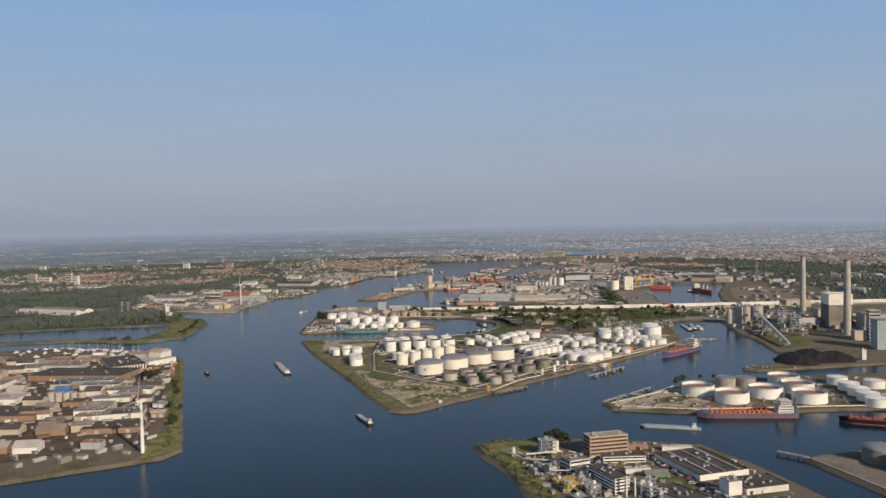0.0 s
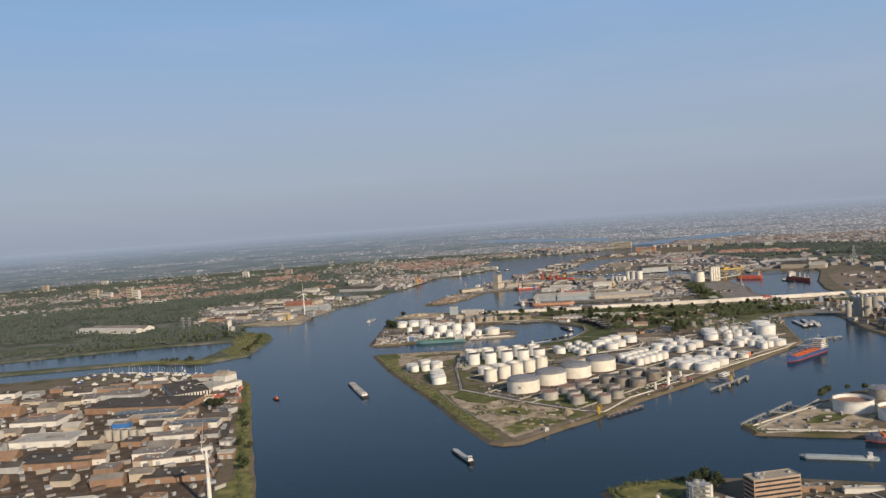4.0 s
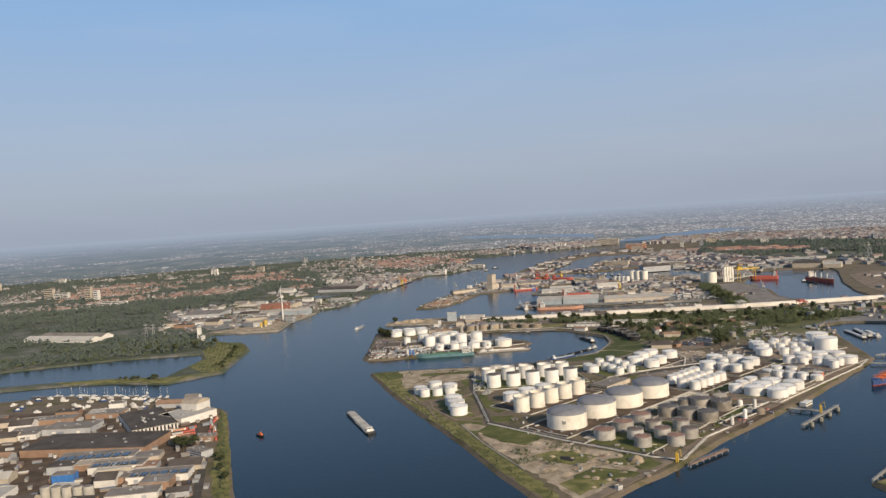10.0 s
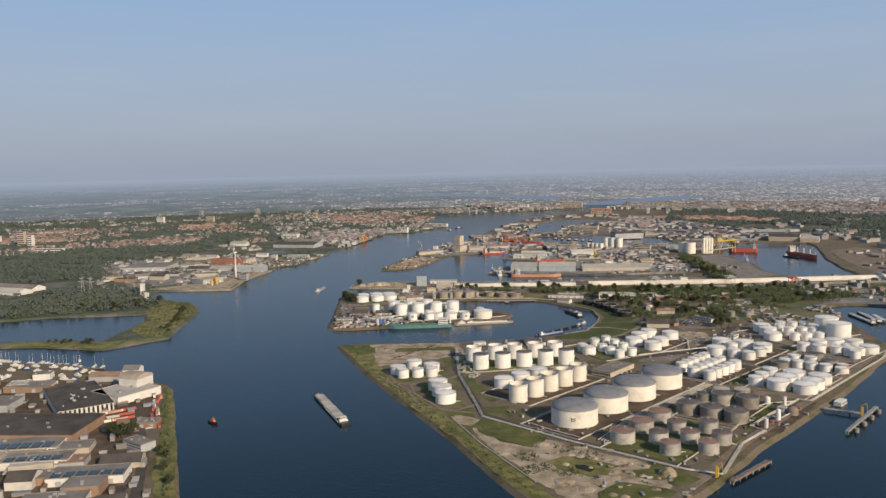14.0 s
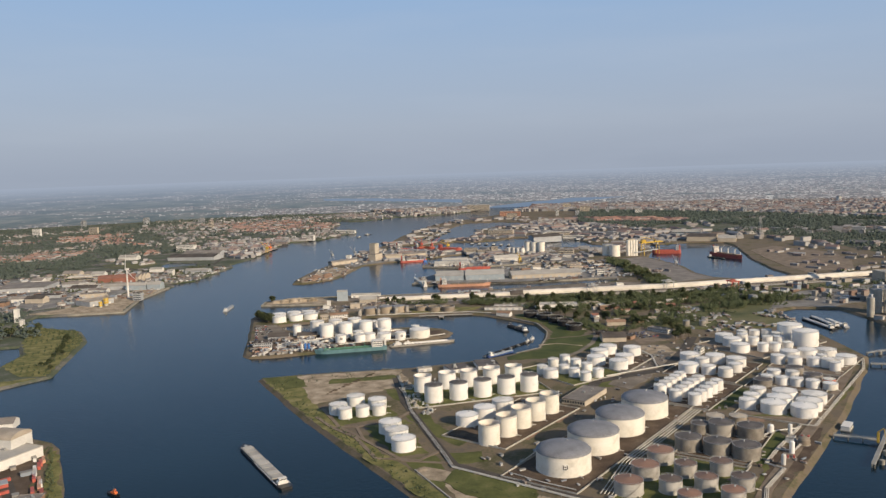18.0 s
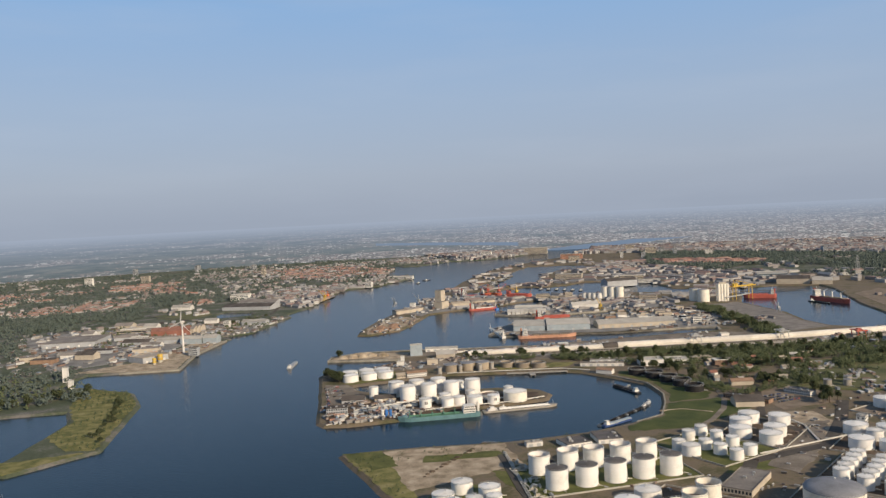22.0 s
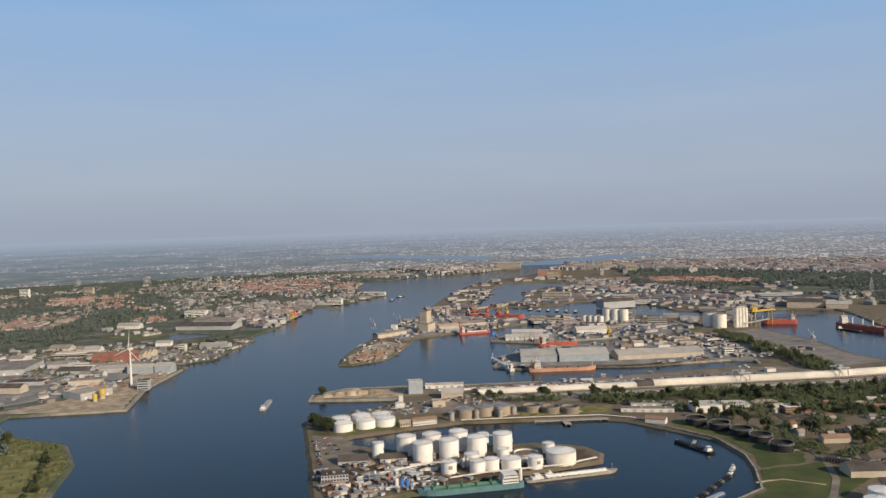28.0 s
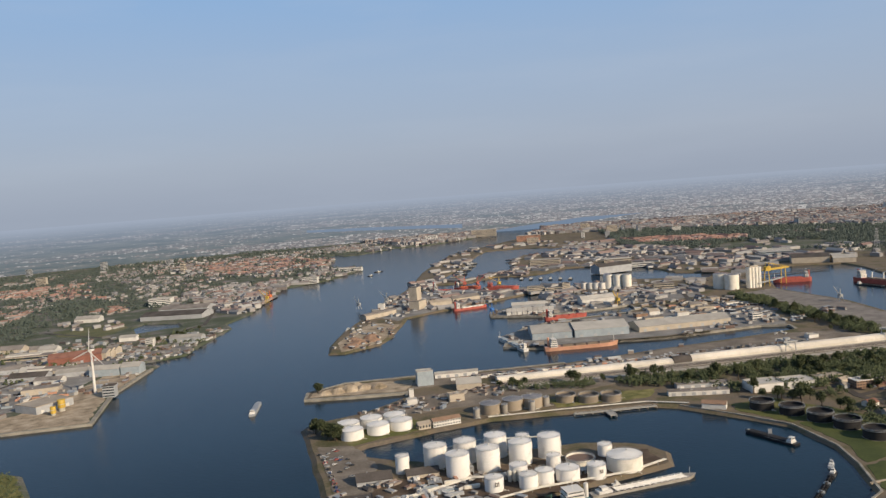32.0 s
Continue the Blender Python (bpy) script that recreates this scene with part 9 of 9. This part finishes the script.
woods("bank_scrub", [(x, y) for x, y in ((-560 + (k * 71) % 500, 1905 + (k * 37) % 220) for k in range(340)) if not inside(x, y, LAGOON) and dens(x, y, 0.012, -0.15) and on_land(x, y)], "green scrub woods behind the lagoon", 61, (2.5, 6), 7)
woods("field_scrub", [(x, y) for x, y in ((650 + (k * 67) % 330, 1480 + (k * 41) % 210) for k in range(260)) if on_land(x, y) and dens(x, y, 0.02, 0.05)], "green bushes between small houses", 62, (2, 4), 6)


def goods(name, spots, label, seed, w=(2, 5), d=(3, 12), h=(1.2, 3.2)):
    """Crates, stacks, small sheds and machines spread over a yard."""
    t = houses(name, spots, label, seed, w, d, h, 0.12, 0.6, M_CLUTTER)
    for part_ob in t.children:
        part_ob.data.materials[0] = M_CLUTTER
    return tagged(t, label, "yard goods", kind="stuff")


tank_spots = [ob.matrix_basis.translation.copy() for ob in bpy.data.objects if ob.name.startswith("storage_tank")]
clear = lambda x, y, r=14: all((x - p.x) ** 2 + (y - p.y) ** 2 > r * r for p in tank_spots)
goods("yard_goods", scatter(330, 71, sector(-200, 175, 2180, 2720), lambda x, y: on_north(x, y) and not (20 < x < 75 and 2160 < y < 2240)), "stacks, crates and small sheds in the riverside yards", 72, (3, 8), (4, 16), (2, 4.5))
goods("yard_goods", scatter(130, 73, sector(150, 360, 2400, 2620), on_north), "stacks, crates and small sheds in the riverside yards", 74, (3, 7), (4, 14), (2, 4))
goods("yard_goods", scatter(120, 75, sector(410, 600, 2770, 3200), on_north), "stacks and machines in a far shipyard", 76, (4, 9), (6, 20), (3, 8))
goods("yard_goods", scatter(230, 77, sector(620, 1100, 1880, 2170), lambda x, y: not (650 < x < 930 and y < 2110 and y > 1940)), "stacked goods and vehicles on the pier", 78, (3, 7), (4, 16), (1.5, 4))
goods("yard_goods", scatter(190, 79, sector(760, 1150, 2190, 2480)), "stacked goods and vehicles on the pier", 80, (3, 8), (4, 18), (2, 4.5))
goods("yard_goods", scatter(60, 81, sector(410, 600, 2215, 2480)), "scrap, crates and small sheds on a pier head", 82, (2.5, 6), (3, 10), (1.2, 3))
goods("yard_goods", scatter(110, 83, sector(600, 840, 2440, 2700)), "stacked goods and small sheds on a far pier", 84, (4, 9), (5, 18), (2, 5))
goods("yard_goods", scatter(170, 85, sector(390, 960, 1780, 1990), lambda x, y: abs((y - 1930) + (x - 490) * 0.385) < 12 and x > 470), "vehicles and goods along the long hall", 86, (2.2, 3.5), (4, 12), (1.6, 3))
goods("yard_goods", scatter(120, 87, sector(185, 450, 1585, 1700), lambda x, y: clear(x, y, 15) and x < 330), "crates, trucks and small machines in the terminal yard", 88, (2, 4), (2.5, 9), (1.2, 3))
goods("yard_goods", scatter(70, 89, sector(300, 480, 1850, 1900), lambda x, y: clear(x, y, 16)), "goods and huts on the spit", 90, (2, 4), (3, 9), (1.5, 3))
goods("yard_goods", scatter(170, 91, sector(640, 1000, 1380, 1560), lambda x, y: clear(x, y, 18) and dens(x, y, 0.012, 0.0)), "parked trucks, crates and huts behind the tanks", 92, (2, 4), (3, 10), (1.3, 3))
goods("yard_goods", scatter(260, 93, sector(250, 800, 930, 1395), lambda x, y: clear(x, y, 13) and all((x - a) ** 2 + (y - b) ** 2 > 625 for a, b in ((304, 1109), (350, 1134), (395, 1157), (442, 1181))) and dens(x, y, 0.01, -0.05)), "low pumps, manifolds and crates between tanks", 94, (0.8, 2.2), (1, 5), (0.5, 1.6))
goods("yard_goods", scatter(150, 95, sector(950, 1330, 1180, 1700)), "huts, ducts and goods round the power station", 96, (4, 10), (5, 18), (3, 9))
goods("yard_goods", [(x, y) for x, y in ((450 + (k * 61) % 380, 740 + (k * 47) % 170) for k in range(220)) if inside(x, y, inset(TANK_POINT, 8)) and clear(x, y, 24)], "crates, vehicles and manifolds on the tank quay", 97, (1.5, 3), (2, 8), (1, 2.6))
goods("yard_goods", [(x, y) for x, y in ((-430 + (k * 73) % 375, 810 + (k * 59) % 640) for k in range(520)) if inside(x, y, inset(FACTORY_LAND, 14))], "crates, trucks and lean-to sheds in factory yards", 98, (2, 6), (3, 13), (1.5, 4))
goods("yard_goods", [(x, y) for x, y in ((258 + (k * 37) % 190, 470 + (k * 53) % 210) for k in range(260)) if inside(x, y, inset(CHEM_LAND, 14)) and not (385 < x < 436 and 566 < y < 640)], "pumps, crates and vehicles at the works", 99, (1.2, 3), (2, 7), (0.8, 2.6))


def along(loop, count, seed, deep):
    """Spots spread along a line, set back from it."""
    rr = random.Random(seed)
    pts = [Vector(p) for p in loop]
    out = []
    for _ in range(count):
        i = rr.randrange(len(pts) - 1)
        p = pts[i].lerp(pts[i + 1], rr.random())
        d = (pts[i + 1] - pts[i]).normalized()
        out.append(tuple(p + Vector((-d.y, d.x)) * rr.uniform(*deep)))
    return out


woods("bank_bushes", along([(200, 905), (190, 1014), (187, 1100), (180, 1187), (174, 1266), (168, 1361), (166, 1480)], 330, 101, (-16, -3)), "low olive bushes and tufts on the bank", 102, (0.5, 1.5), 5)
woods("bank_bushes", along([(246, 652), (241, 699), (243, 731), (267, 742), (318, 733)], 240, 103, (-12, -3)), "low olive bushes on the edge of the works", 104, (0.6, 2.0), 5)
woods("bank_bushes", along([(241, 560), (241, 608), (246, 652)], 140, 105, (-16, -3)), "low olive bushes on the edge of the works", 106, (0.6, 2.0), 5)
woods("bank_bushes", along([(-36, 830), (-36, 1095), (-40, 1370)], 260, 107, (3, 10)), "green bushes along the factory quay", 108, (0.8, 2.4), 5)
woods("bank_bushes", [(x, y) for x, y in ((205 + (k * 31) % 120, 915 + (k * 43) % 225) for k in range(330)) if inside(x, y, [(212, 1135), (240, 1110), (277, 1050), (325, 972), (268, 930), (226, 908), (214, 1014)])], "dark olive tufts on bare ground", 109, (0.4, 1.3), 5)
woods("bank_bushes", along([(-17, 1777), (0, 1850), (-5, 1936), (-68, 2019)], 240, 110, (3, 30)), "reeds and bushes on the marshy tongue", 111, (0.8, 2.4), 5)
woods("bank_bushes", along([(404, 1442), (319, 1456), (235, 1487), (182, 1501)], 140, 112, (2, 40)), "olive tufts on the sandy shore", 113, (0.4, 1.4), 5)
woods("bank_bushes", along([(440, 819), (522, 766), (633, 735)], 80, 114, (3, 10)), "low bushes along the quay edge", 115, (0.5, 1.6), 5)
woods("far_trees", [(x, y) for x, y in ((880 + (k * 89) % 520, 1480 + (k * 57) % 180) for k in range(420)) if dens(x, y, 0.012, 0.02, 4) and on_land(x, y)], "thick green trees beside the railway", 116, (3, 6.5), 11)
TONGUE = [(-78, 1668), (-50, 1655), (-22, 1777), (-4, 1850), (-9, 1934), (-70, 2012), (-82, 1880), (-74, 1800), (-100, 1738)]
woods("bank_bushes", [(x, y) for x, y in ((-105 + (k * 29) % 102, 1655 + (k * 47) % 355) for k in range(900)) if inside(x, y, TONGUE) and dens(x, y, 0.03, -0.1)], "olive scrub and reeds on the marshy tongue", 117, (0.6, 2.2), 5)
woods("bank_bushes", [(cx + 7 * math.sin(k * 2.4), cy + 6 * math.cos(k * 1.7)) for cx, cy in [(228, 1042), (227, 1020), (265, 1048), (276, 1027), (243, 1003), (220, 1016)] for k in range(16)], "dark olive bush clumps among rubble", 118, (0.8, 2.2), 6)
